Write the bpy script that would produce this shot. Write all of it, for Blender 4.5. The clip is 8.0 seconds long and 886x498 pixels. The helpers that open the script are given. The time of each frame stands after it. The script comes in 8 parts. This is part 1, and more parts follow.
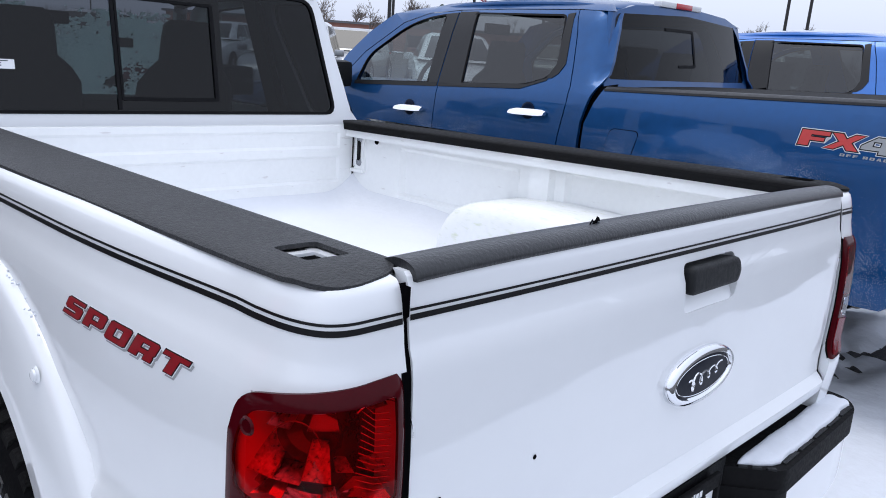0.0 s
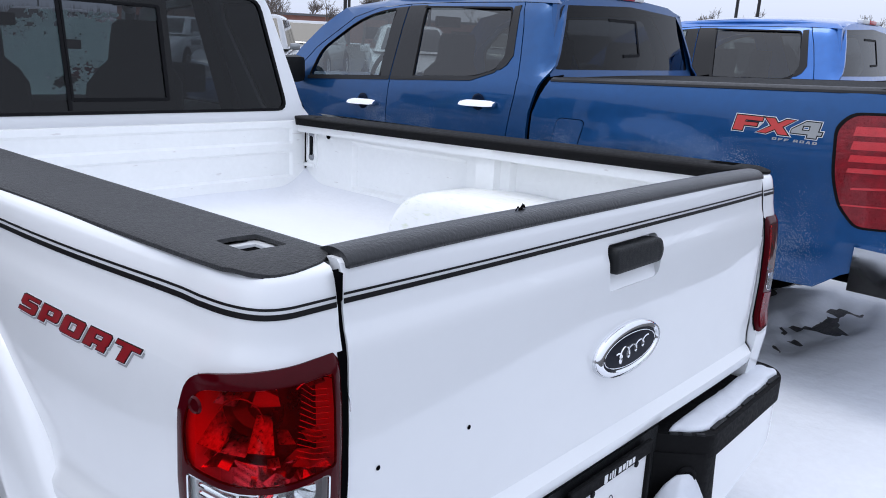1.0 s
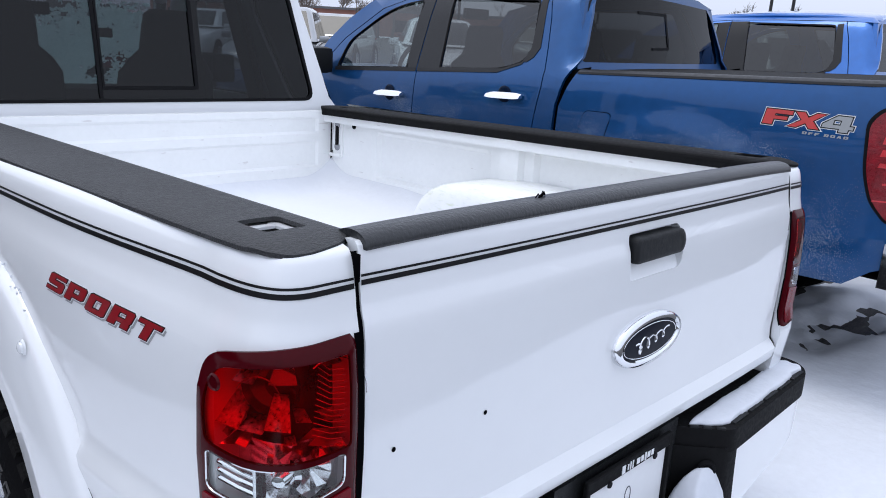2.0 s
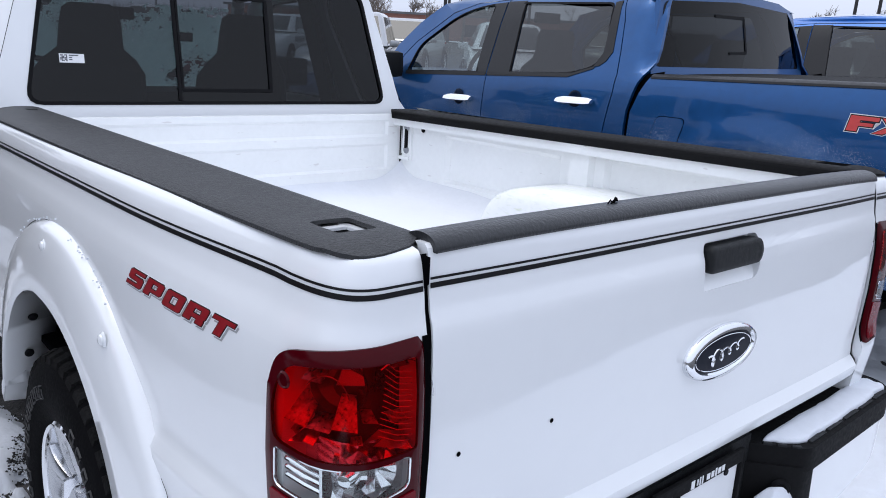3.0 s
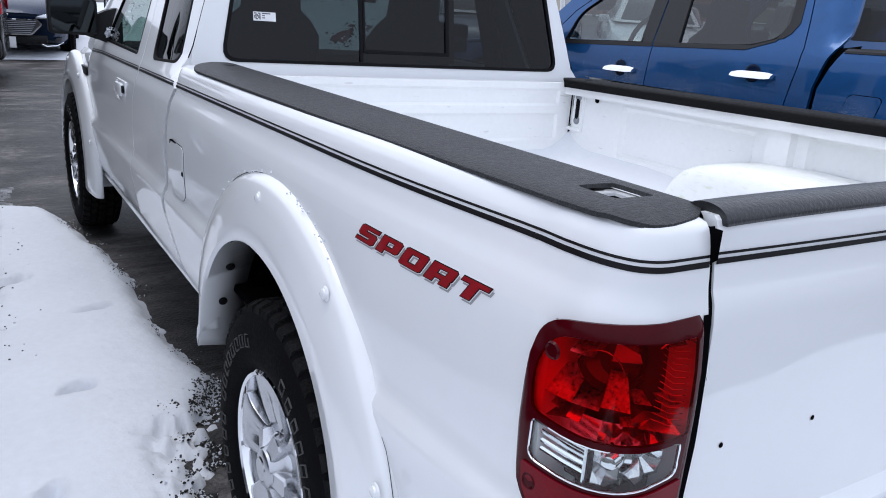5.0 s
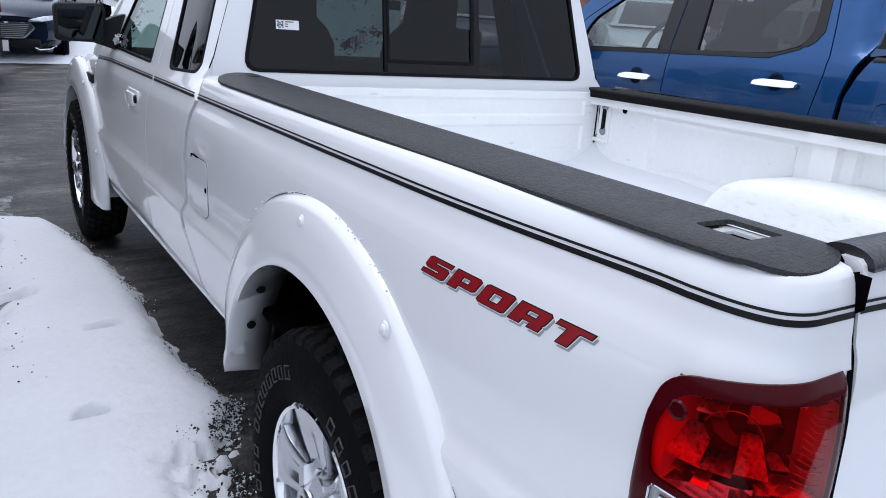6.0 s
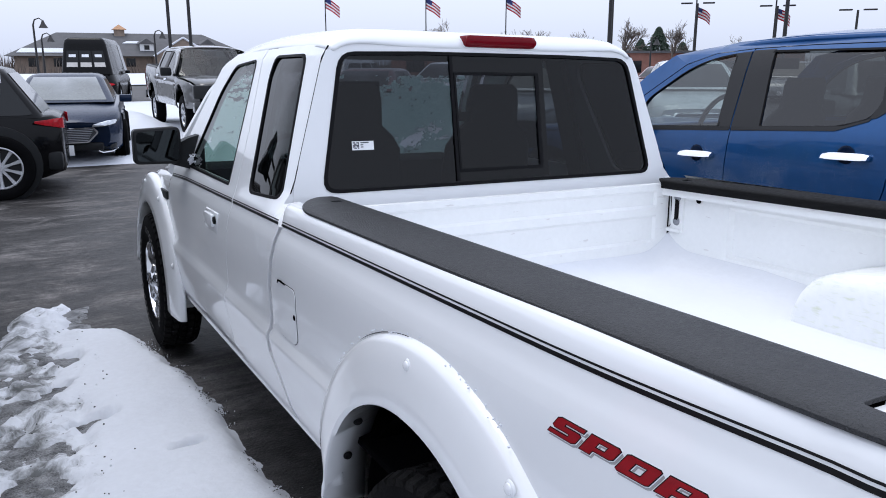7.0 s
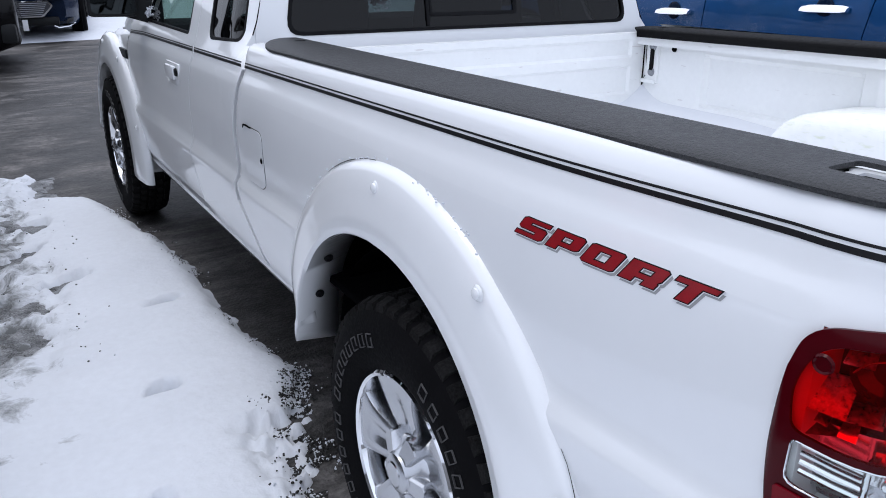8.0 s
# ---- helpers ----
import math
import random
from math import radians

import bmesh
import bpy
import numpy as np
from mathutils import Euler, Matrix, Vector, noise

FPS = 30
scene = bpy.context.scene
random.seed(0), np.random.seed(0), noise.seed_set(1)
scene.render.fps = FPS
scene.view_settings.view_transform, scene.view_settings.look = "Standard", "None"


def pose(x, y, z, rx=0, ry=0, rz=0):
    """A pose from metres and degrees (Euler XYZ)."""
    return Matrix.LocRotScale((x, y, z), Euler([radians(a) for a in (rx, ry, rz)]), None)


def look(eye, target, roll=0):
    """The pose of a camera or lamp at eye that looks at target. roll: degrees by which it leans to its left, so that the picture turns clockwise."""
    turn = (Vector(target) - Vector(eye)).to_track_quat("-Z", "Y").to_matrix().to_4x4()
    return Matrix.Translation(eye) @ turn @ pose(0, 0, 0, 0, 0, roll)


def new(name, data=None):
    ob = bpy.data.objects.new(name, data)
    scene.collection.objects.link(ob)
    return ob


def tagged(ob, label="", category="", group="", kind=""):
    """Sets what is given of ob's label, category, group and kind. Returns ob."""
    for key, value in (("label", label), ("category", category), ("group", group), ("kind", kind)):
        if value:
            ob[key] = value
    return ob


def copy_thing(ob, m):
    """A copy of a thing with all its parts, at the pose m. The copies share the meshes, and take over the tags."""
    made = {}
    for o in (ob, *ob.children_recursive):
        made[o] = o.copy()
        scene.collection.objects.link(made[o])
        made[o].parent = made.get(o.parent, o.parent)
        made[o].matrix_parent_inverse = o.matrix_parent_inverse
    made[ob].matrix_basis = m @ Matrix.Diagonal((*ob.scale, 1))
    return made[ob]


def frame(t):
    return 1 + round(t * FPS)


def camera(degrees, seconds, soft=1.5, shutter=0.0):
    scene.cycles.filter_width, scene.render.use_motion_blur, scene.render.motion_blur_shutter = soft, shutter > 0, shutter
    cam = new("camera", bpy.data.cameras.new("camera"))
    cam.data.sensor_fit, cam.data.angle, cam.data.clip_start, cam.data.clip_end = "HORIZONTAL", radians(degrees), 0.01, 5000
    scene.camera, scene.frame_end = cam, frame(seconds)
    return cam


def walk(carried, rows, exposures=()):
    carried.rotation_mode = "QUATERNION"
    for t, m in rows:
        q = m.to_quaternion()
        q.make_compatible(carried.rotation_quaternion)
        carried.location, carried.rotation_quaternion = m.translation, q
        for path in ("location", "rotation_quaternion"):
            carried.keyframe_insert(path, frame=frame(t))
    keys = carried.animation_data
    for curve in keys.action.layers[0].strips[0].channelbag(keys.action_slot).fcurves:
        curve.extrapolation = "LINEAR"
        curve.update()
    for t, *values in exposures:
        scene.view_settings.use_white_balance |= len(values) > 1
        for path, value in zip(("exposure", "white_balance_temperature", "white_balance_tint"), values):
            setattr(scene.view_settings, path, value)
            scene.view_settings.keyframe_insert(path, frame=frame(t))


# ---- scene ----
cam = camera(59.7, 8.0, soft=0.95)
PATH = [
    (0, (-1.284, -0.601, 1.438), (0.092, 0.756, 0.922), 4.0),
    (0.5, (-1.301, -0.702, 1.445), (0.08, 0.635, 0.891), 2.8),
    (1, (-1.312, -0.692, 1.458), (0.124, 0.594, 0.925), 3.0),
    (1.2, (-1.315, -0.691, 1.463), (0.126, 0.589, 0.929), 3.4),
    (2.5, (-1.307, -0.714, 1.438), (0.021, 0.674, 0.882), 3.1),
    (3, (-1.311, -0.698, 1.444), (-0.045, 0.75, 0.895), 3.2),
    (3.5, (-1.322, -0.699, 1.44), (-0.122, 0.804, 0.889), 3.2),
    (4, (-1.333, -0.681, 1.433), (-0.207, 0.872, 0.867), 3.4),
    (4.5, (-1.375, -0.662, 1.406), (-0.317, 0.927, 0.808), 3.7),
    (5, (-1.437, -0.539, 1.405), (-0.42, 1.063, 0.773), 4.1),
    (5.2, (-1.448, -0.501, 1.404), (-0.443, 1.104, 0.761), 4.2),
    (6.3, (-1.51, -0.341, 1.424), (-0.459, 1.252, 0.825), 4.0),
    (6.5, (-1.521, -0.318, 1.462), (-0.485, 1.298, 0.899), 3.0),
    (7, (-1.567, -0.275, 1.544), (-0.615, 1.421, 1.079), -0.0),
    (7.2, (-1.587, -0.266, 1.548), (-0.679, 1.458, 1.099), -1.0),
    (7.5, (-1.602, -0.266, 1.545), (-0.725, 1.466, 1.065), -1.6),
    (8, (-1.563, -0.297, 1.413), (-0.601, 1.291, 0.671), -0.0),
]
EXPOSURE = 0.0
walk(cam, [(t, look(eye, target, roll)) for t, eye, target, roll in PATH], [(0.0, EXPOSURE), (8.0, EXPOSURE)])

# ---- world and sun: a bright overcast winter day ----
world = bpy.data.worlds.new("overcast_sky")
scene.world = world
world.use_nodes = True
wn, wl = world.node_tree.nodes, world.node_tree.links
wn.clear()
sky = wn.new("ShaderNodeTexSky")
sky.sky_type, sky.sun_disc = "NISHITA", False
sky.sun_elevation, sky.sun_rotation = radians(77), radians(-27)
sky.air_density, sky.dust_density = 1.0, 4.0
grey = wn.new("ShaderNodeHueSaturation")
grey.inputs["Saturation"].default_value = 0.25
wl.new(sky.outputs[0], grey.inputs["Color"])
sky_bg = wn.new("ShaderNodeBackground")
sky_bg.inputs[1].default_value = 0.06
wl.new(grey.outputs[0], sky_bg.inputs[0])
cloud_bg = wn.new("ShaderNodeBackground")
cloud_bg.inputs[0].default_value = (0.77, 0.855, 1.08, 1)
# an overcast sky is brighter towards the zenith
sky_tc = wn.new("ShaderNodeTexCoord")
sky_sep = wn.new("ShaderNodeSeparateXYZ")
wl.new(sky_tc.outputs["Generated"], sky_sep.inputs[0])
sky_up = wn.new("ShaderNodeMapRange")
sky_up.inputs["From Min"].default_value, sky_up.inputs["From Max"].default_value = 0.0, 1.0
sky_up.inputs["To Min"].default_value, sky_up.inputs["To Max"].default_value = 0.83, 1.24
wl.new(sky_sep.outputs["Z"], sky_up.inputs["Value"])
wl.new(sky_up.outputs[0], cloud_bg.inputs[1])
sky_sum = wn.new("ShaderNodeAddShader")
wl.new(sky_bg.outputs[0], sky_sum.inputs[0])
wl.new(cloud_bg.outputs[0], sky_sum.inputs[1])
sky_out = wn.new("ShaderNodeOutputWorld")
wl.new(sky_sum.outputs[0], sky_out.inputs[0])
sun = new("sun", bpy.data.lights.new("sun", "SUN"))
sun.data.energy, sun.data.angle, sun.data.color = 0.6, radians(25), (1.0, 0.98, 0.95)
sun.matrix_world = look((0, 0, 30), (3, -6, 0))


# ---- materials ----
def mat(name, base, rough=0.5, metal=0.0, coat=0.0, spec=0.5, vary=0.06, scale=6.0, bump=0.0, bump_scale=60.0, dist=0.002, rvary=0.15):
    """A surface with colour variation at two scales and fine relief."""
    m = bpy.data.materials.new(name)
    m.use_nodes = True
    n, l = m.node_tree.nodes, m.node_tree.links
    b = n["Principled BSDF"]
    b.inputs["Roughness"].default_value, b.inputs["Metallic"].default_value = rough, metal
    b.inputs["Coat Weight"].default_value, b.inputs["Coat Roughness"].default_value = coat, 0.04
    b.inputs["Specular IOR Level"].default_value = spec
    tc = n.new("ShaderNodeTexCoord")
    big = n.new("ShaderNodeTexNoise")
    big.inputs["Scale"].default_value, big.inputs["Detail"].default_value = scale, 5.0
    l.new(tc.outputs["Object"], big.inputs["Vector"])
    small = n.new("ShaderNodeTexNoise")
    small.inputs["Scale"].default_value, small.inputs["Detail"].default_value = scale * 11, 3.0
    l.new(tc.outputs["Object"], small.inputs["Vector"])
    mixed = n.new("ShaderNodeMath")
    mixed.operation = "ADD"
    l.new(big.outputs[0], mixed.inputs[0])
    l.new(small.outputs[0], mixed.inputs[1])
    ramp = n.new("ShaderNodeMapRange")
    ramp.inputs["From Min"].default_value, ramp.inputs["From Max"].default_value = 0.65, 1.35
    ramp.inputs["To Min"].default_value, ramp.inputs["To Max"].default_value = 1 - vary, 1 + vary
    l.new(mixed.outputs[0], ramp.inputs["Value"])
    mul = n.new("ShaderNodeVectorMath")
    mul.operation = "SCALE"
    mul.inputs[0].default_value = base
    l.new(ramp.outputs[0], mul.inputs["Scale"])
    l.new(mul.outputs[0], b.inputs["Base Color"])
    rr = n.new("ShaderNodeMapRange")
    rr.inputs["From Min"].default_value, rr.inputs["From Max"].default_value = 0.3, 0.7
    rr.inputs["To Min"].default_value, rr.inputs["To Max"].default_value = rough * (1 - rvary), min(rough * (1 + rvary), 1)
    l.new(small.outputs[0], rr.inputs["Value"])
    l.new(rr.outputs[0], b.inputs["Roughness"])
    if bump:
        grain = n.new("ShaderNodeTexNoise")
        grain.inputs["Scale"].default_value, grain.inputs["Detail"].default_value = bump_scale, 4.0
        l.new(tc.outputs["Object"], grain.inputs["Vector"])
        bp = n.new("ShaderNodeBump")
        bp.inputs["Strength"].default_value, bp.inputs["Distance"].default_value = bump, dist
        l.new(grain.outputs[0], bp.inputs["Height"])
        l.new(bp.outputs[0], b.inputs["Normal"])
    return m


def glass(name, tint, rough=0.01, base=0.05):
    """Thin pane: tinted see-through with gloss that grows towards grazing angles."""
    m = bpy.data.materials.new(name)
    m.use_nodes = True
    n, l = m.node_tree.nodes, m.node_tree.links
    n.clear()
    tr = n.new("ShaderNodeBsdfTransparent")
    tr.inputs[0].default_value = (*tint, 1)
    gl = n.new("ShaderNodeBsdfGlossy")
    gl.inputs["Roughness"].default_value = rough
    lw = n.new("ShaderNodeLayerWeight")
    lw.inputs[0].default_value = 0.5
    grazing = n.new("ShaderNodeMath")
    grazing.operation = "POWER"
    grazing.inputs[1].default_value = 4.6
    l.new(lw.outputs["Facing"], grazing.inputs[0])
    fr = n.new("ShaderNodeMapRange")
    fr.inputs["To Min"].default_value, fr.inputs["To Max"].default_value = base, 0.9
    l.new(grazing.outputs[0], fr.inputs["Value"])
    mx = n.new("ShaderNodeMixShader")
    l.new(fr.outputs[0], mx.inputs[0])
    l.new(tr.outputs[0], mx.inputs[1])
    l.new(gl.outputs[0], mx.inputs[2])
    out = n.new("ShaderNodeOutputMaterial")
    l.new(mx.outputs[0], out.inputs[0])
    return m


WHITE = mat("white_car_paint", (0.80, 0.815, 0.825), 0.30, coat=1.0, vary=0.008, scale=2, rvary=0.0)
BEDWHITE = mat("white_bed_paint", (0.87, 0.88, 0.87), 0.45, coat=0.2, rvary=0.05, vary=0.025, scale=5)
bn_, bl_ = BEDWHITE.node_tree.nodes, BEDWHITE.node_tree.links
scuff = bn_.new("ShaderNodeTexNoise")
scuff.inputs["Scale"].default_value, scuff.inputs["Detail"].default_value = 24.0, 9.0
scuff_k = bn_.new("ShaderNodeMapRange")
scuff_k.inputs["From Min"].default_value, scuff_k.inputs["From Max"].default_value = 0.69, 0.74
scuff_k.inputs["To Max"].default_value = 0.32
bl_.new(scuff.outputs[0], scuff_k.inputs["Value"])
scuff_mix = bn_.new("ShaderNodeMixRGB")
scuff_mix.inputs[2].default_value = (0.42, 0.36, 0.35, 1)
bl_.new(bn_["Principled BSDF"].inputs["Base Color"].links[0].from_socket, scuff_mix.inputs[1])
bl_.new(scuff_k.outputs[0], scuff_mix.inputs[0])
bl_.new(scuff_mix.outputs[0], bn_["Principled BSDF"].inputs["Base Color"])
BLUE2 = mat("bright_blue_paint", (0.010, 0.125, 0.44), 0.36, metal=0.45, coat=1.0, vary=0.08, scale=2)
BLACKPL = mat("textured_black_plastic", (0.008, 0.009, 0.010), 0.55, spec=0.28, vary=0.15, scale=9, bump=0.5, bump_scale=420, dist=0.0015)
CAPWET = mat("wet_black_plastic", (0.018, 0.019, 0.021), 0.33, spec=0.45, vary=0.25, scale=14, bump=0.6, bump_scale=160, dist=0.002)
# black plastic lightened: the near rail cap's grey sheen is put into its colour
CAPPLASTIC = mat("near_cap_sheen_plastic", (0.024, 0.025, 0.027), 0.5, spec=0.4, vary=0.25, scale=9, bump=1.0, bump_scale=240, dist=0.004)
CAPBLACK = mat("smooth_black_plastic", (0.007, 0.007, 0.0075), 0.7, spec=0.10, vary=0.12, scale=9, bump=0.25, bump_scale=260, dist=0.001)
GASKET = mat("black_rubber_gasket", (0.005, 0.005, 0.006), 0.6, spec=0.12, vary=0.1)
# near-black for joints, and as painted-in shade for wells and undersides
GAP = mat("dark_gap_and_shade", (0.002, 0.002, 0.0025), 0.95, spec=0.02)
CHROME = mat("chrome", (0.82, 0.83, 0.85), 0.06, metal=1.0, vary=0.02)
ALLOY = mat("machined_alloy", (0.50, 0.51, 0.53), 0.22, metal=1.0, vary=0.06, scale=20)
STEEL = mat("grey_steel", (0.30, 0.31, 0.33), 0.4, metal=0.8, vary=0.1)
RUBBER = mat("tyre_rubber", (0.0045, 0.0045, 0.005), 0.8, spec=0.04, vary=0.25, scale=14, bump=0.3, bump_scale=120)
WORNRUBBER = mat("scuffed_tread_rubber", (0.010, 0.0098, 0.0098), 0.9, spec=0.04, vary=0.9, scale=18, bump=0.5, bump_scale=90)
REDLENS = mat("red_lens_rim", (0.050, 0.0006, 0.003), 0.12, spec=0.12, coat=0.0, vary=0.1)
REDGLASS = glass("clear_red_lens", (0.90, 0.030, 0.045), 0.03, 0.010)
REFLECT = mat("silvered_reflector", (0.80, 0.80, 0.82), 0.16, metal=0.9, vary=0.15, scale=40)
REDREFL = mat("patchy_silvered_reflector", (0.46, 0.46, 0.47), 0.30, metal=0.9, vary=0.8, scale=16)
REDDARK = mat("dark_red_reflector", (0.10, 0.004, 0.008), 0.2, metal=0.3, coat=0.5, vary=0.3, scale=30)
REDSTRIP = mat("red_plastic_lens", (0.15, 0.002, 0.008), 0.2, spec=0.12, coat=0.05, vary=0.15, scale=20)
DECALRED = mat("red_decal_film", (0.25, 0.004, 0.009), 0.35, coat=0.2, vary=0.2, scale=60)
DECALGREY = mat("grey_decal_film", (0.32, 0.33, 0.33), 0.35, vary=0.05)
DECALBLACK = mat("black_decal_film", (0.006, 0.006, 0.007), 0.35, spec=0.25, vary=0.1)
BADGEBLUE = mat("dark_badge_enamel", (0.004, 0.006, 0.014), 0.35, spec=0.06, coat=0.04, vary=0.05)
TINT = glass("dark_tinted_glass", (0.112, 0.121, 0.138), 0.01, 0.030)
REARDOOR = glass("privacy_door_glass", (0.022, 0.023, 0.026), 0.01, 0.035)
SIDEGLASS = glass("lightly_tinted_glass", (0.55, 0.61, 0.60), 0.01, 0.04)
CLEAR = glass("clear_glass", (0.90, 0.93, 0.92))
INTERIOR = mat("dark_cab_trim", (0.008, 0.0085, 0.0095), 0.8, spec=0.15, vary=0.15)
SEATCLOTH = mat("dark_seat_cloth", (0.014, 0.015, 0.017), 0.9, vary=0.2, bump=0.3, bump_scale=300)
FROST = mat("frosted_windscreen_snow", (0.80, 0.90, 0.89), 0.85, vary=0.12, scale=9)
fn_, fl_ = FROST.node_tree.nodes, FROST.node_tree.links
ice = fn_.new("ShaderNodeBsdfTranslucent")
ice.inputs[0].default_value = (0.78, 0.92, 0.90, 1)
ice_mix = fn_.new("ShaderNodeMixShader")
ice_mix.inputs[0].default_value = 0.65
fl_.new(fn_["Principled BSDF"].outputs[0], ice_mix.inputs[1])
fl_.new(ice.outputs[0], ice_mix.inputs[2])
fl_.new(ice_mix.outputs[0], fn_["Material Output"].inputs[0])
STICKER = mat("white_paper_sticker", (0.78, 0.79, 0.80), 0.6, vary=0.02)
INK = mat("dark_print", (0.05, 0.05, 0.07), 0.6)


def asphalt():
    """Wet worn asphalt: drying streaks along the lane, tyre-polished bands, pale salt, dark damp and fine grit."""
    m = mat("wet_dark_asphalt", (0.026, 0.0245, 0.024), 0.6, vary=0.8, scale=1.1, bump=0.9, bump_scale=70, dist=0.006, spec=0.26)
    n, l = m.node_tree.nodes, m.node_tree.links
    b = n["Principled BSDF"]
    tc = n.new("ShaderNodeTexCoord")
    mp = n.new("ShaderNodeMapping")
    mp.inputs["Scale"].default_value, mp.inputs["Rotation"].default_value = (0.85, 1.5, 1), (0, 0, radians(-9))
    l.new(tc.outputs["Object"], mp.inputs["Vector"])
    streak = n.new("ShaderNodeTexNoise")
    streak.inputs["Scale"].default_value, streak.inputs["Detail"].default_value, streak.inputs["Distortion"].default_value = 1.5, 14.0, 0.7
    streak.inputs["Roughness"].default_value = 0.72
    l.new(mp.outputs[0], streak.inputs["Vector"])
    k = n.new("ShaderNodeMapRange")
    k.inputs["From Min"].default_value, k.inputs["From Max"].default_value = 0.47, 0.72
    l.new(streak.outputs[0], k.inputs["Value"])
    mx = n.new("ShaderNodeMixRGB")
    mx.inputs[2].default_value = (0.17, 0.160, 0.156, 1)
    l.new(b.inputs["Base Color"].links[0].from_socket, mx.inputs[1])
    l.new(k.outputs[0], mx.inputs[0])
    # coarse stone grain and long scraped plough marks
    grain = n.new("ShaderNodeTexNoise")
    grain.inputs["Scale"].default_value, grain.inputs["Detail"].default_value, grain.inputs["Roughness"].default_value = 26.0, 10.0, 0.8
    l.new(tc.outputs["Object"], grain.inputs["Vector"])
    ploughed = n.new("ShaderNodeMapping")
    ploughed.inputs["Scale"].default_value, ploughed.inputs["Rotation"].default_value = (0.9, 9.0, 1), (0, 0, radians(7))
    l.new(tc.outputs["Object"], ploughed.inputs["Vector"])
    marks = n.new("ShaderNodeTexNoise")
    marks.inputs["Scale"].default_value, marks.inputs["Detail"].default_value, marks.inputs["Roughness"].default_value = 1.3, 8.0, 0.7
    l.new(ploughed.outputs[0], marks.inputs["Vector"])
    both = n.new("ShaderNodeMath")
    both.operation = "MULTIPLY"
    l.new(grain.outputs[0], both.inputs[0])
    l.new(marks.outputs[0], both.inputs[1])
    worn = n.new("ShaderNodeMapRange")
    worn.inputs["From Min"].default_value, worn.inputs["From Max"].default_value = 0.14, 0.38
    worn.inputs["To Min"].default_value, worn.inputs["To Max"].default_value = 0.35, 1.9
    l.new(both.outputs[0], worn.inputs["Value"])
    tone = n.new("ShaderNodeVectorMath")
    tone.operation = "SCALE"
    l.new(mx.outputs[0], tone.inputs[0])
    l.new(worn.outputs[0], tone.inputs["Scale"])
    l.new(tone.outputs[0], b.inputs["Base Color"])
    rg = n.new("ShaderNodeMapRange")
    rg.inputs["To Min"].default_value, rg.inputs["To Max"].default_value = 0.50, 0.9
    l.new(k.outputs[0], rg.inputs["Value"])
    l.new(rg.outputs[0], b.inputs["Roughness"])
    return m


def blue_paint():
    """Metallic paint with patches of frozen droplets."""
    m = mat("blue_metallic_paint", (0.004, 0.064, 0.202), 0.36, metal=0.5, spec=0.3, coat=0.55, vary=0.10, scale=2)
    n, l = m.node_tree.nodes, m.node_tree.links
    b = n["Principled BSDF"]
    tc = n.new("ShaderNodeTexCoord")
    drops = n.new("ShaderNodeTexVoronoi")
    drops.inputs["Scale"].default_value = 190.0
    l.new(tc.outputs["Object"], drops.inputs["Vector"])
    zone = n.new("ShaderNodeTexNoise")
    zone.inputs["Scale"].default_value, zone.inputs["Detail"].default_value = 2.6, 6.0
    l.new(tc.outputs["Object"], zone.inputs["Vector"])
    size = n.new("ShaderNodeMapRange")
    size.inputs["From Min"].default_value, size.inputs["From Max"].default_value = 0.38, 0.62
    size.inputs["To Min"].default_value, size.inputs["To Max"].default_value = 0.05, 0.42
    l.new(zone.outputs[0], size.inputs["Value"])
    sep = n.new("ShaderNodeSeparateXYZ")
    l.new(tc.outputs["Object"], sep.inputs[0])
    splash = n.new("ShaderNodeMapRange")
    splash.inputs["From Min"].default_value, splash.inputs["From Max"].default_value = 1.17, 1.02
    l.new(sep.outputs["Z"], splash.inputs["Value"])
    low = n.new("ShaderNodeMath")
    low.operation = "MULTIPLY"
    l.new(size.outputs[0], low.inputs[0])
    l.new(splash.outputs[0], low.inputs[1])
    dot = n.new("ShaderNodeMath")
    dot.operation = "LESS_THAN"
    l.new(drops.outputs["Distance"], dot.inputs[0])
    l.new(low.outputs[0], dot.inputs[1])
    weak = n.new("ShaderNodeMath")
    weak.operation = "MULTIPLY"
    weak.inputs[1].default_value = 0.7
    l.new(dot.outputs[0], weak.inputs[0])
    mx = n.new("ShaderNodeMixRGB")
    mx.inputs[2].default_value = (0.27, 0.34, 0.45, 1)
    l.new(b.inputs["Base Color"].links[0].from_socket, mx.inputs[1])
    l.new(weak.outputs[0], mx.inputs[0])
    l.new(mx.outputs[0], b.inputs["Base Color"])
    bp = n.new("ShaderNodeBump")
    bp.inputs["Strength"].default_value, bp.inputs["Distance"].default_value = 0.35, 0.002
    l.new(dot.outputs[0], bp.inputs["Height"])
    l.new(bp.outputs[0], b.inputs["Normal"])
    return m


ASPHALT = asphalt()
BLUE = blue_paint()
SNOW = mat("snow", (0.66, 0.685, 0.73), 0.8, vary=0.04, scale=3, bump=0.5, bump_scale=14, dist=0.02, spec=0.3)


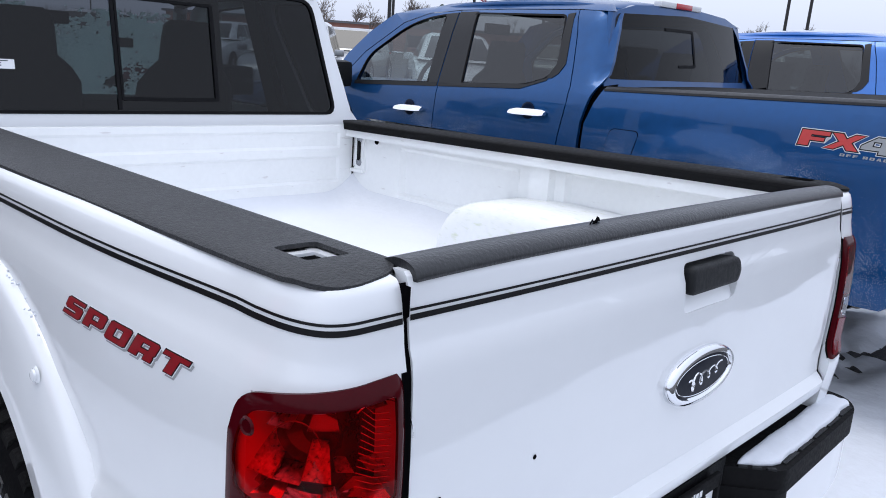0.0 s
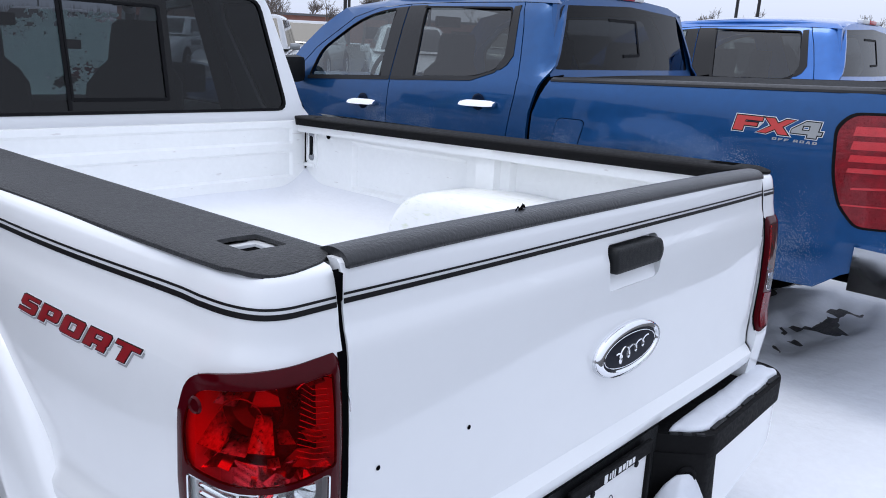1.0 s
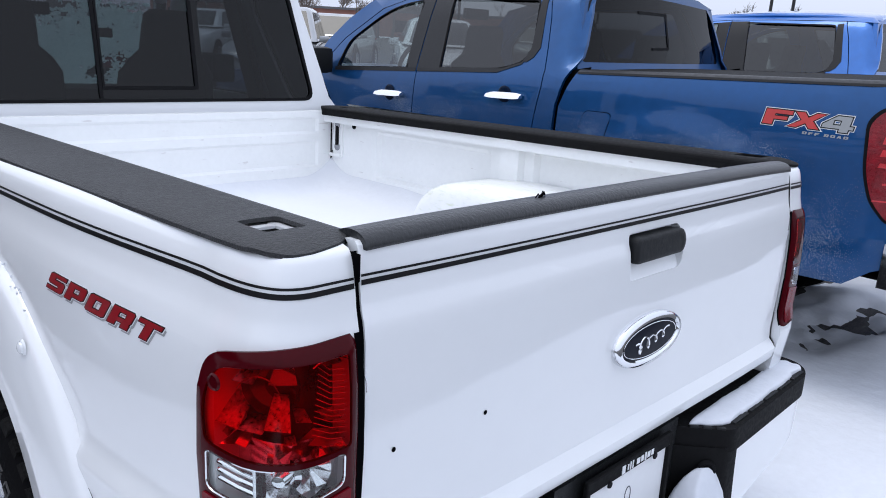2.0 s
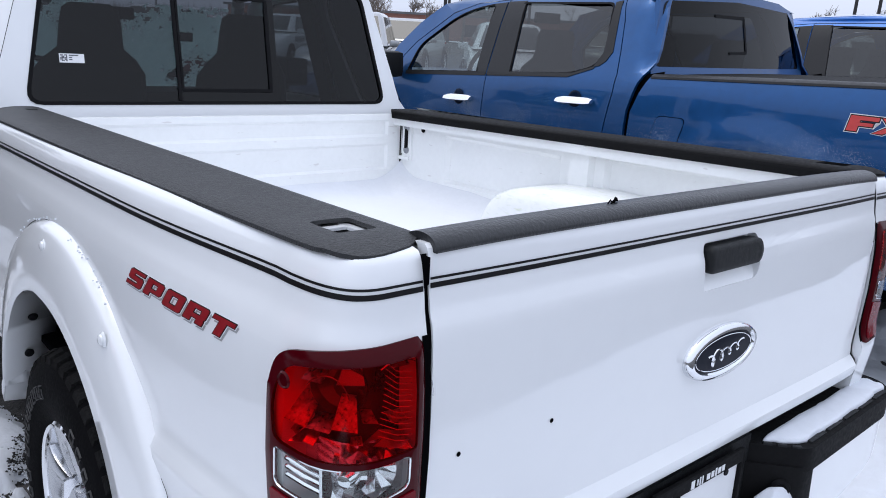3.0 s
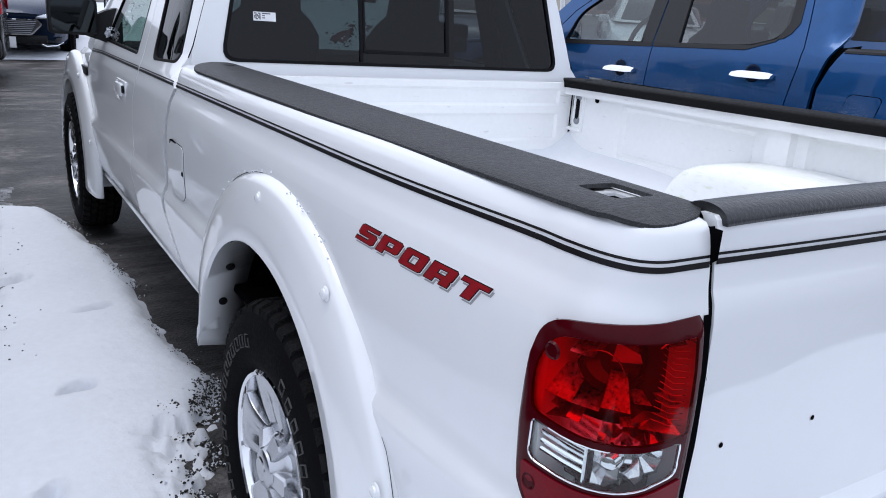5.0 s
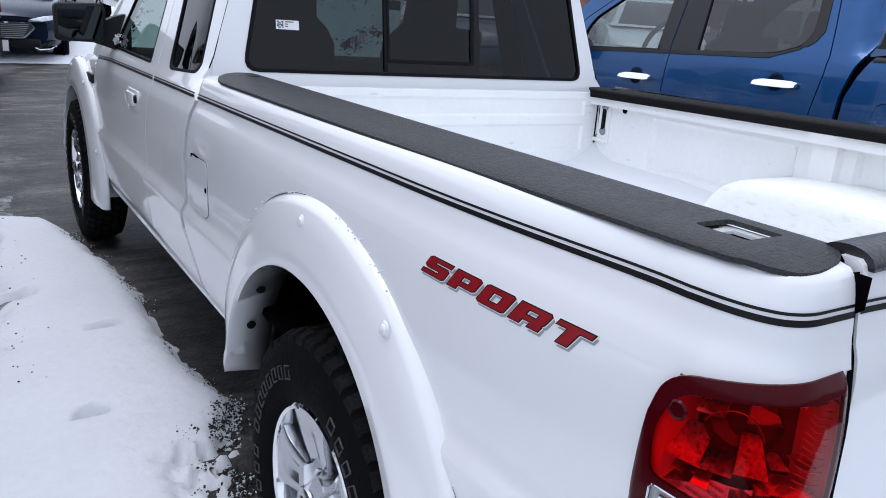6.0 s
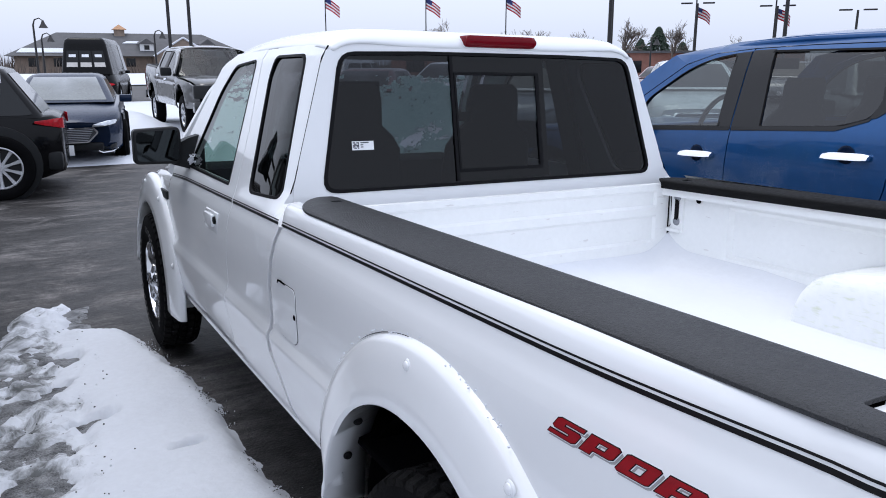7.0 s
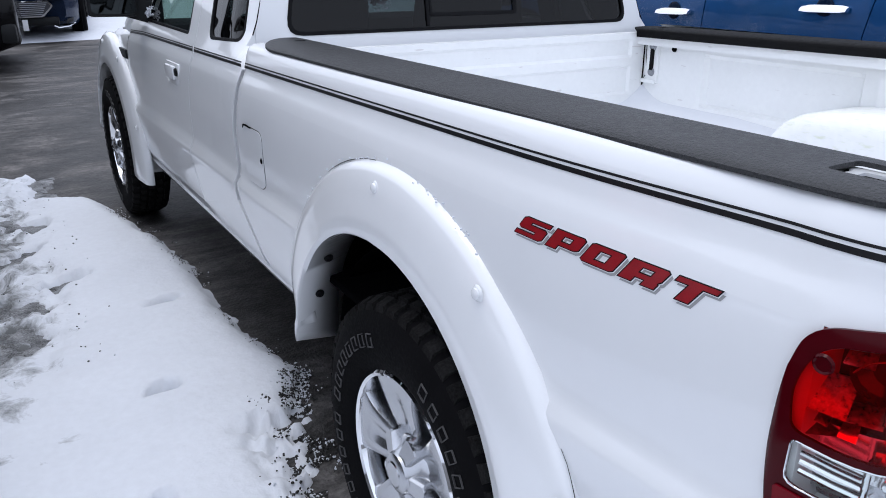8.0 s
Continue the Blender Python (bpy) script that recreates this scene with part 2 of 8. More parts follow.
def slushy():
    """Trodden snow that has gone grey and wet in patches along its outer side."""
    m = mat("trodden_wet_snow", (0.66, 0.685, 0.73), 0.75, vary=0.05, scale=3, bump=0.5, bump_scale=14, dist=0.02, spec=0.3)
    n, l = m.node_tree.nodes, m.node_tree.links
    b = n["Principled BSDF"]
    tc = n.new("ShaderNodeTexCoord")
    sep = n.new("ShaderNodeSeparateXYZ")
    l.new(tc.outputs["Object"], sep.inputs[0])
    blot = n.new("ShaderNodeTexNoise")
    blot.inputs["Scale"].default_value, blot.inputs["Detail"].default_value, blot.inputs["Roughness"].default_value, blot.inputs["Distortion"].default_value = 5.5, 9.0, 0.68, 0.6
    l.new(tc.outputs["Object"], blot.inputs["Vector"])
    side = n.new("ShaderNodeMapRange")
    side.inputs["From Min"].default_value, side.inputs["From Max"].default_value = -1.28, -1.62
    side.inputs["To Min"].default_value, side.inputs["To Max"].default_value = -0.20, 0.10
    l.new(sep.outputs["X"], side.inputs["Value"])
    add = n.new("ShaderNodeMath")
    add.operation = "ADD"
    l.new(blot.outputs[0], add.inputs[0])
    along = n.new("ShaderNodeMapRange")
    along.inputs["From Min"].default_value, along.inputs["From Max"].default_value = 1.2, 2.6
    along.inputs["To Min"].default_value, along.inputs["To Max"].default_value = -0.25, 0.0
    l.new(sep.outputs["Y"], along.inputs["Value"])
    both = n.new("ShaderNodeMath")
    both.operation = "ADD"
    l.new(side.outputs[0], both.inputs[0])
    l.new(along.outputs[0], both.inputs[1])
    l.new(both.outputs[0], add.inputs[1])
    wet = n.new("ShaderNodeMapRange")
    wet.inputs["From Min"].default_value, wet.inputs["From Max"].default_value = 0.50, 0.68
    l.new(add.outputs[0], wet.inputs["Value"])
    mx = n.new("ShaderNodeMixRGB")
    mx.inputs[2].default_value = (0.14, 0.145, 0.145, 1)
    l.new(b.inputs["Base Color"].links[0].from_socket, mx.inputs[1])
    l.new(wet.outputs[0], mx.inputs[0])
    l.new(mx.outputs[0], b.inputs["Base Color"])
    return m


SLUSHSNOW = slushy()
SNOWCLEAN = mat("clean_snow", (0.74, 0.755, 0.785), 0.8, vary=0.02, scale=4, bump=0.3, bump_scale=18, dist=0.01, spec=0.3)
SLUSH = mat("grey_slush", (0.11, 0.112, 0.115), 0.4, vary=1.6, scale=14, bump=0.8, bump_scale=40, dist=0.012)


# ---- mesh helpers ----
def empty(name, m=None):
    ob = new(name)
    ob.empty_display_size = 0.1
    if m is not None:
        ob.matrix_world = m
    return ob


def part(name, bm, material, parent=None, label="", angle=38, smooth=True, thick=0.0, bevel=0.0):
    """Links a bmesh as one mesh object under a thing or a part."""
    bmesh.ops.recalc_face_normals(bm, faces=bm.faces)
    me = bpy.data.meshes.new(name)
    bm.to_mesh(me)
    bm.free()
    if smooth:
        me.shade_smooth()
        me.set_sharp_from_angle(angle=radians(angle))
    me.materials.append(material)
    ob = new(name, me)
    if parent is not None:
        ob.parent = parent
    if label:
        ob["label"] = label
    if thick:
        s = ob.modifiers.new("thickness", "SOLIDIFY")
        s.thickness, s.offset = abs(thick), (-1 if thick > 0 else 1)
    if bevel:
        s = ob.modifiers.new("edge", "BEVEL")
        s.width, s.segments, s.limit_method, s.angle_limit = bevel, 2, "ANGLE", radians(40)
    return ob


def box(bm, c, s, m=None, taper=1.0):
    """A box about c of size s; taper narrows its top."""
    vs = []
    for z in (-0.5, 0.5):
        k = taper if z > 0 else 1
        for x, y in ((-0.5, -0.5), (0.5, -0.5), (0.5, 0.5), (-0.5, 0.5)):
            p = Vector((x * s[0] * k, y * s[1] * k, z * s[2]))
            vs.append(bm.verts.new((m @ p if m is not None else p) + Vector(c)))
    for f in ((3, 2, 1, 0), (4, 5, 6, 7), (0, 1, 5, 4), (1, 2, 6, 5), (2, 3, 7, 6), (3, 0, 4, 7)):
        bm.faces.new([vs[i] for i in f])
    return bm


def bevelled(c, s, r, m=None, seg=2, taper=1.0):
    bm = box(bmesh.new(), c, s, m, taper)
    bmesh.ops.bevel(bm, geom=bm.edges[:], offset=r, segments=seg, profile=0.6, affect="EDGES")
    return bm


def sheet(fn, us, vs, bm=None):
    """A grid of points fn(u, v)."""
    bm = bm or bmesh.new()
    rows = [[bm.verts.new(fn(u, v)) for v in vs] for u in us]
    for a, b in zip(rows, rows[1:]):
        for i in range(len(vs) - 1):
            q = [a[i], a[i + 1], b[i + 1], b[i]]
            try:
                bm.faces.new(q)
            except ValueError:
                pass
    return bm


def loft(rings, closed=True, caps=True, bm=None):
    bm = bm or bmesh.new()
    rows = [[bm.verts.new(p) for p in r] for r in rings]
    n = len(rows[0])
    for a, b in zip(rows, rows[1:]):
        for i in range(n if closed else n - 1):
            j = (i + 1) % n
            bm.faces.new([a[i], a[j], b[j], b[i]])
    if caps and closed:
        bm.faces.new(rows[0][::-1])
        bm.faces.new(rows[-1])
    return bm


def tube(pts, r, seg=8, bm=None):
    """A round bar along points; r is one radius or one for each point."""
    pts = [Vector(p) for p in pts]
    rs = r if isinstance(r, (list, tuple)) else [r] * len(pts)
    rings = []
    for i, p in enumerate(pts):
        d = (pts[min(i + 1, len(pts) - 1)] - pts[max(i - 1, 0)]).normalized()
        a = d.orthogonal().normalized() if i == 0 else (side - d * side.dot(d)).normalized()
        side = a
        b = d.cross(a)
        rings.append([p + (a * math.cos(2 * math.pi * k / seg) + b * math.sin(2 * math.pi * k / seg)) * rs[i] for k in range(seg)])
    return loft(rings, bm=bm)


def lathe(profile, m, seg=48, bm=None):
    """Turns (radius, along) points about the x axis, then moves by m. Open at the ends."""
    rings = []
    for k in range(seg + 1):
        a = 2 * math.pi * k / seg
        rings.append([m @ Vector((h, r * math.cos(a), r * math.sin(a))) for r, h in profile])
    bm = loft(rings, closed=False, caps=False, bm=bm)
    bmesh.ops.remove_doubles(bm, verts=bm.verts[:], dist=1e-5)
    return bm


def rounded(pts, r, seg=4):
    """A closed outline with its corners rounded; r is one radius or one for each corner."""
    out, n = [], len(pts)
    for i in range(n):
        p, a, b = Vector(pts[i]), Vector(pts[i - 1]), Vector(pts[(i + 1) % n])
        q = r[i] if isinstance(r, (list, tuple)) else r
        da, db = a - p, b - p
        q = min(q, da.length * 0.49, db.length * 0.49)
        if q < 1e-4:
            out.append(tuple(p))
            continue
        s, e = p + da.normalized() * q, p + db.normalized() * q
        for k in range(seg + 1):
            t = k / seg
            out.append(tuple(s * (1 - t) ** 2 + p * 2 * t * (1 - t) + e * t * t))
    return out


def panel(outline, holes, fn, thick, cuts_u=(), cuts_v=(), bm=None):
    """A sheet of the flat outline with holes, cut along lines, laid by fn(u, v, depth) into space, with thickness (none: one face)."""
    flat = bmesh.new()
    for loop in (outline, *holes):
        vs = [flat.verts.new((u, v, 0)) for u, v in loop]
        for a, b in zip(vs, vs[1:] + vs[:1]):
            flat.edges.new((a, b))
    bmesh.ops.triangle_fill(flat, use_beauty=True, edges=flat.edges[:], normal=(0, 0, 1))
    for c, axis in [(c, 0) for c in cuts_u] + [(c, 1) for c in cuts_v]:
        bmesh.ops.bisect_plane(flat, geom=flat.verts[:] + flat.edges[:] + flat.faces[:], plane_co=(c, c, 0), plane_no=(1 - axis, axis, 0))
    flat.verts.index_update()
    bm = bm or bmesh.new()
    front = [bm.verts.new(fn(v.co.x, v.co.y, 0.0)) for v in flat.verts]
    back = [bm.verts.new(fn(v.co.x, v.co.y, thick)) for v in flat.verts] if thick else []
    for f in flat.faces:
        i = [v.index for v in f.verts]
        bm.faces.new([front[k] for k in i])
        if thick:
            bm.faces.new([back[k] for k in reversed(i)])
    for e in flat.edges:
        if thick and len(e.link_faces) == 1:
            a, b = e.verts[0].index, e.verts[1].index
            bm.faces.new([front[a], front[b], back[b], back[a]])
    flat.free()
    return bm


def steps(a, b, n):
    return [a + (b - a) * i / n for i in range(n + 1)]


def interp(x, pts):
    """Piecewise-linear value of (x, y) points."""
    if x <= pts[0][0]:
        return pts[0][1]
    for (a, b), (c, d) in zip(pts, pts[1:]):
        if x <= c:
            return b + (d - b) * (x - a) / (c - a)
    return pts[-1][1]


def soft(x, pts):
    """As interp, eased over small windows."""
    w = (pts[-1][0] - pts[0][0]) * 0.012
    return sum(interp(x + k * w, pts) for k in (-1, -0.5, 0, 0.5, 1)) / 5


def bar(bm, a, b, w, fn, h=0.0015, z0=0.0):
    """A flat raised stroke from a to b of width w on the surface fn(u, v, depth)."""
    a, b = Vector(a), Vector(b)
    d = (b - a).normalized()
    n = Vector((-d.y, d.x)) * w / 2
    ps = [a - n, b - n, b + n, a + n]
    lo, hi = [bm.verts.new(fn(p.x, p.y, -z0)) for p in ps], [bm.verts.new(fn(p.x, p.y, -z0 - h)) for p in ps]
    bm.faces.new(hi)
    for i in range(4):
        bm.faces.new([lo[i], lo[(i + 1) % 4], hi[(i + 1) % 4], hi[i]])
    return bm

# ---- the white pickup ----
PIVOT = Vector((-0.71, 0.0, 1.133))
STANCE = Matrix.Translation(PIVOT) @ pose(0, 0, 0, 0, 0.97, 0) @ pose(0, 0, 0, -1.26, 0, 0) @ Matrix.Translation(-PIVOT)
truck = tagged(empty("pickup_truck", STANCE), "white extended-cab pickup truck with open bed, parked beside snow", "pickup truck")

BASE = [(0.13, 0.864), (0.20, 0.868), (0.30, 0.876), (0.40, 0.8835), (0.50, 0.889), (0.62, 0.8925), (0.75, 0.893), (2.0, 0.893), (3.9, 0.890), (4.2, 0.878), (4.5, 0.845), (4.7, 0.79), (4.85, 0.70)]
SIDE = [(0.47, -0.06), (0.50, -0.028), (0.56, -0.004), (0.66, 0.008), (0.736, 0.018), (0.752, 0.0165), (0.768, 0.006), (0.80, 0.001),
        (0.90, 0.005), (1.0, 0.002), (1.04, -0.003), (1.065, -0.009), (1.085, -0.017), (1.098, -0.0215), (1.11, -0.0235), (1.13, -0.0285), (1.145, -0.033), (1.157, -0.038), (1.166, -0.044), (1.172, -0.054), (1.176, -0.085)]
GATE = [(0.654, 0.014), (0.660, -0.004), (0.670, -0.014), (0.690, -0.021), (0.700, -0.0205), (0.712, -0.012), (0.722, -0.002), (0.75, 0.0), (0.85, -0.004), (0.95, -0.006), (1.05, -0.003), (1.075, 0.0005), (1.09, 0.006), (1.105, 0.0085), (1.125, 0.0115), (1.15, 0.0135), (1.165, 0.0155), (1.175, 0.019), (1.18, 0.024)]
CABOFF = [(1.04, -0.003), (1.065, -0.009), (1.085, -0.017), (1.098, -0.0215), (1.12, -0.026), (1.15, -0.040), (1.62, -0.192), (1.66, -0.222), (1.69, -0.275)]


CORNER = [Vector((-0.864, 0.13)), Vector((-0.8595, 0.052)), Vector((-0.836, 0.0)), Vector((-0.774, 0.0))]


def plan(q):
    """The line of the bed's flank in plan: from the tailgate gap (q = -0.25) round the corner and forward, with its outward normal."""
    if q >= 0:
        y = 0.13 + q
        lean = (soft_base(y + 0.02) - soft_base(y - 0.02)) / 0.04
        return Vector((-soft_base(y), y)), Vector((-1, -lean)).normalized()
    if q > -0.19:
        t = -q / 0.19
        p0, p1, p2, p3 = CORNER
        p = p0 * (1 - t) ** 3 + p1 * 3 * t * (1 - t) ** 2 + p2 * 3 * t * t * (1 - t) + p3 * t ** 3
        d = (p1 - p0) * (1 - t) ** 2 + (p2 - p1) * 2 * t * (1 - t) + (p3 - p2) * t * t
        return p, Vector((d.y, -d.x)).normalized()
    return Vector((-0.774 - 0.19 - q, 0.0)), Vector((0, -1))


def soft_base(y):
    return sum(interp(max(0.13, y + k), BASE) for k in (-0.04, -0.02, 0, 0.02, 0.04)) / 5 if y < 0.9 else interp(y, BASE)


def flank(q, z, depth=0.0, table=SIDE, mirror=False):
    p, n = plan(q)
    o = interp(z, table)
    if z > 1.04 and q < 0.05:
        # the shoulder is steeper round the rear corner
        o = -0.003 + (o + 0.003) * (1 - 0.42 * min(1.0, (0.05 - q) / 0.17))
    p = p + n * (o - depth)
    return Vector((-p.x if mirror else p.x, p.y, z))


def cab_side(y, z, depth=0.0, mirror=False):
    """The cab's flank, with doors that lean in above the belt and a rounded rear corner."""
    o = interp(z, SIDE) if z < 1.04 else interp(z, CABOFF)
    w = interp(y, BASE) + o - depth
    k = max(0.0, (2.20 + 0.16 * max(0.0, z - 1.185) - y) / 0.16)
    blend = min(1.0, max(0.0, (z - 1.125) / 0.075))
    w -= 0.085 * (1 - math.sqrt(max(0.0, 1 - min(k, 1) ** 2))) * blend
    return Vector((w if mirror else -w, y, z))


WHEELS = {}


def hub_at(x, y):
    return Vector((x, y, 0.375 + 0.022 * y + 0.017 * (x + 0.71)))


ARCH = Vector((1.0, 0.415))
ARCHF = Vector((4.15, 0.45))


FRONTEDGE = [(0.50, 1.868), (0.565, 1.893), (0.69, 2.028), (0.92, 2.035), (1.10, 1.978), (1.145, 1.985), (1.18, 1.985)]


def bed_side(mirror):
    """Outer sheet of the bed's side with its top roll, wheel arch and the pocket for the lamp."""
    qs = steps(-0.25, -0.19, 4) + steps(-0.19, 0.0, 20)[1:] + steps(0.0, 1.80, 72)[1:] + [1.82, 1.83, 1.84, 1.85]
    zs = sorted(set([z for z, o in SIDE] + [0.60, 0.69, 0.788, 0.792, 0.83, 0.86, 0.95, 1.02, 1.041, 1.044, 1.075, 1.12, 1.138, 1.151, 1.162, 1.169]))

    def at(q, z):
        p, n = plan(q)
        low = 0.50
        d = p.y - ARCH.x
        if abs(d) < 0.56:
            low = max(low, ARCH.y + math.sqrt(0.56 ** 2 - d * d))
        z = max(z, low)
        deep = 0.055 if (-0.242 < q < -0.026 and 0.79 < z < 1.042 and not (q > -0.055 and z < 0.825)) else 0.0
        r = flank(q, z, deep, mirror=mirror)
        if q > 1.6:
            r.y += (interp(z, FRONTEDGE) - 1.98) * (q - 1.6) / 0.25
            # the front edge rolls in
            r.x += (1 if not mirror else -1) * 0.005 * max(0.0, (q - 1.82) / 0.03) ** 2
        return r

    bm = sheet(at, qs, zs)
    bmesh.ops.remove_doubles(bm, verts=bm.verts[:], dist=1e-5)
    s = 1 if mirror else -1
    sheet(lambda u, z: Vector((s * 0.7142, -interp(z, SIDE) + u * (0.06 if z < 0.645 else max(0.001, interp(z, SIDE) + interp(z, GATE) + 0.006)), z)), [0.0, 1.0], [0.50, 0.55, 0.60, 0.64, 0.646, 0.66, 0.69, 0.712, 0.722, 0.738, 0.754, 0.772, 0.80, 0.85, 0.95, 1.05, 1.10, 1.14, 1.166], bm)
    return part("bed_side", bm, WHITE, truck, thick=0.0)


bed_sides = [bed_side(False), bed_side(True)]

# black fender flares: here painted white, with screws
def flare(centre, mirror, front=False):
    s = 1 if mirror else -1
    prof = [(0.610, 0.880), (0.610, 0.894), (0.603, 0.908), (0.590, 0.917), (0.55, 0.926), (0.50, 0.936), (0.458, 0.940), (0.449, 0.932), (0.449, 0.80)]
    rings = []
    for k in range(61):
        a = radians(-6 + 3.03 * k)
        grow = 1.0 + (0.03 * (1 - math.sin(a)) if math.cos(a) < 0 else 0.038 * (1 - math.sin(a)))
        low = max(0.0, -math.sin(a))
        ring = []
        for i, (r, x) in enumerate(prof):
            rr = r * grow if i < 6 else r + (0.03 if math.cos(a) < 0 and i >= 6 else 0.0) * abs(math.cos(a))
            turn = max(0.0, (math.degrees(a) - 148) / 25)
            if i < 8 and turn > 0:
                rin = 0.449 + 0.03 * abs(math.cos(a)) + 0.004
                rr = rin + max(rr - rin, 0.0) * math.sqrt(max(0.0, 1 - min(turn, 1.0) ** 2.4))
            if i == 8 and math.cos(a) < 0:
                rr += 0.05 * abs(math.cos(a))
            # the outer corner of the foot is rounded off, its inner flange hangs lower
            foot = min(1.0, max(0.0, (math.degrees(a) - 155) / 17)) ** 2
            b = a + radians(5.0 if i == 8 else -5.0 if i < 6 else 0.5) * foot
            ring.append(Vector((s * x, centre.x - rr * math.cos(b), centre.y + rr * math.sin(b))))
        # the rear foot of the arch swings inward to the bed's lower edge
        rings.append(ring)
    return loft(rings, closed=False, caps=False)


flares = []
for mirror in (False, True):
    for front, c in ((False, ARCH), (True, ARCHF)):
        fl = part("fender_flare", flare(c, mirror, front), WHITE, truck, "white painted fender flare", angle=50, thick=0.004)
        flares.append(fl)
        edge = []
        for k in range(31):
            a = radians(96 + 1.45 * k)
            g_ = 1.0 + (0.03 * (1 - math.sin(a)) if math.cos(a) < 0 else 0.038 * (1 - math.sin(a)))
            edge.append(((1 if mirror else -1) * 0.896, c.x - 0.6118 * g_ * math.cos(a), c.y + 0.6118 * g_ * math.sin(a)))
        part("flare_seam", tube(edge, 0.0008, 5), GASKET, fl, "thin dark seam")
        if not front:
            low_edge = []
            for k in range(16):
                a = radians(-5 + 2.2 * k)
                g_ = 1.0 + 0.038 * (1 - math.sin(a))
                y_, z_ = c.x - 0.6118 * g_ * math.cos(a), c.y + 0.6118 * g_ * math.sin(a)
                low_edge.append(((1 if mirror else -1) * (max(0.8965, soft_base(y_) + interp(z_, SIDE)) + 0.0012), y_, z_))
            part("flare_seam", tube(low_edge, [0.0012] * 9 + [0.0010, 0.0009, 0.0008, 0.0007, 0.0006, 0.0005, 0.0004], 5), GASKET, fl, "thin dark seam")
        s = 1 if mirror else -1
        for a, r in (((20, 0.61), (54, 0.587), (92, 0.565)) if not front else ((20, 0.60), (60, 0.58), (100, 0.565))):
            x = 0.923
            ang = radians(a)
            pos = Vector((s * x, c.x - r * math.cos(ang), c.y + r * math.sin(ang)))
            bm = lathe([(0.0, 0.006), (0.006, 0.0055), (0.010, 0.003), (0.0105, 0.0), (0.013, -0.001), (0.015, -0.004)],
                       Matrix.Translation(pos) @ pose(0, 0, 0, 0, 0, 0 if mirror else 180), 16)
            part("screw", bm, WHITE, fl, "round screw head in a dimple")
for z in (0.695, 0.571):
    sn = (z - ARCH.y) / 0.475
    cs = math.sqrt(1 - sn * sn)
    rr_ = 0.441 + 0.053 * cs
    turn_ = Vector((0, -cs, -sn)).to_track_quat("X", "Z").to_matrix().to_4x4()
    bm = lathe([(0.0, 0.004), (0.009, 0.004), (0.012, 0.0), (0.012, -0.004)], Matrix.Translation((-0.873, ARCH.x + rr_ * cs, ARCH.y + rr_ * sn)) @ turn_, 14)
    part("clip", bm, GASKET, flares[0], "black push clip")

# wheel wells with frame and axle, their shade put into a near-black colour
for mirror in (False, True):
    s = 1 if mirror else -1
    for c in (ARCH, ARCHF):
        bm = bmesh.new()
        rings = []
        for k in range(25):
            a = radians(-10 + 200 * k / 24)
            rings.append([Vector((s * x, c.x - 0.50 * math.cos(a), c.y + 0.40 * math.sin(a))) for x in (0.805, 0.56)])
        loft(rings, closed=False, caps=False, bm=bm)
        sheet(lambda u, v: Vector((s * 0.55, c.x + u, c.y + v)), [-0.5, 0.5], [-0.15, 0.3], bm)
        part("wheel_well", bm, GAP, truck, "wheel well liner, coloured near-black for its shade")
bm = bmesh.new()
box(bm, (-0.45, 2.4, 0.55), (0.09, 4.6, 0.14))
box(bm, (0.45, 2.4, 0.55), (0.09, 4.6, 0.14))
for y in (0.2, 1.6, 2.6, 3.8):
    box(bm, (0, y, 0.55), (0.9, 0.08, 0.1))
part("chassis_frame", bm, GAP, truck, "steel frame rails, coloured near-black for their shade")
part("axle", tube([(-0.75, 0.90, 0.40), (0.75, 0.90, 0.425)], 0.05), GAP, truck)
bm = bmesh.new()
sheet(lambda u, v: Vector((u, v, 0.60)), [-0.84, 0.84], [0.05, 4.6], bm)
part("floor_pan", bm, GAP, truck, "underbody pan, coloured near-black for its shade", thick=0.02)


RAISED = mat("greyed_raised_rubber", (0.045, 0.045, 0.045), 0.7)


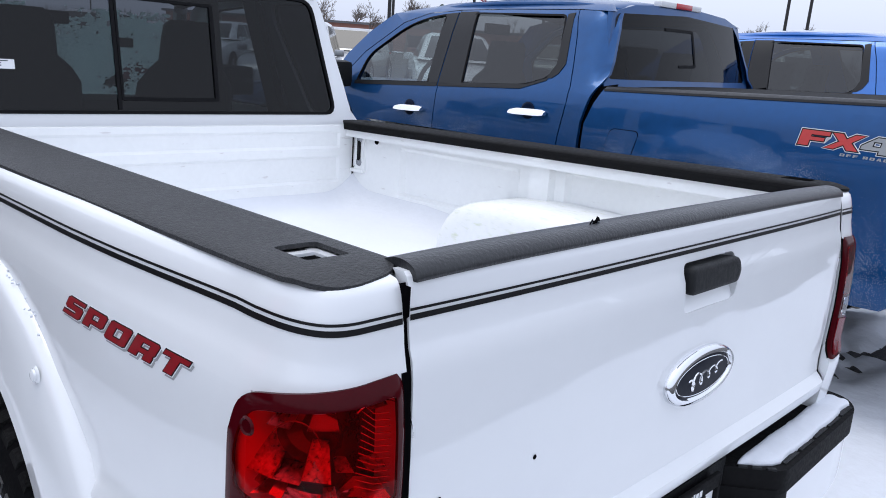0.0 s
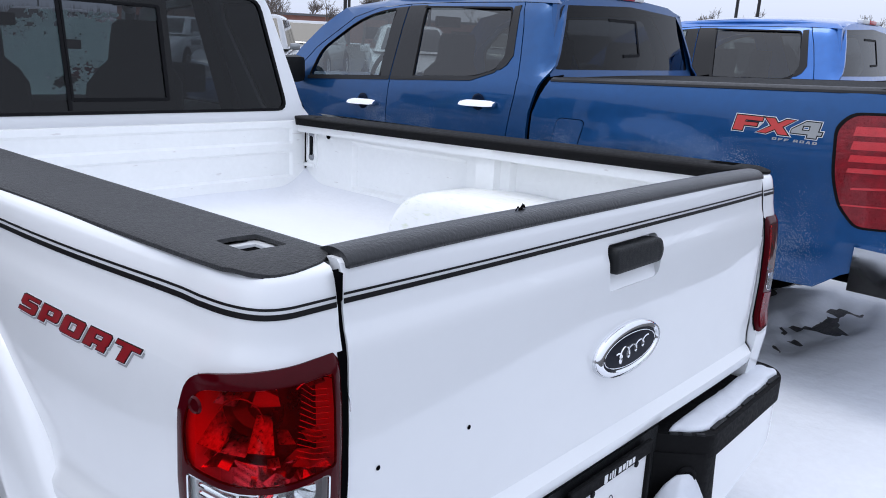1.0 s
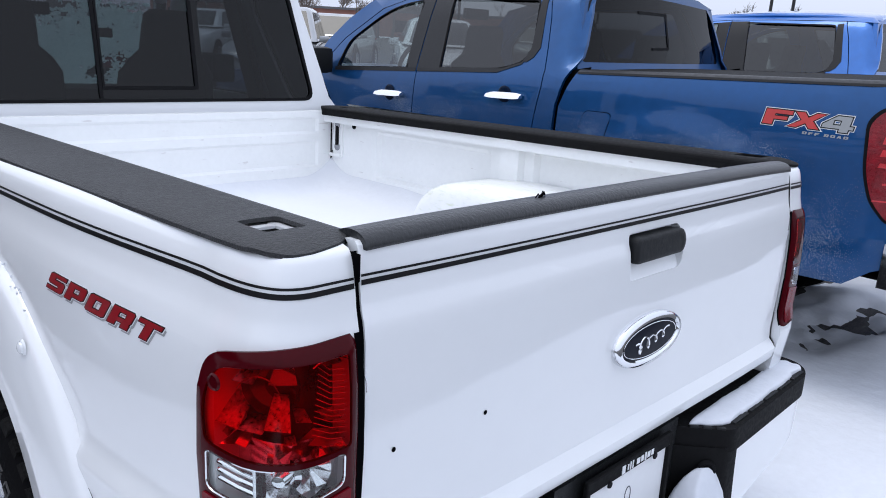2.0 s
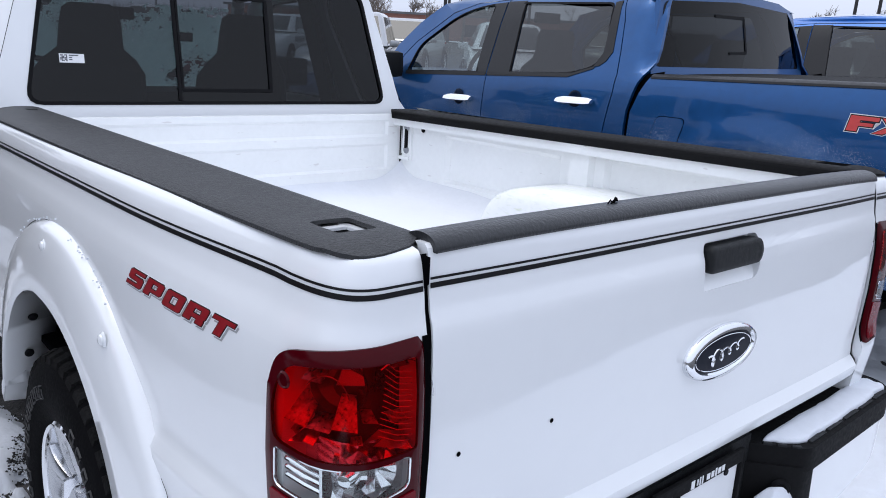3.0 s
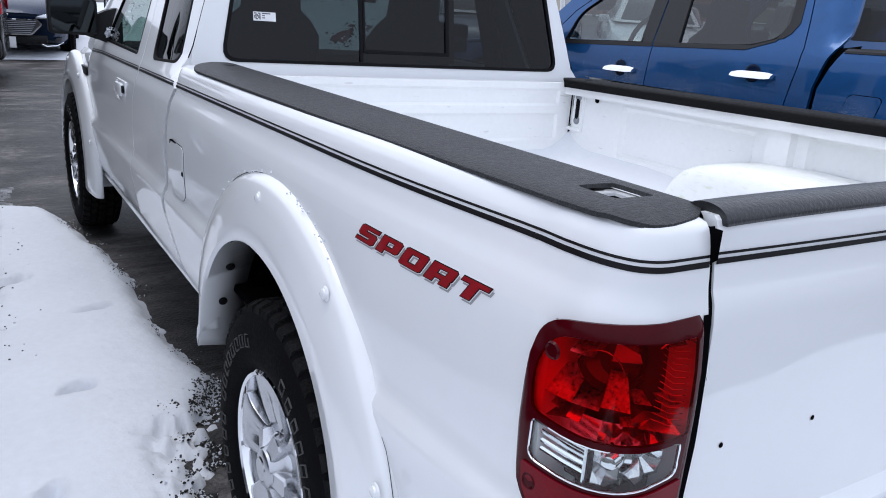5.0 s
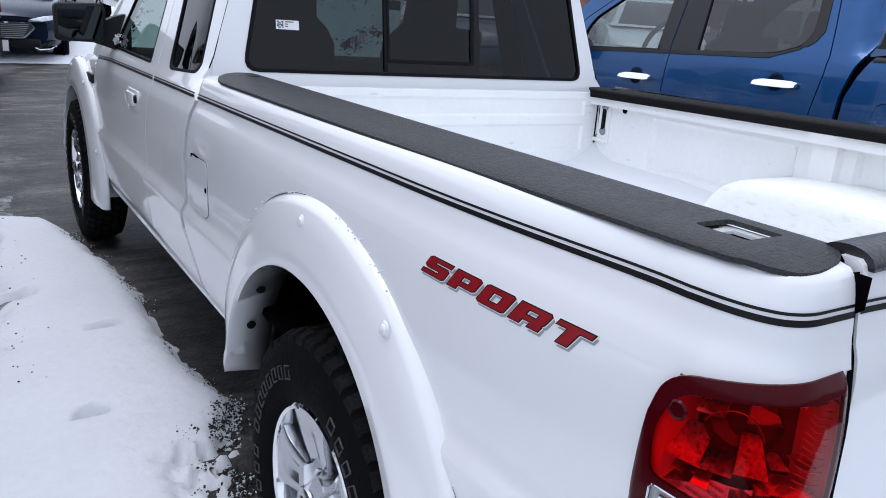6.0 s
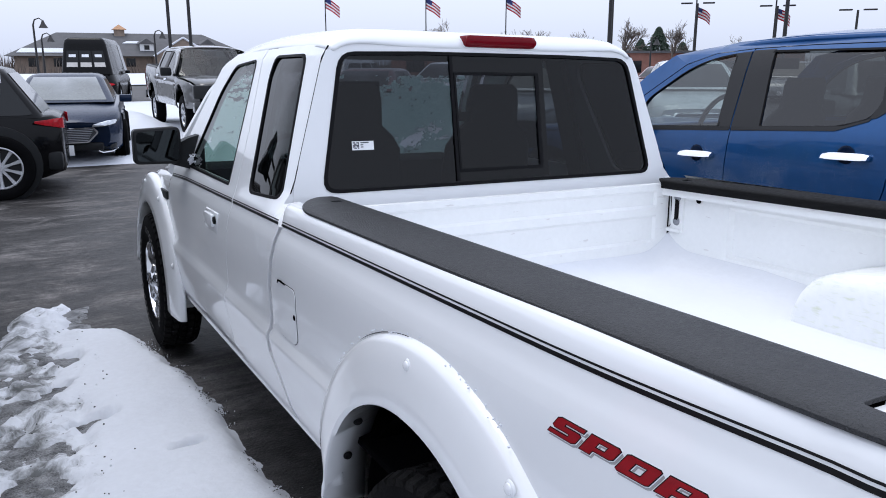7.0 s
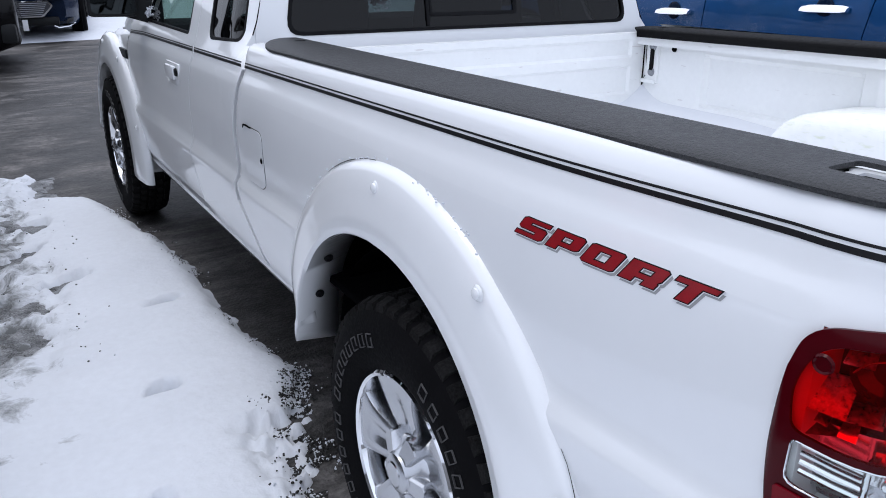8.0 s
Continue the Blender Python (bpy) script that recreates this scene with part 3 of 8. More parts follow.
# wheels
def wheel(x, y, mirror, spin):
    hub = hub_at(x, y)
    m = Matrix.Translation(hub) @ pose(0, 0, 0, 0, 0, 0 if mirror else 180) @ pose(0, 0, 0, spin, 0, 0)
    w = empty("wheel")
    w.parent = truck
    R = 0.373
    prof = [(0.212, 0.078), (0.222, 0.092), (0.245, 0.102), (0.285, 0.108), (0.325, 0.104), (0.348, 0.094), (0.360, 0.083), (0.3635, 0.072),
            (0.365, 0.03), (0.3655, 0.0), (0.365, -0.03), (0.3635, -0.072), (0.360, -0.085), (0.325, -0.105), (0.25, -0.105), (0.212, -0.08)]
    tyre = part("tyre", lathe(prof, m, 64), RUBBER, w, "black all-terrain tyre with raised sidewall marks")
    # tread lugs
    rnd = random.Random(5)
    bm = bmesh.new()
    for k in range(46):
        a0 = 2 * math.pi * k / 46
        for h, wd, off, sk in ((0.078, 0.034, 0.0, 0.0), (0.040, 0.030, 0.5, 0.25), (0.0, 0.030, 0.15, -0.2), (-0.040, 0.030, 0.6, 0.25), (-0.078, 0.034, 0.3, 0.0)):
            a = a0 + off * 2 * math.pi / 46
            t = m @ Matrix.Rotation(a, 4, "X") @ Matrix.Translation((h, 0, R - 0.006)) @ pose(0, 0, 0, 0, 0, math.degrees(sk))
            e = abs(h) > 0.07
            vs = []
            for z, g in ((-0.008, 1.0), (0.007, 0.82)):
                for px, py in ((-0.5, -0.5), (0.5, -0.5), (0.5, 0.5), (-0.5, 0.5)):
                    zz = z - (0.012 if e and px * h > 0 else 0.0)
                    vs.append(bm.verts.new(t @ Vector((px * wd * g, py * 0.036 * g, zz))))
            for f in ((4, 5, 6, 7), (0, 1, 5, 4), (1, 2, 6, 5), (2, 3, 7, 6), (3, 0, 4, 7)):
                bm.faces.new([vs[i] for i in f])
    tagged(part("tread", bm, WORNRUBBER, tyre, "scuffed chunky tread blocks", smooth=False), kind="stuff")
    # raised sidewall marks: plain bars in place of maker's lettering
    bm = bmesh.new()
    for a_mid, n in ((38, 8), (112, 8), (218, 8), (292, 8)):
        for i in range(n):
            a = radians(a_mid + (i - n / 2 + 0.5) * 8.6)
            t = m @ Matrix.Rotation(a, 4, "X") @ Matrix.Translation((0.1075, 0, 0.286))
            for dy, dz, sy, sz in ((0, 0.014, 0.024, 0.0020), (0, -0.014, 0.024, 0.0020), (-0.0115, 0, 0.0020, 0.028), (0.0115, 0.004 * (i % 3 - 1), 0.0020, 0.022)):
                box(bm, t @ Vector((0, dy, dz)), (0.004, sy, sz), t.to_3x3())
    tagged(part("sidewall_mark", bm, RAISED, tyre, "raised grey outline bars", smooth=False), kind="stuff")
    # rim
    prof = [(0.216, 0.080), (0.219, 0.090), (0.213, 0.094), (0.206, 0.090), (0.202, 0.078), (0.196, 0.03), (0.19, -0.06), (0.2, -0.08)]
    rim = part("rim", lathe(prof, m, 64), CHROME, w, "polished alloy wheel rim")
    part("brake_disc", lathe([(0.0, 0.01), (0.15, 0.01), (0.155, 0.0), (0.155, -0.03), (0.19, -0.05)], m, 40), STEEL, w, "dark brake drum")
    for k in range(5):
        a = 2 * math.pi * k / 5
        rings = []
        for i in range(9):
            u = i / 8
            r = 0.058 + 0.150 * u
            wd = interp(u, [(0, 0.040), (0.35, 0.054), (0.7, 0.070), (0.9, 0.088), (1, 0.118)])
            h = 0.060 + 0.026 * math.sin(u * 1.75)
            t = m @ Matrix.Rotation(a, 4, "X") @ Matrix.Translation((0, 0, r))
            groove = 0.010 * math.sin(min(1, u * 1.3) * math.pi)
            rings.append([t @ Vector((h + dx, dy * wd, 0)) for dx, dy in ((-0.004, -0.92), (0.0, -0.72), (0.0, -0.42), (-groove, -0.22), (-groove, 0.22), (0.0, 0.42), (0.0, 0.72), (-0.004, 0.92), (-0.020, 1.0), (-0.040, 0.95), (-0.040, -0.95), (-0.020, -1.0))])
        part("spoke", loft(rings), ALLOY, rim, "broad grooved alloy spoke", angle=40)
    cap = part("hub_cap", lathe([(0.0, 0.108), (0.034, 0.107), (0.044, 0.102), (0.049, 0.090), (0.056, 0.080), (0.064, 0.072), (0.074, 0.064), (0.078, 0.05)], m, 30), ALLOY, rim, "chrome hub cap")
    part("cap_badge", lathe([(0.0, 0.1105), (0.026, 0.110), (0.030, 0.1065)], m, 24), ALLOY, cap)
    for k in range(5):
        t = m @ Matrix.Rotation(2 * math.pi * k / 5 + 0.63, 4, "X")
        bm = bmesh.new()
        rings = [[t @ Vector((h - (0.010 if dz > 0.01 else 0.0), wd * dy * (1.25 if dz > 0.01 else 1.0), 0.058 + dz)) for dy, dz in ((-1, -0.014), (1, -0.014), (1, 0.024), (0.6, 0.032), (-0.6, 0.032), (-1, 0.024))] for h, wd in ((0.05, 0.022), (0.088, 0.021), (0.097, 0.016))]
        part("lug_lobe", loft(rings), ALLOY, rim, "polished hub lobe")
    return w


for x, y, mirror, spin in ((-0.845, 0.905, False, 12), (-0.845, 4.14, False, 40), (0.845, 0.905, True, 0), (0.845, 4.14, True, 25)):
    wheel(x, y, mirror, spin)

# ---- bed ----
bm = bmesh.new()
sheet(lambda x, y: Vector((x, y, 0.795 + 0.012 * max(0, abs(x) - 0.60) / 0.12)), steps(-0.72, 0.72, 12), steps(0.06, 1.965, 12), bm)
part("bed_floor", bm, BEDWHITE, truck, thick=0.01)


def bed_wall(mirror):
    """Inner wall of the bed with two pressed panels, a rib and the front pocket."""
    s = 1 if mirror else -1

    def at(y, z):
        x = 0.735
        if y < 0.10:
            x -= 0.02
        for y0, y1, z0, z1 in ((0.20, 0.86, 0.90, 1.11), (1.05, 1.66, 0.90, 1.09)):
            if y0 < y < y1 and z0 < z < z1:
                x += 0.017
        if 0.90 < y < 1.00:
            x -= 0.022
        if z > 1.135:
            x -= 0.035
        if z < 0.85:
            x -= 0.05 * ((0.85 - z) / 0.055) ** 2
        return Vector((s * x, y, z))

    ys = sorted(set([0.065, 0.10, 0.11, 0.19, 0.20, 0.215, 0.845, 0.86, 0.88, 0.90, 0.91, 0.99, 1.0, 1.01, 1.04, 1.05, 1.065, 1.645, 1.66, 1.67, 1.85, 1.86, 1.87, 1.965] + steps(0.25, 0.8, 4) + steps(1.1, 1.6, 4)))
    zs = [0.795, 0.81, 0.83, 0.85, 0.88, 0.90, 0.91, 0.95, 1.0, 1.05, 1.075, 1.09, 1.10, 1.11, 1.125, 1.135, 1.142, 1.165]
    bm = sheet(at, ys, zs)
    sheet(lambda u, v: Vector((s * u, v, 1.170 - (0.016 if mirror else 0.0) * v / 2)), [0.69, 0.82], [0.065, 1.97], bm)
    sheet(lambda u, v: Vector((s * 0.692, v, u - (0.016 if mirror else 0.0) * v / 2)), [1.12, 1.170], [0.065, 1.97], bm)
    w = part("bed_wall", bm, BEDWHITE, truck, "white painted inner bed wall with pressed panels", angle=30)
    # front tie plate with slot and fixing hole
    box(b2 := bmesh.new(), (s * 0.731, 1.905, 1.045), (0.012, 0.060, 0.17))
    part("latch_plate", b2, BEDWHITE, w)
    part("latch_slot", bevelled((s * 0.724, 1.905, 1.05), (0.012, 0.018, 0.085), 0.004), GASKET, w, "dark slot of the tie-down plate")
    part("latch_ledge", bevelled((s * 0.728, 1.918, 0.965), (0.022, 0.075, 0.016), 0.005), BEDWHITE, w)
    part("wall_joint", tube([(s * 0.7335, 1.950, 1.135), (s * 0.7335, 1.945, 1.05), (s * 0.7335, 1.938, 0.99), (s * 0.7335, 1.952, 0.975), (s * 0.7335, 1.953, 0.95)], 0.0016, 5), GAP, w, "thin dark joint")
    for z in (1.098, 1.002):
        part("bolt", lathe([(0, 0.010), (0.006, 0.010), (0.009, 0.006), (0.015, 0.005), (0.017, 0.0)], Matrix.Translation((s * 0.725, 1.905, z)) @ pose(0, 0, 0, 0, 0, 180 if mirror else 0), 12), STEEL, w)
    part("drain_hole", lathe([(0, 0.003), (0.011, 0.003), (0.012, 0.0)], Matrix.Translation((s * 0.733, 1.805, 1.097)) @ pose(0, 0, 0, 0, 0, 180 if mirror else 0), 16), GAP, w, "round black hole")
    return w


bed_walls = [bed_wall(False), bed_wall(True)]


def wheelhouse(mirror):
    s = 1 if mirror else -1

    def at(u, v):
        # u runs over the arch from front to rear, v from the wall inwards and down
        a = math.pi * u
        k = math.sin(a) ** 0.42
        z = 0.79 + 0.218 * k
        y = 0.80 + 0.40 * math.copysign(abs(math.cos(a)) ** 0.8, math.cos(a))
        x = 0.75 - 0.245 * v
        drop = 0.0
        if v > 0.75:
            w = (v - 0.75) / 0.25
            x = 0.75 - 0.245 * 0.75 - 0.06125 * math.sin(w * math.pi / 2)
            drop = 0.06 * (1 - math.cos(w * math.pi / 2))
        return Vector((s * x, y, max(z - drop, 0.785)))

    def whole(u, v):
        p = at(u, min(v, 1.0))
        if v > 1.0:
            # inner face down to the floor
            p.z = 0.785 + (p.z - 0.785) * (1.5 - v) / 0.5
        return p

    bm = sheet(whole, steps(0, 1, 40), steps(0, 1, 16) + [1.1, 1.3, 1.5])
    return part("wheelhouse", bm, BEDSTAIN, truck, "white wheelhouse with faint yellow-green stains", angle=180)


BEDSTAIN = mat("stained_white_bed_paint", (0.83, 0.84, 0.83), 0.45, coat=0.2, rvary=0.05, vary=0.03, scale=5)
n_, l_ = BEDSTAIN.node_tree.nodes, BEDSTAIN.node_tree.links
stain = n_.new("ShaderNodeTexNoise")
stain.inputs["Scale"].default_value, stain.inputs["Detail"].default_value = 16.0, 12.0
crust = n_.new("ShaderNodeMapRange")
crust.inputs["From Min"].default_value, crust.inputs["From Max"].default_value = 0.54, 0.84
l_.new(stain.outputs[0], crust.inputs["Value"])
smix = n_.new("ShaderNodeMixRGB")
smix.inputs[2].default_value = (0.62, 0.66, 0.46, 1)
bsdf_ = n_["Principled BSDF"]
l_.new(bsdf_.inputs["Base Color"].links[0].from_socket, smix.inputs[1])
l_.new(crust.outputs[0], smix.inputs[0])
l_.new(smix.outputs[0], bsdf_.inputs["Base Color"])
wheelhouses = [wheelhouse(False), wheelhouse(True)]


# front wall of the bed, ribbed
def front_wall(x, z):
    y = 1.958
    if abs(x) < 0.66:
        for z0, z1 in ((1.06, 1.12), (0.92, 1.02)):
            if z0 < z < z1:
                y += 0.010
    if z < 0.84:
        y -= 0.05 * ((0.84 - z) / 0.045) ** 2
    return Vector((x, y, z))


bm = sheet(front_wall, [-0.735, -0.68, -0.665, -0.655, -0.3, 0, 0.3, 0.655, 0.665, 0.68, 0.735], [0.795, 0.805, 0.82, 0.84, 0.90, 0.915, 0.925, 1.015, 1.025, 1.055, 1.065, 1.115, 1.125, 1.14, 1.148])
sheet(lambda u, v: Vector((u, v, 1.148)), [-0.735, 0.735], [1.958, 1.99], bm)
part("bed_front_wall", bm, BEDWHITE, truck, "white ribbed front wall of the bed", angle=30)


# rail caps
CAPEDGE = [(0.16, 0.831), (0.40, 0.836), (0.90, 0.845), (1.30, 0.850), (1.80, 0.852)]


def cap_profile(x, y):
    x = x + (0.848 - interp(y, CAPEDGE)) * max(0.0, (x - 0.70) / 0.148)
    return interp(x, [(0.672, 1.174), (0.675, 1.179), (0.685, 1.183), (0.70, 1.1855), (0.76, 1.187), (0.80, 1.186), (0.825, 1.183), (0.840, 1.179), (0.848, 1.174)])


def rail_cap(mirror):
    """Moulded cap on the bed's rail with stake pockets; the far rail sits a little higher at the rear."""
    s = 1 if mirror else -1
    outline = [(0.672, 0.105), (0.690, 0.064), (0.713, 0.043), (0.765, 0.031), (0.797, 0.033), (0.818, 0.052), (0.829, 0.085), (0.831, 0.16), (0.836, 0.40), (0.845, 0.90), (0.850, 1.30), (0.852, 1.80), (0.842, 1.86), (0.795, 1.935), (0.74, 1.985), (0.695, 1.985), (0.672, 1.95)]
    outline = rounded(outline, [0.01, 0.01, 0.02, 0.02, 0.02, 0.02, 0.02, 0.03, 0.05, 0.05, 0.05, 0.05, 0.03, 0.03, 0.03, 0.01, 0.01], 4)
    holes = [rounded([(0.722, 0.108), (0.786, 0.108), (0.786, 0.182), (0.722, 0.182)], 0.008), rounded([(0.712, 1.855), (0.745, 1.855), (0.745, 1.885), (0.712, 1.885)], 0.005)]
    lift = lambda v: 0.006 - 0.012 * v if mirror else 0.0
    bm = panel(outline, holes, lambda u, v, d: Vector((s * u, v, cap_profile(u, v) + lift(v) - d - 0.013 * max(0, (0.085 - v) / 0.055) ** 1.6)), 0.006, (0.675, 0.68, 0.685, 0.70, 0.76, 0.785, 0.80, 0.808, 0.815, 0.821, 0.826, 0.831, 0.836, 0.84, 0.844, 0.848), (0.035, 0.045, 0.06, 0.08, 0.1, 0.5, 1.0, 1.5, 1.9))
    if mirror:
        # the skirt that hangs over the inner edge
        sheet(lambda v, k: Vector((s * (0.672 + 0.004 * k), v, 1.1755 + lift(v) - 0.025 * k)), [0.10] + steps(0.2, 1.95, 12), [0.0, 0.1, 0.9, 1.0], bm)
    # one moulding in two tones: sheen coloured into the near cap, far cap kept dark
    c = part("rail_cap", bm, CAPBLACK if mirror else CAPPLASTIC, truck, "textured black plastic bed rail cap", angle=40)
    # near-black plates on the rail top imitate the shade inside open pockets
    box(b2 := bmesh.new(), (s * 0.754, 0.145, 1.1725), (0.085, 0.095, 0.002))
    part("stake_pocket_shade", b2, GAP, c, "near-black plate imitating the shade in the stake pocket")
    bm = bmesh.new()
    for a, b in (((0.728, 0.112), (0.728, 0.178)), ((0.728, 0.172), (0.782, 0.172))):
        box(bm, (s * (a[0] + b[0]) / 2, (a[1] + b[1]) / 2, 1.1745), (abs(a[0] - b[0]) + 0.014, abs(a[1] - b[1]) + 0.014, 0.006))
    part("pocket_edge", bm, WHITE, c, "white sheet edge inside the pocket")
    box(b3 := bmesh.new(), (s * 0.729, 1.87, 1.1725 - (0.014 if mirror else 0.0)), (0.05, 0.05, 0.002))
    part("front_pocket_shade", b3, GAP, c)
    return c


rail_caps = [rail_cap(False), rail_cap(True)]

# ---- tailgate ----


def gate(x, z, depth=0.0):
    return Vector((x, interp(z, GATE) + depth + 0.006 * (x / 0.7) ** 4, z))


tailgate = empty("tailgate")
tailgate.parent = truck
tailgate["label"] = "white tailgate with a black cap, black handle and double black stripe"
hole = rounded([(-0.071, 1.019), (0.127, 1.019), (0.131, 1.070), (0.124, 1.1085), (-0.071, 1.1085)], [0.012, 0.035, 0.03, 0.02, 0.012])
bm = panel([(-0.7055, 0.664), (-0.68, 0.654), (0.68, 0.654), (0.7055, 0.664), (0.7055, 1.18), (-0.7055, 1.18)], [hole], gate, 0.02, steps(-0.6, 0.6, 12), [z for z, y in GATE[1:-1]])
gate_panel = part("gate_panel", bm, WHITE, tailgate, "white outer tailgate sheet", angle=25)
bm = bmesh.new()
sheet(lambda u, v: Vector((u, 0.078, v)), [-0.69, 0.69], [0.78, 1.170], bm)
part("inner_panel", bm, BEDWHITE, tailgate, thick=0.012)
for s in (-1, 1):
    part("gate_edge", sheet(lambda u, v: Vector((s * 0.697, u, v)), [0.03, 0.088], [0.66, 1.170]), WHITE, tailgate)


def gate_cap(x, a):
    """Rounded black cap over the gate's top edge; a runs from the outer skirt over to the inside."""
    y = 0.049 - 0.033 * math.cos(a)
    z = 1.1725 + 0.0225 * math.sin(a) ** 0.75
    return Vector((x, y, z - 0.004 * (abs(x) / 0.7) ** 6))


bm = sheet(gate_cap, [-0.697, -0.694] + steps(-0.687, 0.687, 40) + [0.694, 0.697], [0.0, 0.12, 0.3, 0.5, 0.75, 1.0, 1.3, 1.57, 1.9, 2.2, 2.5, 2.8, 3.0, math.pi])
bm.verts.ensure_lookup_table()
ends = [v for v in bm.verts if abs(abs(v.co.x) - 0.697) < 1e-5]
for sgn in (-1, 1):
    bm.faces.new(sorted([v for v in ends if v.co.x * sgn > 0], key=lambda v: math.atan2(v.co.z - 1.1725, v.co.y - 0.049)))
part("gate_cap", bm, CAPWET, tailgate, "wet textured black plastic cap", angle=60, thick=0.006)
# handle in its dished recess
def dish(u, v, d):
    """The floor of the recess climbs to the sheet at its lower edge."""
    k = min(1.0, max(0.0, (v - 1.019) / 0.045))
    return Vector((u, gate(0, v).y + 0.0012 + 0.020 * (1 - (1 - k) ** 2) + d, v))


bm = panel(rounded([(-0.077, 1.013), (0.133, 1.013), (0.137, 1.075), (0.130, 1.1145), (-0.077, 1.1145)], [0.012, 0.035, 0.03, 0.02, 0.012]), [], dish, 0.004, (), (1.02, 1.025, 1.031, 1.038, 1.045, 1.052))
part("handle_recess", bm, WHITE, tailgate, "shallow white handle recess", angle=60)
face = [(-0.0655, 1.051), (0.118, 1.051), (0.126, 1.072), (0.119, 1.1015), (-0.0655, 1.1015)]
rings = []
for y, k in ((0.022, 0.90), (0.0, 1.0), (-0.006, 0.995), (-0.0105, 0.97), (-0.013, 0.90), (-0.014, 0.6)):
    rings.append([Vector((0.028 + (u - 0.028) * (1 - (1 - k) * 0.30), y + gate(0, 1.08).y + 0.10 * max(0.0, v - 1.075), 1.077 + (v - 1.077) * k)) for u, v in rounded(face, [0.014, 0.026, 0.02, 0.022, 0.014], 6)])
part("gate_handle", loft(rings), BLACKPL, tailgate, "black plastic tailgate handle", angle=60)
# maker's oval, drawn as a plain badge
def oval(rx, rz, y, n=48, wob=0.0):
    return [Vector((0.014 + rx * math.cos(2 * math.pi * k / n), y, 0.889 + rz * math.sin(2 * math.pi * k / n))) for k in range(n)]


badge = part("oval_badge", loft([oval(0.124, 0.055, -0.002), oval(0.124, 0.055, -0.012), oval(0.120, 0.051, -0.019), oval(0.108, 0.041, -0.020), oval(0.105, 0.038, -0.015)]), CHROME, tailgate, "chrome-rimmed dark oval badge", angle=60)
part("badge_face", loft([oval(0.106, 0.039, -0.0145), oval(0.104, 0.037, -0.0165), oval(0.05, 0.02, -0.0185)]), BADGEBLUE, badge)
bm = bmesh.new()
tube([(0.016 + 0.058 * u + 0.010 * math.sin(13 * u), -0.0190, 0.889 + 0.008 * u + (0.009 + 0.006 * math.exp(-((u + 0.55) / 0.35) ** 2)) * math.cos(13 * u)) for u in steps(-1, 1, 120)], 0.0021, 6, bm)
tube([(0.014 + 0.099 * math.cos(a), -0.0170, 0.889 + 0.0335 * math.sin(a)) for a in steps(0, 2 * math.pi, 56)], 0.0010, 5, bm)
part("badge_scroll", bm, CHROME, badge, "silver scroll lines")
# small dark stone chips
for x, z in ((-0.463, 0.877), (-0.652, 0.879)):
    part("paint_chip", lathe([(0, 0.001), (0.0035, 0.0008), (0.004, 0.0)], Matrix.Translation(gate(x, z) + Vector((0, -0.0004, 0))) @ pose(0, 0, 0, 0, 0, -90), 8), GAP, tailgate, "small dark paint chip")
# gap between gate and bed corners
for s in (-1, 1):
    bm = sheet(lambda x, z: Vector((s * x, interp(z, GATE) + 0.0095, z)), [0.700, 0.7138], steps(0.650, 1.168, 40))
    if s < 0:
        sheet(lambda u, z: Vector((s * 0.7145, max(-interp(z, SIDE) + 0.003, interp(z, GATE) + 0.006) + u * 0.05 if z < 1.12 else 0.008 + u * 0.05, z)), [0.0, 1.0], steps(0.64, 1.168, 30), bm)
    part("gate_gap", bm, GAP, truck, "dark shut line", thick=0.001)

# twin black pin stripes
def stripe_z(y):
    return 1.1345 - 0.0070 * y if y < 3.4 else 1.1107 - 0.035 * (y - 3.4)


for mirror in (False, True):
    for dz, w in ((0.0, 0.0017), (-0.0093, 0.0036)):
        qs = steps(-0.248, 0, 24) + steps(0, 1.835, 44)[1:]
        bm = sheet(lambda q, k: flank(q, stripe_z(max(0, 0.13 + q)) + dz + k * w, -0.0012, mirror=mirror), qs, [-1, 1])
        part("pin_stripe", bm, DECALBLACK, bed_sides[1 if mirror else 0], "black pin stripe")
for dz, w in ((0.0, 0.0017), (-0.0093, 0.0036)):
    bm = sheet(lambda x, k: gate(x, 1.1365 + dz + k * w, -0.0012), steps(-0.704, 0.704, 30), [-1, 1])
    part("pin_stripe", bm, DECALBLACK, gate_panel, "black pin stripe")

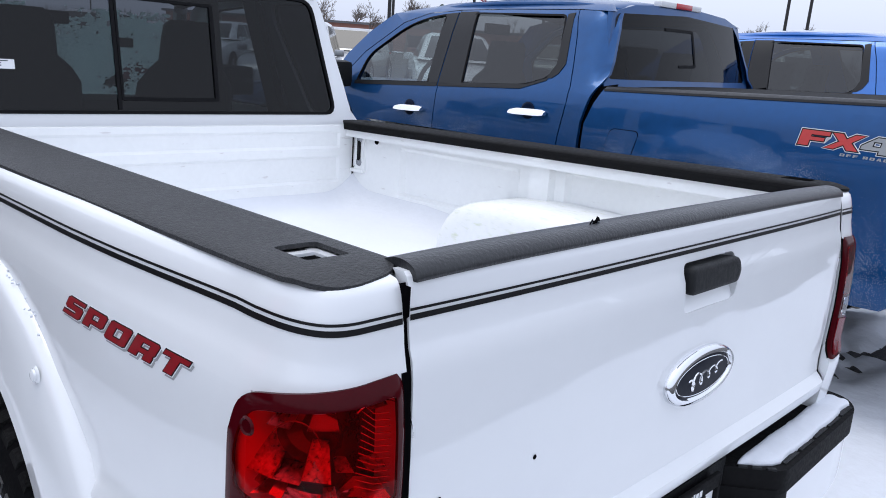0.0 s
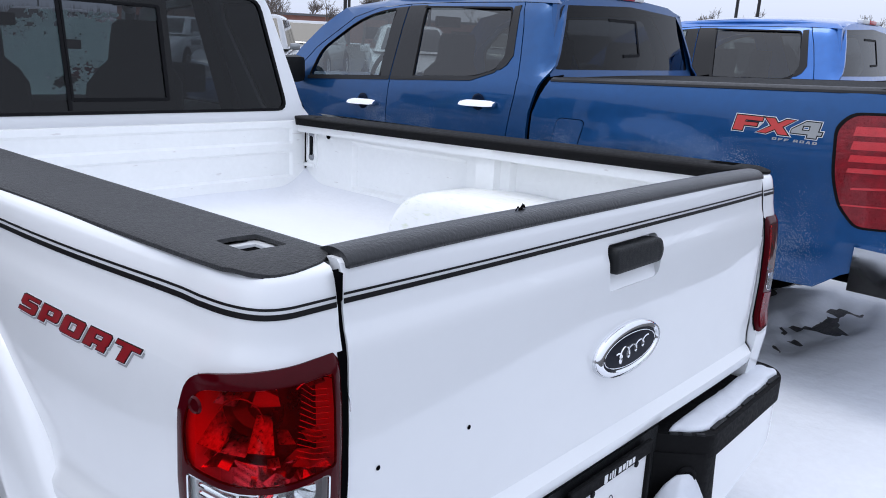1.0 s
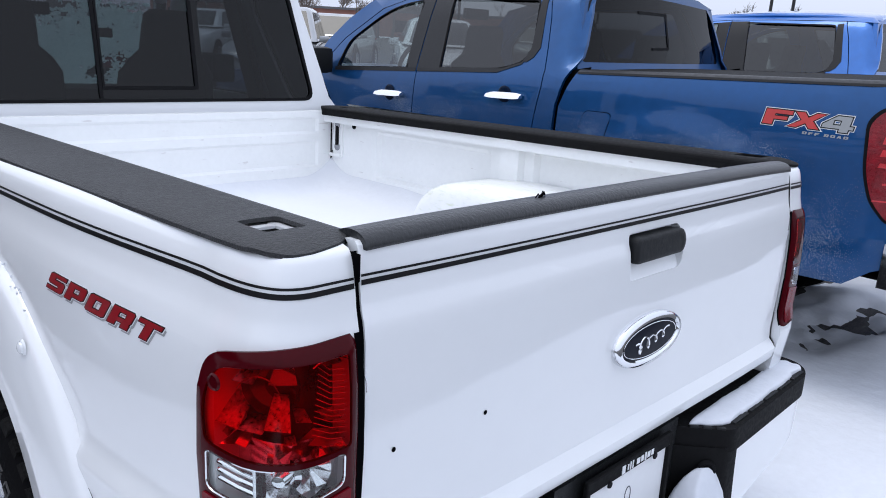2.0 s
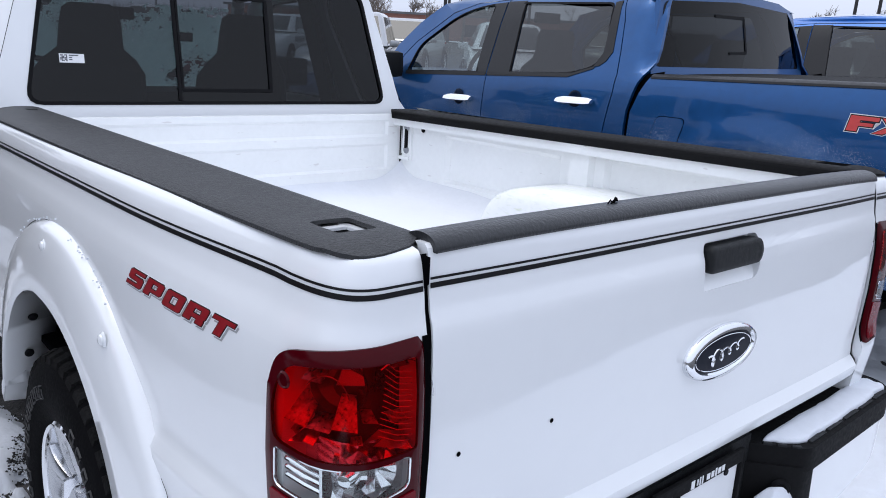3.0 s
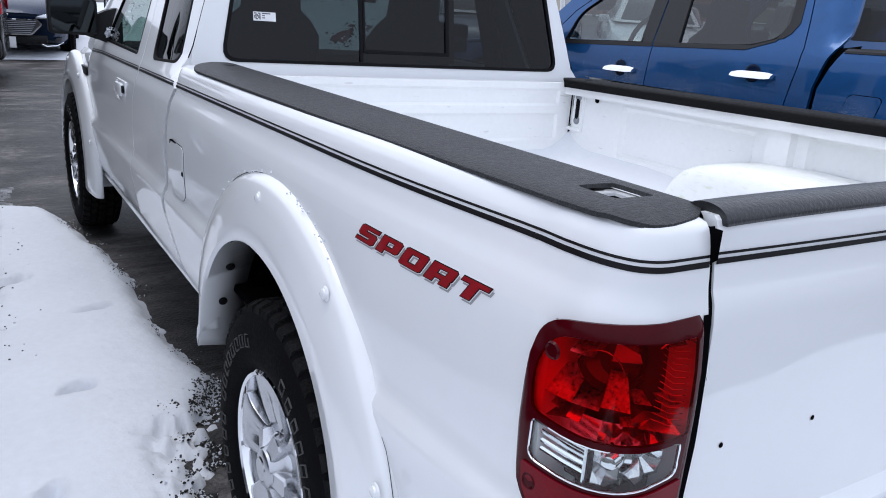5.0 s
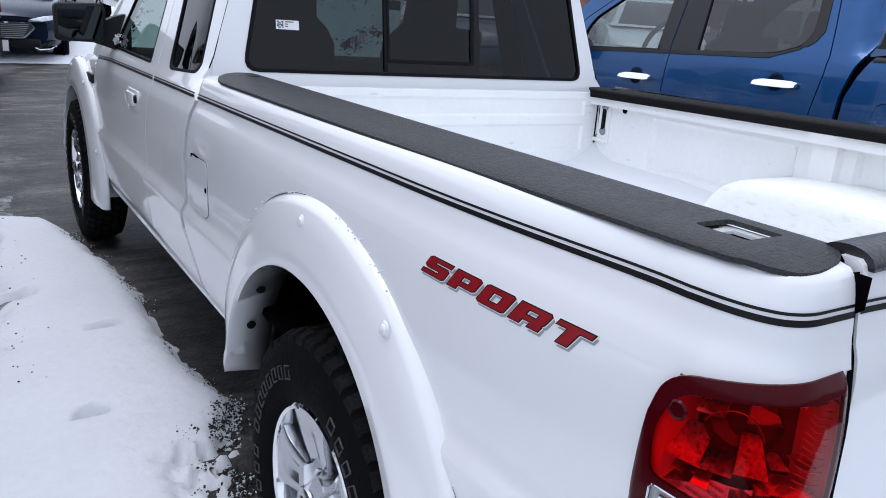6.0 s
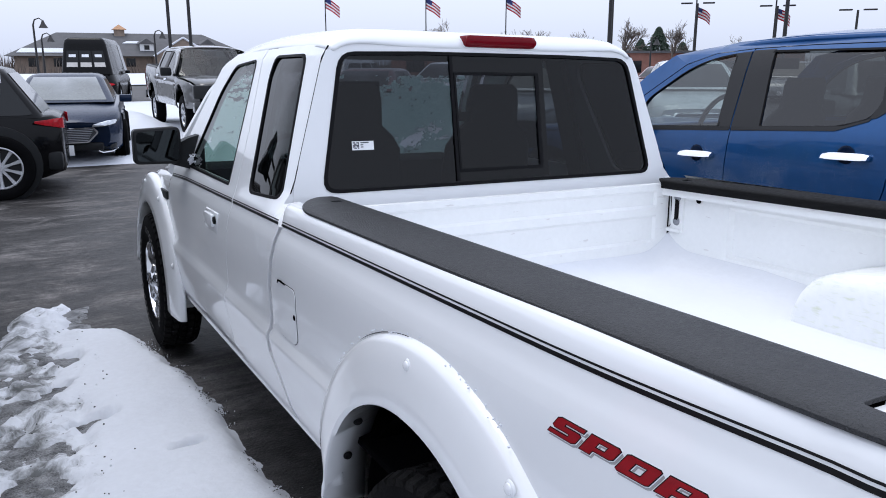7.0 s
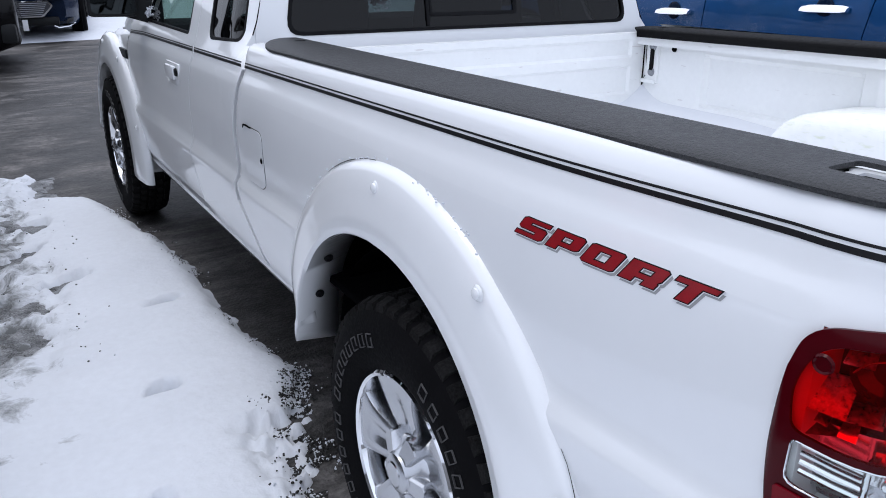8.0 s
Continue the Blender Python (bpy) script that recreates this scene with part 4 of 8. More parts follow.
# ---- lettering on the flank: SPORT in slanted block letters ----
GLYPHS = {
    "S": ([(0.10, 1), (1.0, 1), (1.0, 0.78), (0.36, 0.78), (0.36, 0.65), (0.90, 0.65), (1.0, 0.55), (1.0, 0.10), (0.90, 0), (0, 0), (0, 0.22), (0.66, 0.22), (0.66, 0.36), (0.10, 0.36), (0, 0.46), (0, 0.90)], None),
    "P": ([(0, 1), (0.90, 1), (1.0, 0.90), (1.0, 0.34), (0.90, 0.24), (0.37, 0.24), (0.37, 0), (0, 0)], (0.36, 0.66, 0.47, 0.76)),
    "O": ([(0.08, 1), (0.92, 1), (1.0, 0.92), (1.0, 0.08), (0.92, 0), (0.08, 0), (0, 0.08), (0, 0.92)], (0.34, 0.67, 0.27, 0.74)),
    "R": ([(0, 1), (0.92, 1), (1.0, 0.90), (1.0, 0.42), (0.94, 0.31), (0.98, 0.25), (0.98, 0), (0.62, 0), (0.62, 0.25), (0.37, 0.25), (0.37, 0), (0, 0)], (0.36, 0.68, 0.50, 0.76)),
    "T": ([(0, 1), (1.0, 1), (1.0, 0.75), (0.67, 0.75), (0.67, 0), (0.33, 0), (0.33, 0.75), (0, 0.75)], None),
    "A": ([(0.30, 1), (0.70, 1), (1.0, 0), (0.68, 0), (0.60, 0.24), (0.40, 0.24), (0.32, 0), (0, 0)], (0.44, 0.56, 0.46, 0.74)),
    "D": ([(0, 1), (0.80, 1), (1.0, 0.80), (1.0, 0.20), (0.80, 0), (0, 0)], (0.34, 0.66, 0.27, 0.74)),
    "F": ([(0, 1), (1.0, 1), (1.0, 0.72), (0.38, 0.72), (0.38, 0.60), (0.86, 0.60), (0.86, 0.36), (0.38, 0.36), (0.38, 0), (0, 0)], None),
    "X": ([(0, 1), (0.36, 1), (0.52, 0.70), (0.78, 1), (1.10, 1), (0.72, 0.50), (1.02, 0), (0.64, 0), (0.48, 0.30), (0.20, 0), (-0.14, 0), (0.30, 0.50)], None),
    "4": ([(0.42, 1), (0.92, 1), (0.92, 0.42), (1.06, 0.42), (1.06, 0.20), (0.92, 0.20), (0.92, 0), (0.60, 0), (0.60, 0.20), (0, 0.20), (0, 0.44)], (0.36, 0.60, 0.44, 0.72)),
}


def grown_outline(pts, d):
    """The outline moved outward by d, its corners mitred."""
    area = sum(a[0] * b[1] - b[0] * a[1] for a, b in zip(pts, pts[1:] + pts[:1]))
    turn = 1 if area > 0 else -1
    out = []
    for i, p in enumerate(pts):
        a, b = Vector(pts[i - 1]), Vector(pts[(i + 1) % len(pts)])
        p = Vector(p)
        u, v = (p - a).normalized(), (b - p).normalized()
        n1, n2 = Vector((u.y, -u.x)) * turn, Vector((v.y, -v.x)) * turn
        m_ = (n1 + n2) / max(0.35, 1 + n1.dot(n2))
        out.append(tuple(p + m_ * d))
    return out


def letters(word, fn, u0, v0, cw, ch, gap, slant, grow, lift):
    """Block letters of a word laid on fn(u, v, depth); u grows along the reading direction."""
    bm = bmesh.new()
    for i, c in enumerate(word):
        shape, hole = GLYPHS[c]
        at = lambda x, z: (u0 + i * (cw + gap) + x * cw + z * ch * slant, z * ch)
        loops = [[at(x, z) for x, z in shape]]
        if hole:
            x0, x1, z0, z1 = hole
            loops.append([at(x, z) for x, z in ((x0, z0), (x1, z0), (x1, z1), (x0, z1))])
        o = grown_outline(loops[0], grow)
        h = [grown_outline(loops[1], -grow)] if hole else []
        us = [p[0] for p in o]
        panel(o, h, lambda u, v, d: fn(u, v0 + v, d - lift), 0.0005, steps(min(us), max(us), 5)[1:-1], (), bm)
    return bm


def sport_at(u, v, d):
    return flank(0.467 - u, v, d)


sport = empty("lettering")
sport.parent = truck
sport["label"] = "slanted red SPORT lettering with black and grey edges"
for name, du, dv, grow, lift, film, note in (("shadow_edge", 0.0035, -0.0048, 0.0004, 0.0006, DECALGREY, "grey drop edge"), ("white_edge", 0.0005, -0.0007, 0.0016, 0.0012, STICKER, ""), ("black_edge", 0.0, 0.0, 0.0010, 0.0018, DECALBLACK, ""), ("letter_face", 0.0, 0.0, -0.0006, 0.0024, DECALRED, "deep red letters")):
    part(name, letters("SPORT", sport_at, 0.002 + du, 1.0105 + dv, 0.0606, 0.0300, 0.0108, 0.73, grow, lift), film, sport, note, smooth=False)


# ---- tail lamps ----
def tail_lamp(mirror):
    lamp = empty("tail_lamp")
    lamp.parent = truck
    lamp["label"] = "red tail lamp with a clear reversing light section"
    f = lambda q, z, d=0.0: flank(q, z, d, mirror=mirror)
    full = rounded([(-0.2425, 0.756), (-0.060, 0.772), (-0.004, 0.792), (0.010, 0.87), (0.006, 0.965), (-0.010, 1.045), (-0.070, 1.0570), (-0.135, 1.0645), (-0.2425, 1.0675)], [0.006, 0.05, 0.035, 0.08, 0.08, 0.040, 0.05, 0.05, 0.006], 6)
    inner = rounded([(-0.226, 0.922), (-0.085, 0.917), (-0.012, 0.924), (-0.006, 0.975), (-0.026, 1.030), (-0.080, 1.039), (-0.135, 1.044), (-0.226, 1.046)], [0.006, 0.03, 0.012, 0.04, 0.025, 0.03, 0.04, 0.006], 5)
    clear = rounded([(-0.215, 0.870), (-0.150, 0.857), (-0.085, 0.853), (-0.014, 0.858), (-0.016, 0.914), (-0.085, 0.908), (-0.215, 0.914)], [0.012, 0.02, 0.03, 0.012, 0.006, 0.03, 0.006], 3)
    cuts = steps(-0.235, 0.0, 24)
    # the cover bulges a little and rolls in at its top and outer edge
    skin = lambda q, z: -0.009 + 0.0075 * min(1.0, max(0.0, (z - 1.045) / 0.022)) ** 2 + 0.006 * max(0.0, (q + 0.004) / 0.014) ** 2 + 0.005 * max(0.0, (-0.228 - q) / 0.012) ** 2
    part("lamp_gap", sheet(lambda q, z: f(q, z, -0.0008), [-0.2535, -0.2465, -0.2410], steps(0.760, 1.066, 16)), GAP, lamp, "dark gap beside the lamp")
    rim = part("lens_rim", panel(full, [inner, clear], lambda q, z, d: f(q, z, d + skin(q, z)), 0.004, cuts + [0.004], (0.79, 0.83, 0.94, 0.97, 1.0, 1.045, 1.052, 1.059)), REDLENS, lamp, "dark red glossy lens rim", angle=50)
    part("brake_lens", panel(inner, [], lambda q, z, d: f(q, z, d - 0.0098), 0.0, cuts, (0.95, 0.98, 1.01)), REDGLASS, lamp, "clear red lens")
    part("reversing_lens", panel(clear, [], lambda q, z, d: f(q, z, d - 0.0092), 0.0, cuts, ()), CLEAR, lamp, "clear reversing lens")
    edge = clear + clear[:1]
    part("clear_edge", tube([f(q, z, -0.0095) for q, z in edge], 0.0012, 5), CHROME, lamp, "thin bright lens edge")
    part("side_reflector", panel(rounded([(-0.226, 0.764), (-0.060, 0.778), (-0.010, 0.798), (-0.006, 0.850), (-0.085, 0.846), (-0.150, 0.850), (-0.226, 0.862)], [0.004, 0.04, 0.03, 0.006, 0.02, 0.02, 0.004]), [], lambda q, z, d: f(q, z, d - 0.0115), 0.003, cuts, (0.80, 0.82)), REDSTRIP, lamp, "ribbed red reflector strip")
    # behind the red lens: a dark housing, two fluted bowls and slanted bright plates
    part("housing", sheet(lambda q, z: f(q, z, 0.046), steps(-0.238, 0.0, 16), [0.80, 0.86, 0.915, 0.95, 1.0, 1.045]), REDDARK, lamp, "dark red housing")

    def plate(q0, q1, z0, z1, d00, d10, d11, d01, m_=REDREFL):
        """A bright slanted plate; a depth for each corner."""
        pts = [f(q0, z0, d00), f(q1, z0, d10), f(q1, z1, d11), f(q0, z1, d01)]
        bm = bmesh.new()
        lo, hi = [bm.verts.new(p) for p in pts], [bm.verts.new(p + (f(q0, z0, 0.0) - f(q0, z0, 0.003))) for p in pts]
        bm.faces.new(hi)
        bm.faces.new(lo[::-1])
        for i in range(4):
            bm.faces.new([lo[i], lo[(i + 1) % 4], hi[(i + 1) % 4], hi[i]])
        return part("reflector_plate", bm, m_, lamp, smooth=False)

    plate(-0.152, -0.100, 1.014, 1.034, 0.012, 0.010, 0.034, 0.036, REFLECT)
    plate(-0.140, -0.094, 0.955, 0.990, 0.006, 0.010, 0.040, 0.038)
    plate(-0.056, -0.012, 0.950, 0.984, 0.006, 0.004, 0.032, 0.038)
    plate(-0.175, -0.150, 0.962, 0.972, 0.010, 0.018, 0.036, 0.030)
    plate(-0.222, -0.200, 0.956, 0.964, 0.008, 0.014, 0.030, 0.026)
    plate(-0.094, -0.054, 0.950, 0.962, 0.008, 0.006, 0.030, 0.032)
    plate(-0.070, -0.050, 0.929, 0.944, 0.006, 0.008, 0.026, 0.024, REFLECT)
    plate(-0.040, -0.026, 0.936, 0.944, 0.006, 0.010, 0.020, 0.022)
    plate(-0.226, -0.012, 0.916, 0.931, 0.002, 0.002, 0.030, 0.030, REFLECT)
    plate(-0.150, -0.128, 0.936, 0.942, 0.010, 0.010, 0.020, 0.022)
    plate(-0.226, -0.200, 1.030, 1.042, 0.010, 0.012, 0.030, 0.030)
    plate(-0.072, -0.040, 1.010, 1.028, 0.014, 0.010, 0.034, 0.036)
    # a dark fluted bowl above the bright steps, with two fine raised arcs
    n = (f(-0.10, 0.984, -0.05) - f(-0.10, 0.984, 0.0)).normalized()
    turn = n.to_track_quat("X", "Z").to_matrix().to_4x4()
    part("bowl", lathe([(0.040 * a, b) for a, b in ((0.16, -0.012), (0.5, -0.008), (0.85, 0.002), (1.0, 0.012))], Matrix.Translation(f(-0.094, 1.004, 0.040)) @ turn, 18), REDDARK, lamp, "dark fluted bowl reflector", angle=20)
    for q0, rad, a0, a1 in ((-0.088, 0.040, 20, 150), (-0.205, 0.056, 60, 185)):
        arc = [f(q0 - rad * math.cos(a) * (1 if q0 > -0.1 else -1), 0.985 + rad * math.sin(a), 0.004) for a in steps(radians(a0), radians(a1), 16)]
        part("lens_arc", tube(arc, 0.0010, 5), REFLECT, lamp, "fine raised arc")
    bm = bmesh.new()
    for k in range(13):
        z = 0.935 + k * 0.0078
        tube([f(-0.222, z - 0.004, 0.0), f(-0.200, z, 0.002), f(-0.172 - 0.0012 * k, z + 0.013, 0.004)], 0.0006, 5, bm)
    part("lens_ribs", bm, REFLECT, lamp, "fine curved ribs")
    # behind the clear lens: silver facets, a ribbed outer cell and a bulb
    rnd = random.Random(11)
    bm = bmesh.new()
    nq, nz = 9, 4
    g = [[bm.verts.new(f(-0.216 + 0.122 * (i + rnd.uniform(-0.3, 0.3) * (0 < i < nq)) / nq, 0.850 + 0.066 * (j + rnd.uniform(-0.3, 0.3) * (0 < j < nz)) / nz, rnd.uniform(0.006, 0.032))) for j in range(nz + 1)] for i in range(nq + 1)]
    for i in range(nq):
        for j in range(nz):
            bm.faces.new([g[i][j], g[i + 1][j], g[i + 1][j + 1], g[i][j + 1]])
    bmesh.ops.triangulate(bm, faces=bm.faces[:])
    part("clear_reflector", bm, REFLECT, lamp, "silver facetted reflector", smooth=False)
    part("clear_backing", sheet(lambda q, z: f(q, z, 0.034), steps(-0.238, 0.0, 12), [0.84, 0.88, 0.925]), REFLECT, lamp, "grey cell backing")
    p2 = f(-0.125, 0.885, 0.024)
    part("clear_bulb", lathe([(0.0, 0.020), (0.009, 0.017), (0.014, 0.008), (0.016, 0.0), (0.024, -0.004)], Matrix.Translation(p2) @ turn, 16), CHROME, lamp, "bright round bulb cap")
    bm = bmesh.new()
    for z in (0.868, 0.880, 0.892, 0.903):
        tube([f(-0.084, z - 0.004, 0.006), f(-0.055, z, 0.005), f(-0.022, z + 0.003, 0.004)], 0.0034, 6, bm)
    tube([f(-0.088, 0.853, -0.004), f(-0.088, 0.908, -0.004)], 0.0022, 6, bm)
    part("clear_ribs", bm, CHROME, lamp, "silver ribs")
    for q, z in ((-0.030, 1.010), (-0.020, 0.826)):
        p = f(q, z, -0.0105)
        n = (f(q, z, -0.05) - f(q, z, 0.0)).normalized()
        part("lamp_screw", lathe([(0.0, 0.001), (0.008, 0.001), (0.010, 0.003), (0.012, 0.0)], Matrix.Translation(p) @ n.to_track_quat("X", "Z").to_matrix().to_4x4(), 14), REDLENS, lamp, "recessed screw")
    return lamp


tail_lamps = [tail_lamp(False), tail_lamp(True)]

for s in (-1, 1):
    box(bm := bmesh.new(), (s * 0.731, 1.9565, 0.99), (0.004, 0.003, 0.31))
    part("wall_joint", bm, GAP, bed_walls[1 if s > 0 else 0], "thin dark joint")

# ---- cab of the white pickup ----
DOOR_CUTS = [0.56, 0.66, 0.735, 0.752, 0.772, 0.80, 0.90, 1.0, 1.05, 1.06, 1.085, 1.10, 1.12, 1.14, 1.22, 1.3, 1.38, 1.45, 1.52, 1.6, 1.62, 1.64]
SEAM = [(0.50, 2.515), (0.56, 2.53), (0.71, 2.588), (0.95, 2.572), (1.09, 2.545), (1.17, 2.560), (1.37, 2.592), (1.64, 2.672)]
REARSEAM = [(0.50, 1.875), (0.565, 1.90), (0.69, 2.035), (0.92, 2.042), (1.10, 1.985), (1.14, 2.03), (1.2, 2.052)]


def door_outline(front):
    if not front:
        left = [(y + 0.006, z) for z, y in REARSEAM[:-2]] + [(2.066 + 0.16 * (z - 1.185), z) for z in (1.16, 1.2, 1.28, 1.35, 1.42, 1.5, 1.56, 1.6, 1.63, 1.655)]
        right = [(y - 0.0025, z) for z, y in SEAM][::-1]
        return left + [(2.40, 1.658)] + [(right[0][0], 1.658)] + right[1:]
    left = [(y + 0.0025, z) for z, y in SEAM]
    return left[:-1] + [(2.677, 1.658), (3.10, 1.655), (3.26, 1.60), (3.42, 1.44), (3.62, 1.22), (3.70, 1.12), (3.72, 0.9), (3.70, 0.60), (3.60, 0.50)]


def window_outline(front, grow=0.0):
    g = grow
    if not front:
        return rounded([(2.095 - g, 1.172 - g), (2.395 + g, 1.158 - g), (2.52 + g, 1.56), (2.50 + g, 1.628 + g), (2.20 - g, 1.625 + g)], [0.03, 0.04, 0.05, 0.03, 0.03])
    return rounded([(2.665 - g, 1.155 - g), (3.40 + g, 1.160 - g), (3.17 + g, 1.50), (3.03, 1.605 + g), (2.735 - g, 1.622 + g)], [0.02, 0.03, 0.05, 0.05, 0.03])


door_parts = []
for mirror in (False, True):
    for front in (False, True):
        f = lambda y, z, d: cab_side(y, z, d, mirror)
        d = part("door" if front else "rear_door", panel(door_outline(front), [window_outline(front)], f, 0.03, [2.06, 2.07, 2.08, 2.09, 2.10, 2.11, 2.125, 2.14, 2.155, 2.17, 2.19, 2.21, 2.24, 2.28, 2.3, 2.6, 2.9, 3.2, 3.5], DOOR_CUTS), WHITE, truck, "white door with snow glint and pin stripe", angle=28)
        door_parts.append(d)
        part("window_seal", panel(window_outline(front, 0.003), [window_outline(front, -0.006)], lambda y, z, dd: f(y, z, dd - 0.0012), 0.012, [2.10, 2.12, 2.15, 2.2, 2.3, 2.9, 3.2], [1.3, 1.45, 1.6]), GASKET, d, "black window seal")
        w = part("window_pane", panel(window_outline(front, -0.002), [], lambda y, z, dd: f(y, z, dd + 0.005), 0.0, [2.12, 2.15, 2.2, 2.3, 2.9], [1.3, 1.45, 1.55]), REARDOOR if not front else SIDEGLASS, d, "tinted side window" if not front else "side window")
        w.visible_shadow = False
    # dark shut lines behind the seams
    bm = sheet(lambda z, k: cab_side(interp(z, SEAM) + k * 0.006, z, 0.012, mirror), steps(0.5, 1.65, 24), [-1, 1])
    part("shut_line", bm, GAP, truck)
    bm = sheet(lambda z, k: cab_side(interp(z, REARSEAM) - 0.004 + k * 0.012, z, 0.016, mirror), steps(0.5, 1.16, 20), [-1, 1])
    part("shut_line", bm, GAP, truck)
    s = 1 if mirror else -1
    # front fender with its arch
    zs = sorted(set([0.50, 0.56, 0.66, 0.735, 0.752, 0.772, 0.80, 0.90, 1.0, 1.03, 1.05, 1.065]))

    def fender(y, z):
        d_ = y - ARCHF.x
        low = 0.50
        if abs(d_) < 0.57:
            low = max(low, ARCHF.y + math.sqrt(0.57 ** 2 - d_ * d_))
        top = interp(y, [(3.7, 1.10), (4.2, 1.072), (4.45, 1.04), (4.7, 0.95), (4.85, 0.86)])
        zz = max(low, min(z * top / 1.065, top))
        p = cab_side(y, min(zz, 1.055), 0.0, mirror)
        over = max(0.0, zz - (top - 0.05)) / 0.05
        return Vector((p.x - s * 0.03 * over ** 2, y, zz))

    bm = sheet(fender, steps(3.725, 4.85, 50), zs)
    bmesh.ops.remove_doubles(bm, verts=bm.verts[:], dist=1e-5)
    fe = part("front_fender", bm, WHITE, truck, angle=30)
    part("fender_vent", bevelled((s * 0.894, 3.815, 0.985), (0.014, 0.165, 0.042), 0.004), BLACKPL, fe, "black fender badge")
    for dz, w in ((0.0, 0.0019), (-0.0095, 0.0042)):
        for y0, y1 in ((2.0, 2.54), (2.56, 3.69), (3.73, 4.25)):
            bm = sheet(lambda y, k: (cab_side(y, stripe_z(y) + dz + k * w, -0.0012, mirror) if y < 3.7 else fender(y, stripe_z(y) + dz + k * w) + Vector((s * 0.002, 0, 0))), steps(y0, y1, 12), [-1, 1])
            part("pin_stripe", bm, DECALBLACK, truck, "black pin stripe")
    # handle and rocker
    dr = door_parts[-1]
    hp = cab_side(2.80, 1.0, 0, mirror)
    part("handle_pocket", bevelled(hp - Vector((s * 0.004, 0, 0)), (0.012, 0.19, 0.085), 0.005), WHITE, dr)
    part("door_handle", bevelled(hp + Vector((s * 0.006, 0.01, 0.006)), (0.018, 0.13, 0.05), 0.008), WHITE, dr, "white pull handle")
    part("key_lock", lathe([(0, 0.008), (0.014, 0.007), (0.016, 0.0)], Matrix.Translation(hp + Vector((s * 0.003, -0.074, 0.012))) @ pose(0, 0, 0, 0, 0, 0 if mirror else 180), 14), GASKET, dr, "round black key lock")
    bm = bmesh.new()
    rings = [[Vector((s * x, y, z)) for x, z in ((0.80, 0.515), (0.866, 0.520), (0.87, 0.50), (0.855, 0.475), (0.78, 0.46))] for y in steps(1.62, 3.56, 10)]
    loft(rings, bm=bm)
    part("rocker", bm, WHITE, truck)
# fuel filler door on the flank
bm = bmesh.new()
fuel = rounded([(1.775, 0.785), (1.935, 0.785), (1.935, 0.95), (1.775, 0.95)], 0.03)
part("filler_gap", panel(rounded([(1.7735, 0.783), (1.9365, 0.783), (1.9365, 0.952), (1.7735, 0.952)], 0.032), [], lambda y, z, d: flank(y - 0.13, z, d - 0.001), 0.0005, steps(1.8, 1.92, 3), steps(0.8, 0.94, 7)), GAP, bed_sides[0])
fd = part("filler_door", panel(fuel, [], lambda y, z, d: flank(y - 0.13, z, d - 0.003), 0.002, steps(1.8, 1.92, 3), steps(0.8, 0.94, 7)), WHITE, bed_sides[0], "white fuel filler door with a dark shut line")
part("finger_notch", lathe([(0, 0.002), (0.006, 0.002), (0.009, 0.0)], Matrix.Translation(flank(1.785 - 0.13, 0.87, -0.0035)) @ pose(0, 0, 0, 0, 0, 180), 10), GAP, fd)


part("filler_slot", tube([flank(y - 0.13, z, -0.0035) for y, z in ((1.936, 0.940), (1.930, 0.9505), (1.910, 0.952), (1.885, 0.951), (1.862, 0.9495))], [0.0012, 0.0028, 0.0030, 0.0026, 0.0012], 6), GAP, fd, "dark open slot along the top edge")


def rear_plane(x, z, d=0.0):
    y = 2.050 + (z - 1.185) * 0.16 + d + 0.010 * (x / 0.75) ** 4
    return Vector((x, y, z))


def rear_half(z):
    return -cab_side(2.066 + 0.16 * (z - 1.185), z).x + 0.0005


edge = [(rear_half(max(z, 1.20)), z) for z in steps(1.05, 1.638, 14)]
outline = edge + [(0.60, 1.655), (0.56, 1.664), (0.3, 1.668), (0.0, 1.669), (-0.3, 1.668), (-0.56, 1.664), (-0.60, 1.655)] + [(-x, z) for x, z in reversed(edge)]
pane = [(-0.700, 1.187), (0.712, 1.187), (0.616, 1.632), (0.3, 1.638), (-0.3, 1.637), (-0.606, 1.630)]
bm = panel(outline, [rounded(pane, [0.05, 0.05, 0.05, 0, 0, 0.05])], rear_plane, 0.03, steps(-0.7, 0.7, 14), (1.16, 1.18, 1.4, 1.65))
cab_back = part("cab_back", bm, WHITE, truck, "white rear wall of the cab", angle=30)
gask = [(x * 1.006, 1.41 + (z - 1.41) * 1.018) for x, z in pane]
inn = [(x * 0.986, 1.41 + (z - 1.41) * 0.968) for x, z in pane]
part("rear_seal", panel(rounded(gask, [0.055, 0.055, 0.055, 0, 0, 0.055]), [rounded(inn, [0.045, 0.045, 0.045, 0, 0, 0.045])], lambda x, z, d: rear_plane(x, z, d - 0.003), 0.014, steps(-0.7, 0.7, 14)), GASKET, cab_back, "black window seal")
rg = part("rear_window", panel(rounded(inn, 0.04), [], lambda x, z, d: rear_plane(x, z, d + 0.004), 0.0, steps(-0.7, 0.7, 14)), TINT, cab_back, "dark tinted rear window with a sliding centre pane")
bm = bmesh.new()
for x0, x1, z0, z1 in ((-0.196, -0.188, 1.195, 1.632), (0.172, 0.204, 1.195, 1.632), (-0.19, 0.18, 1.574, 1.632), (-0.19, 0.18, 1.195, 1.228)):
    box(bm, rear_plane((x0 + x1) / 2, (z0 + z1) / 2, 0.012), (x1 - x0, 0.010, z1 - z0), pose(0, 0, 0, -9, 0, 0).to_3x3())
part("slider_frame", bm, GASKET, cab_back, "black frame of the sliding pane")
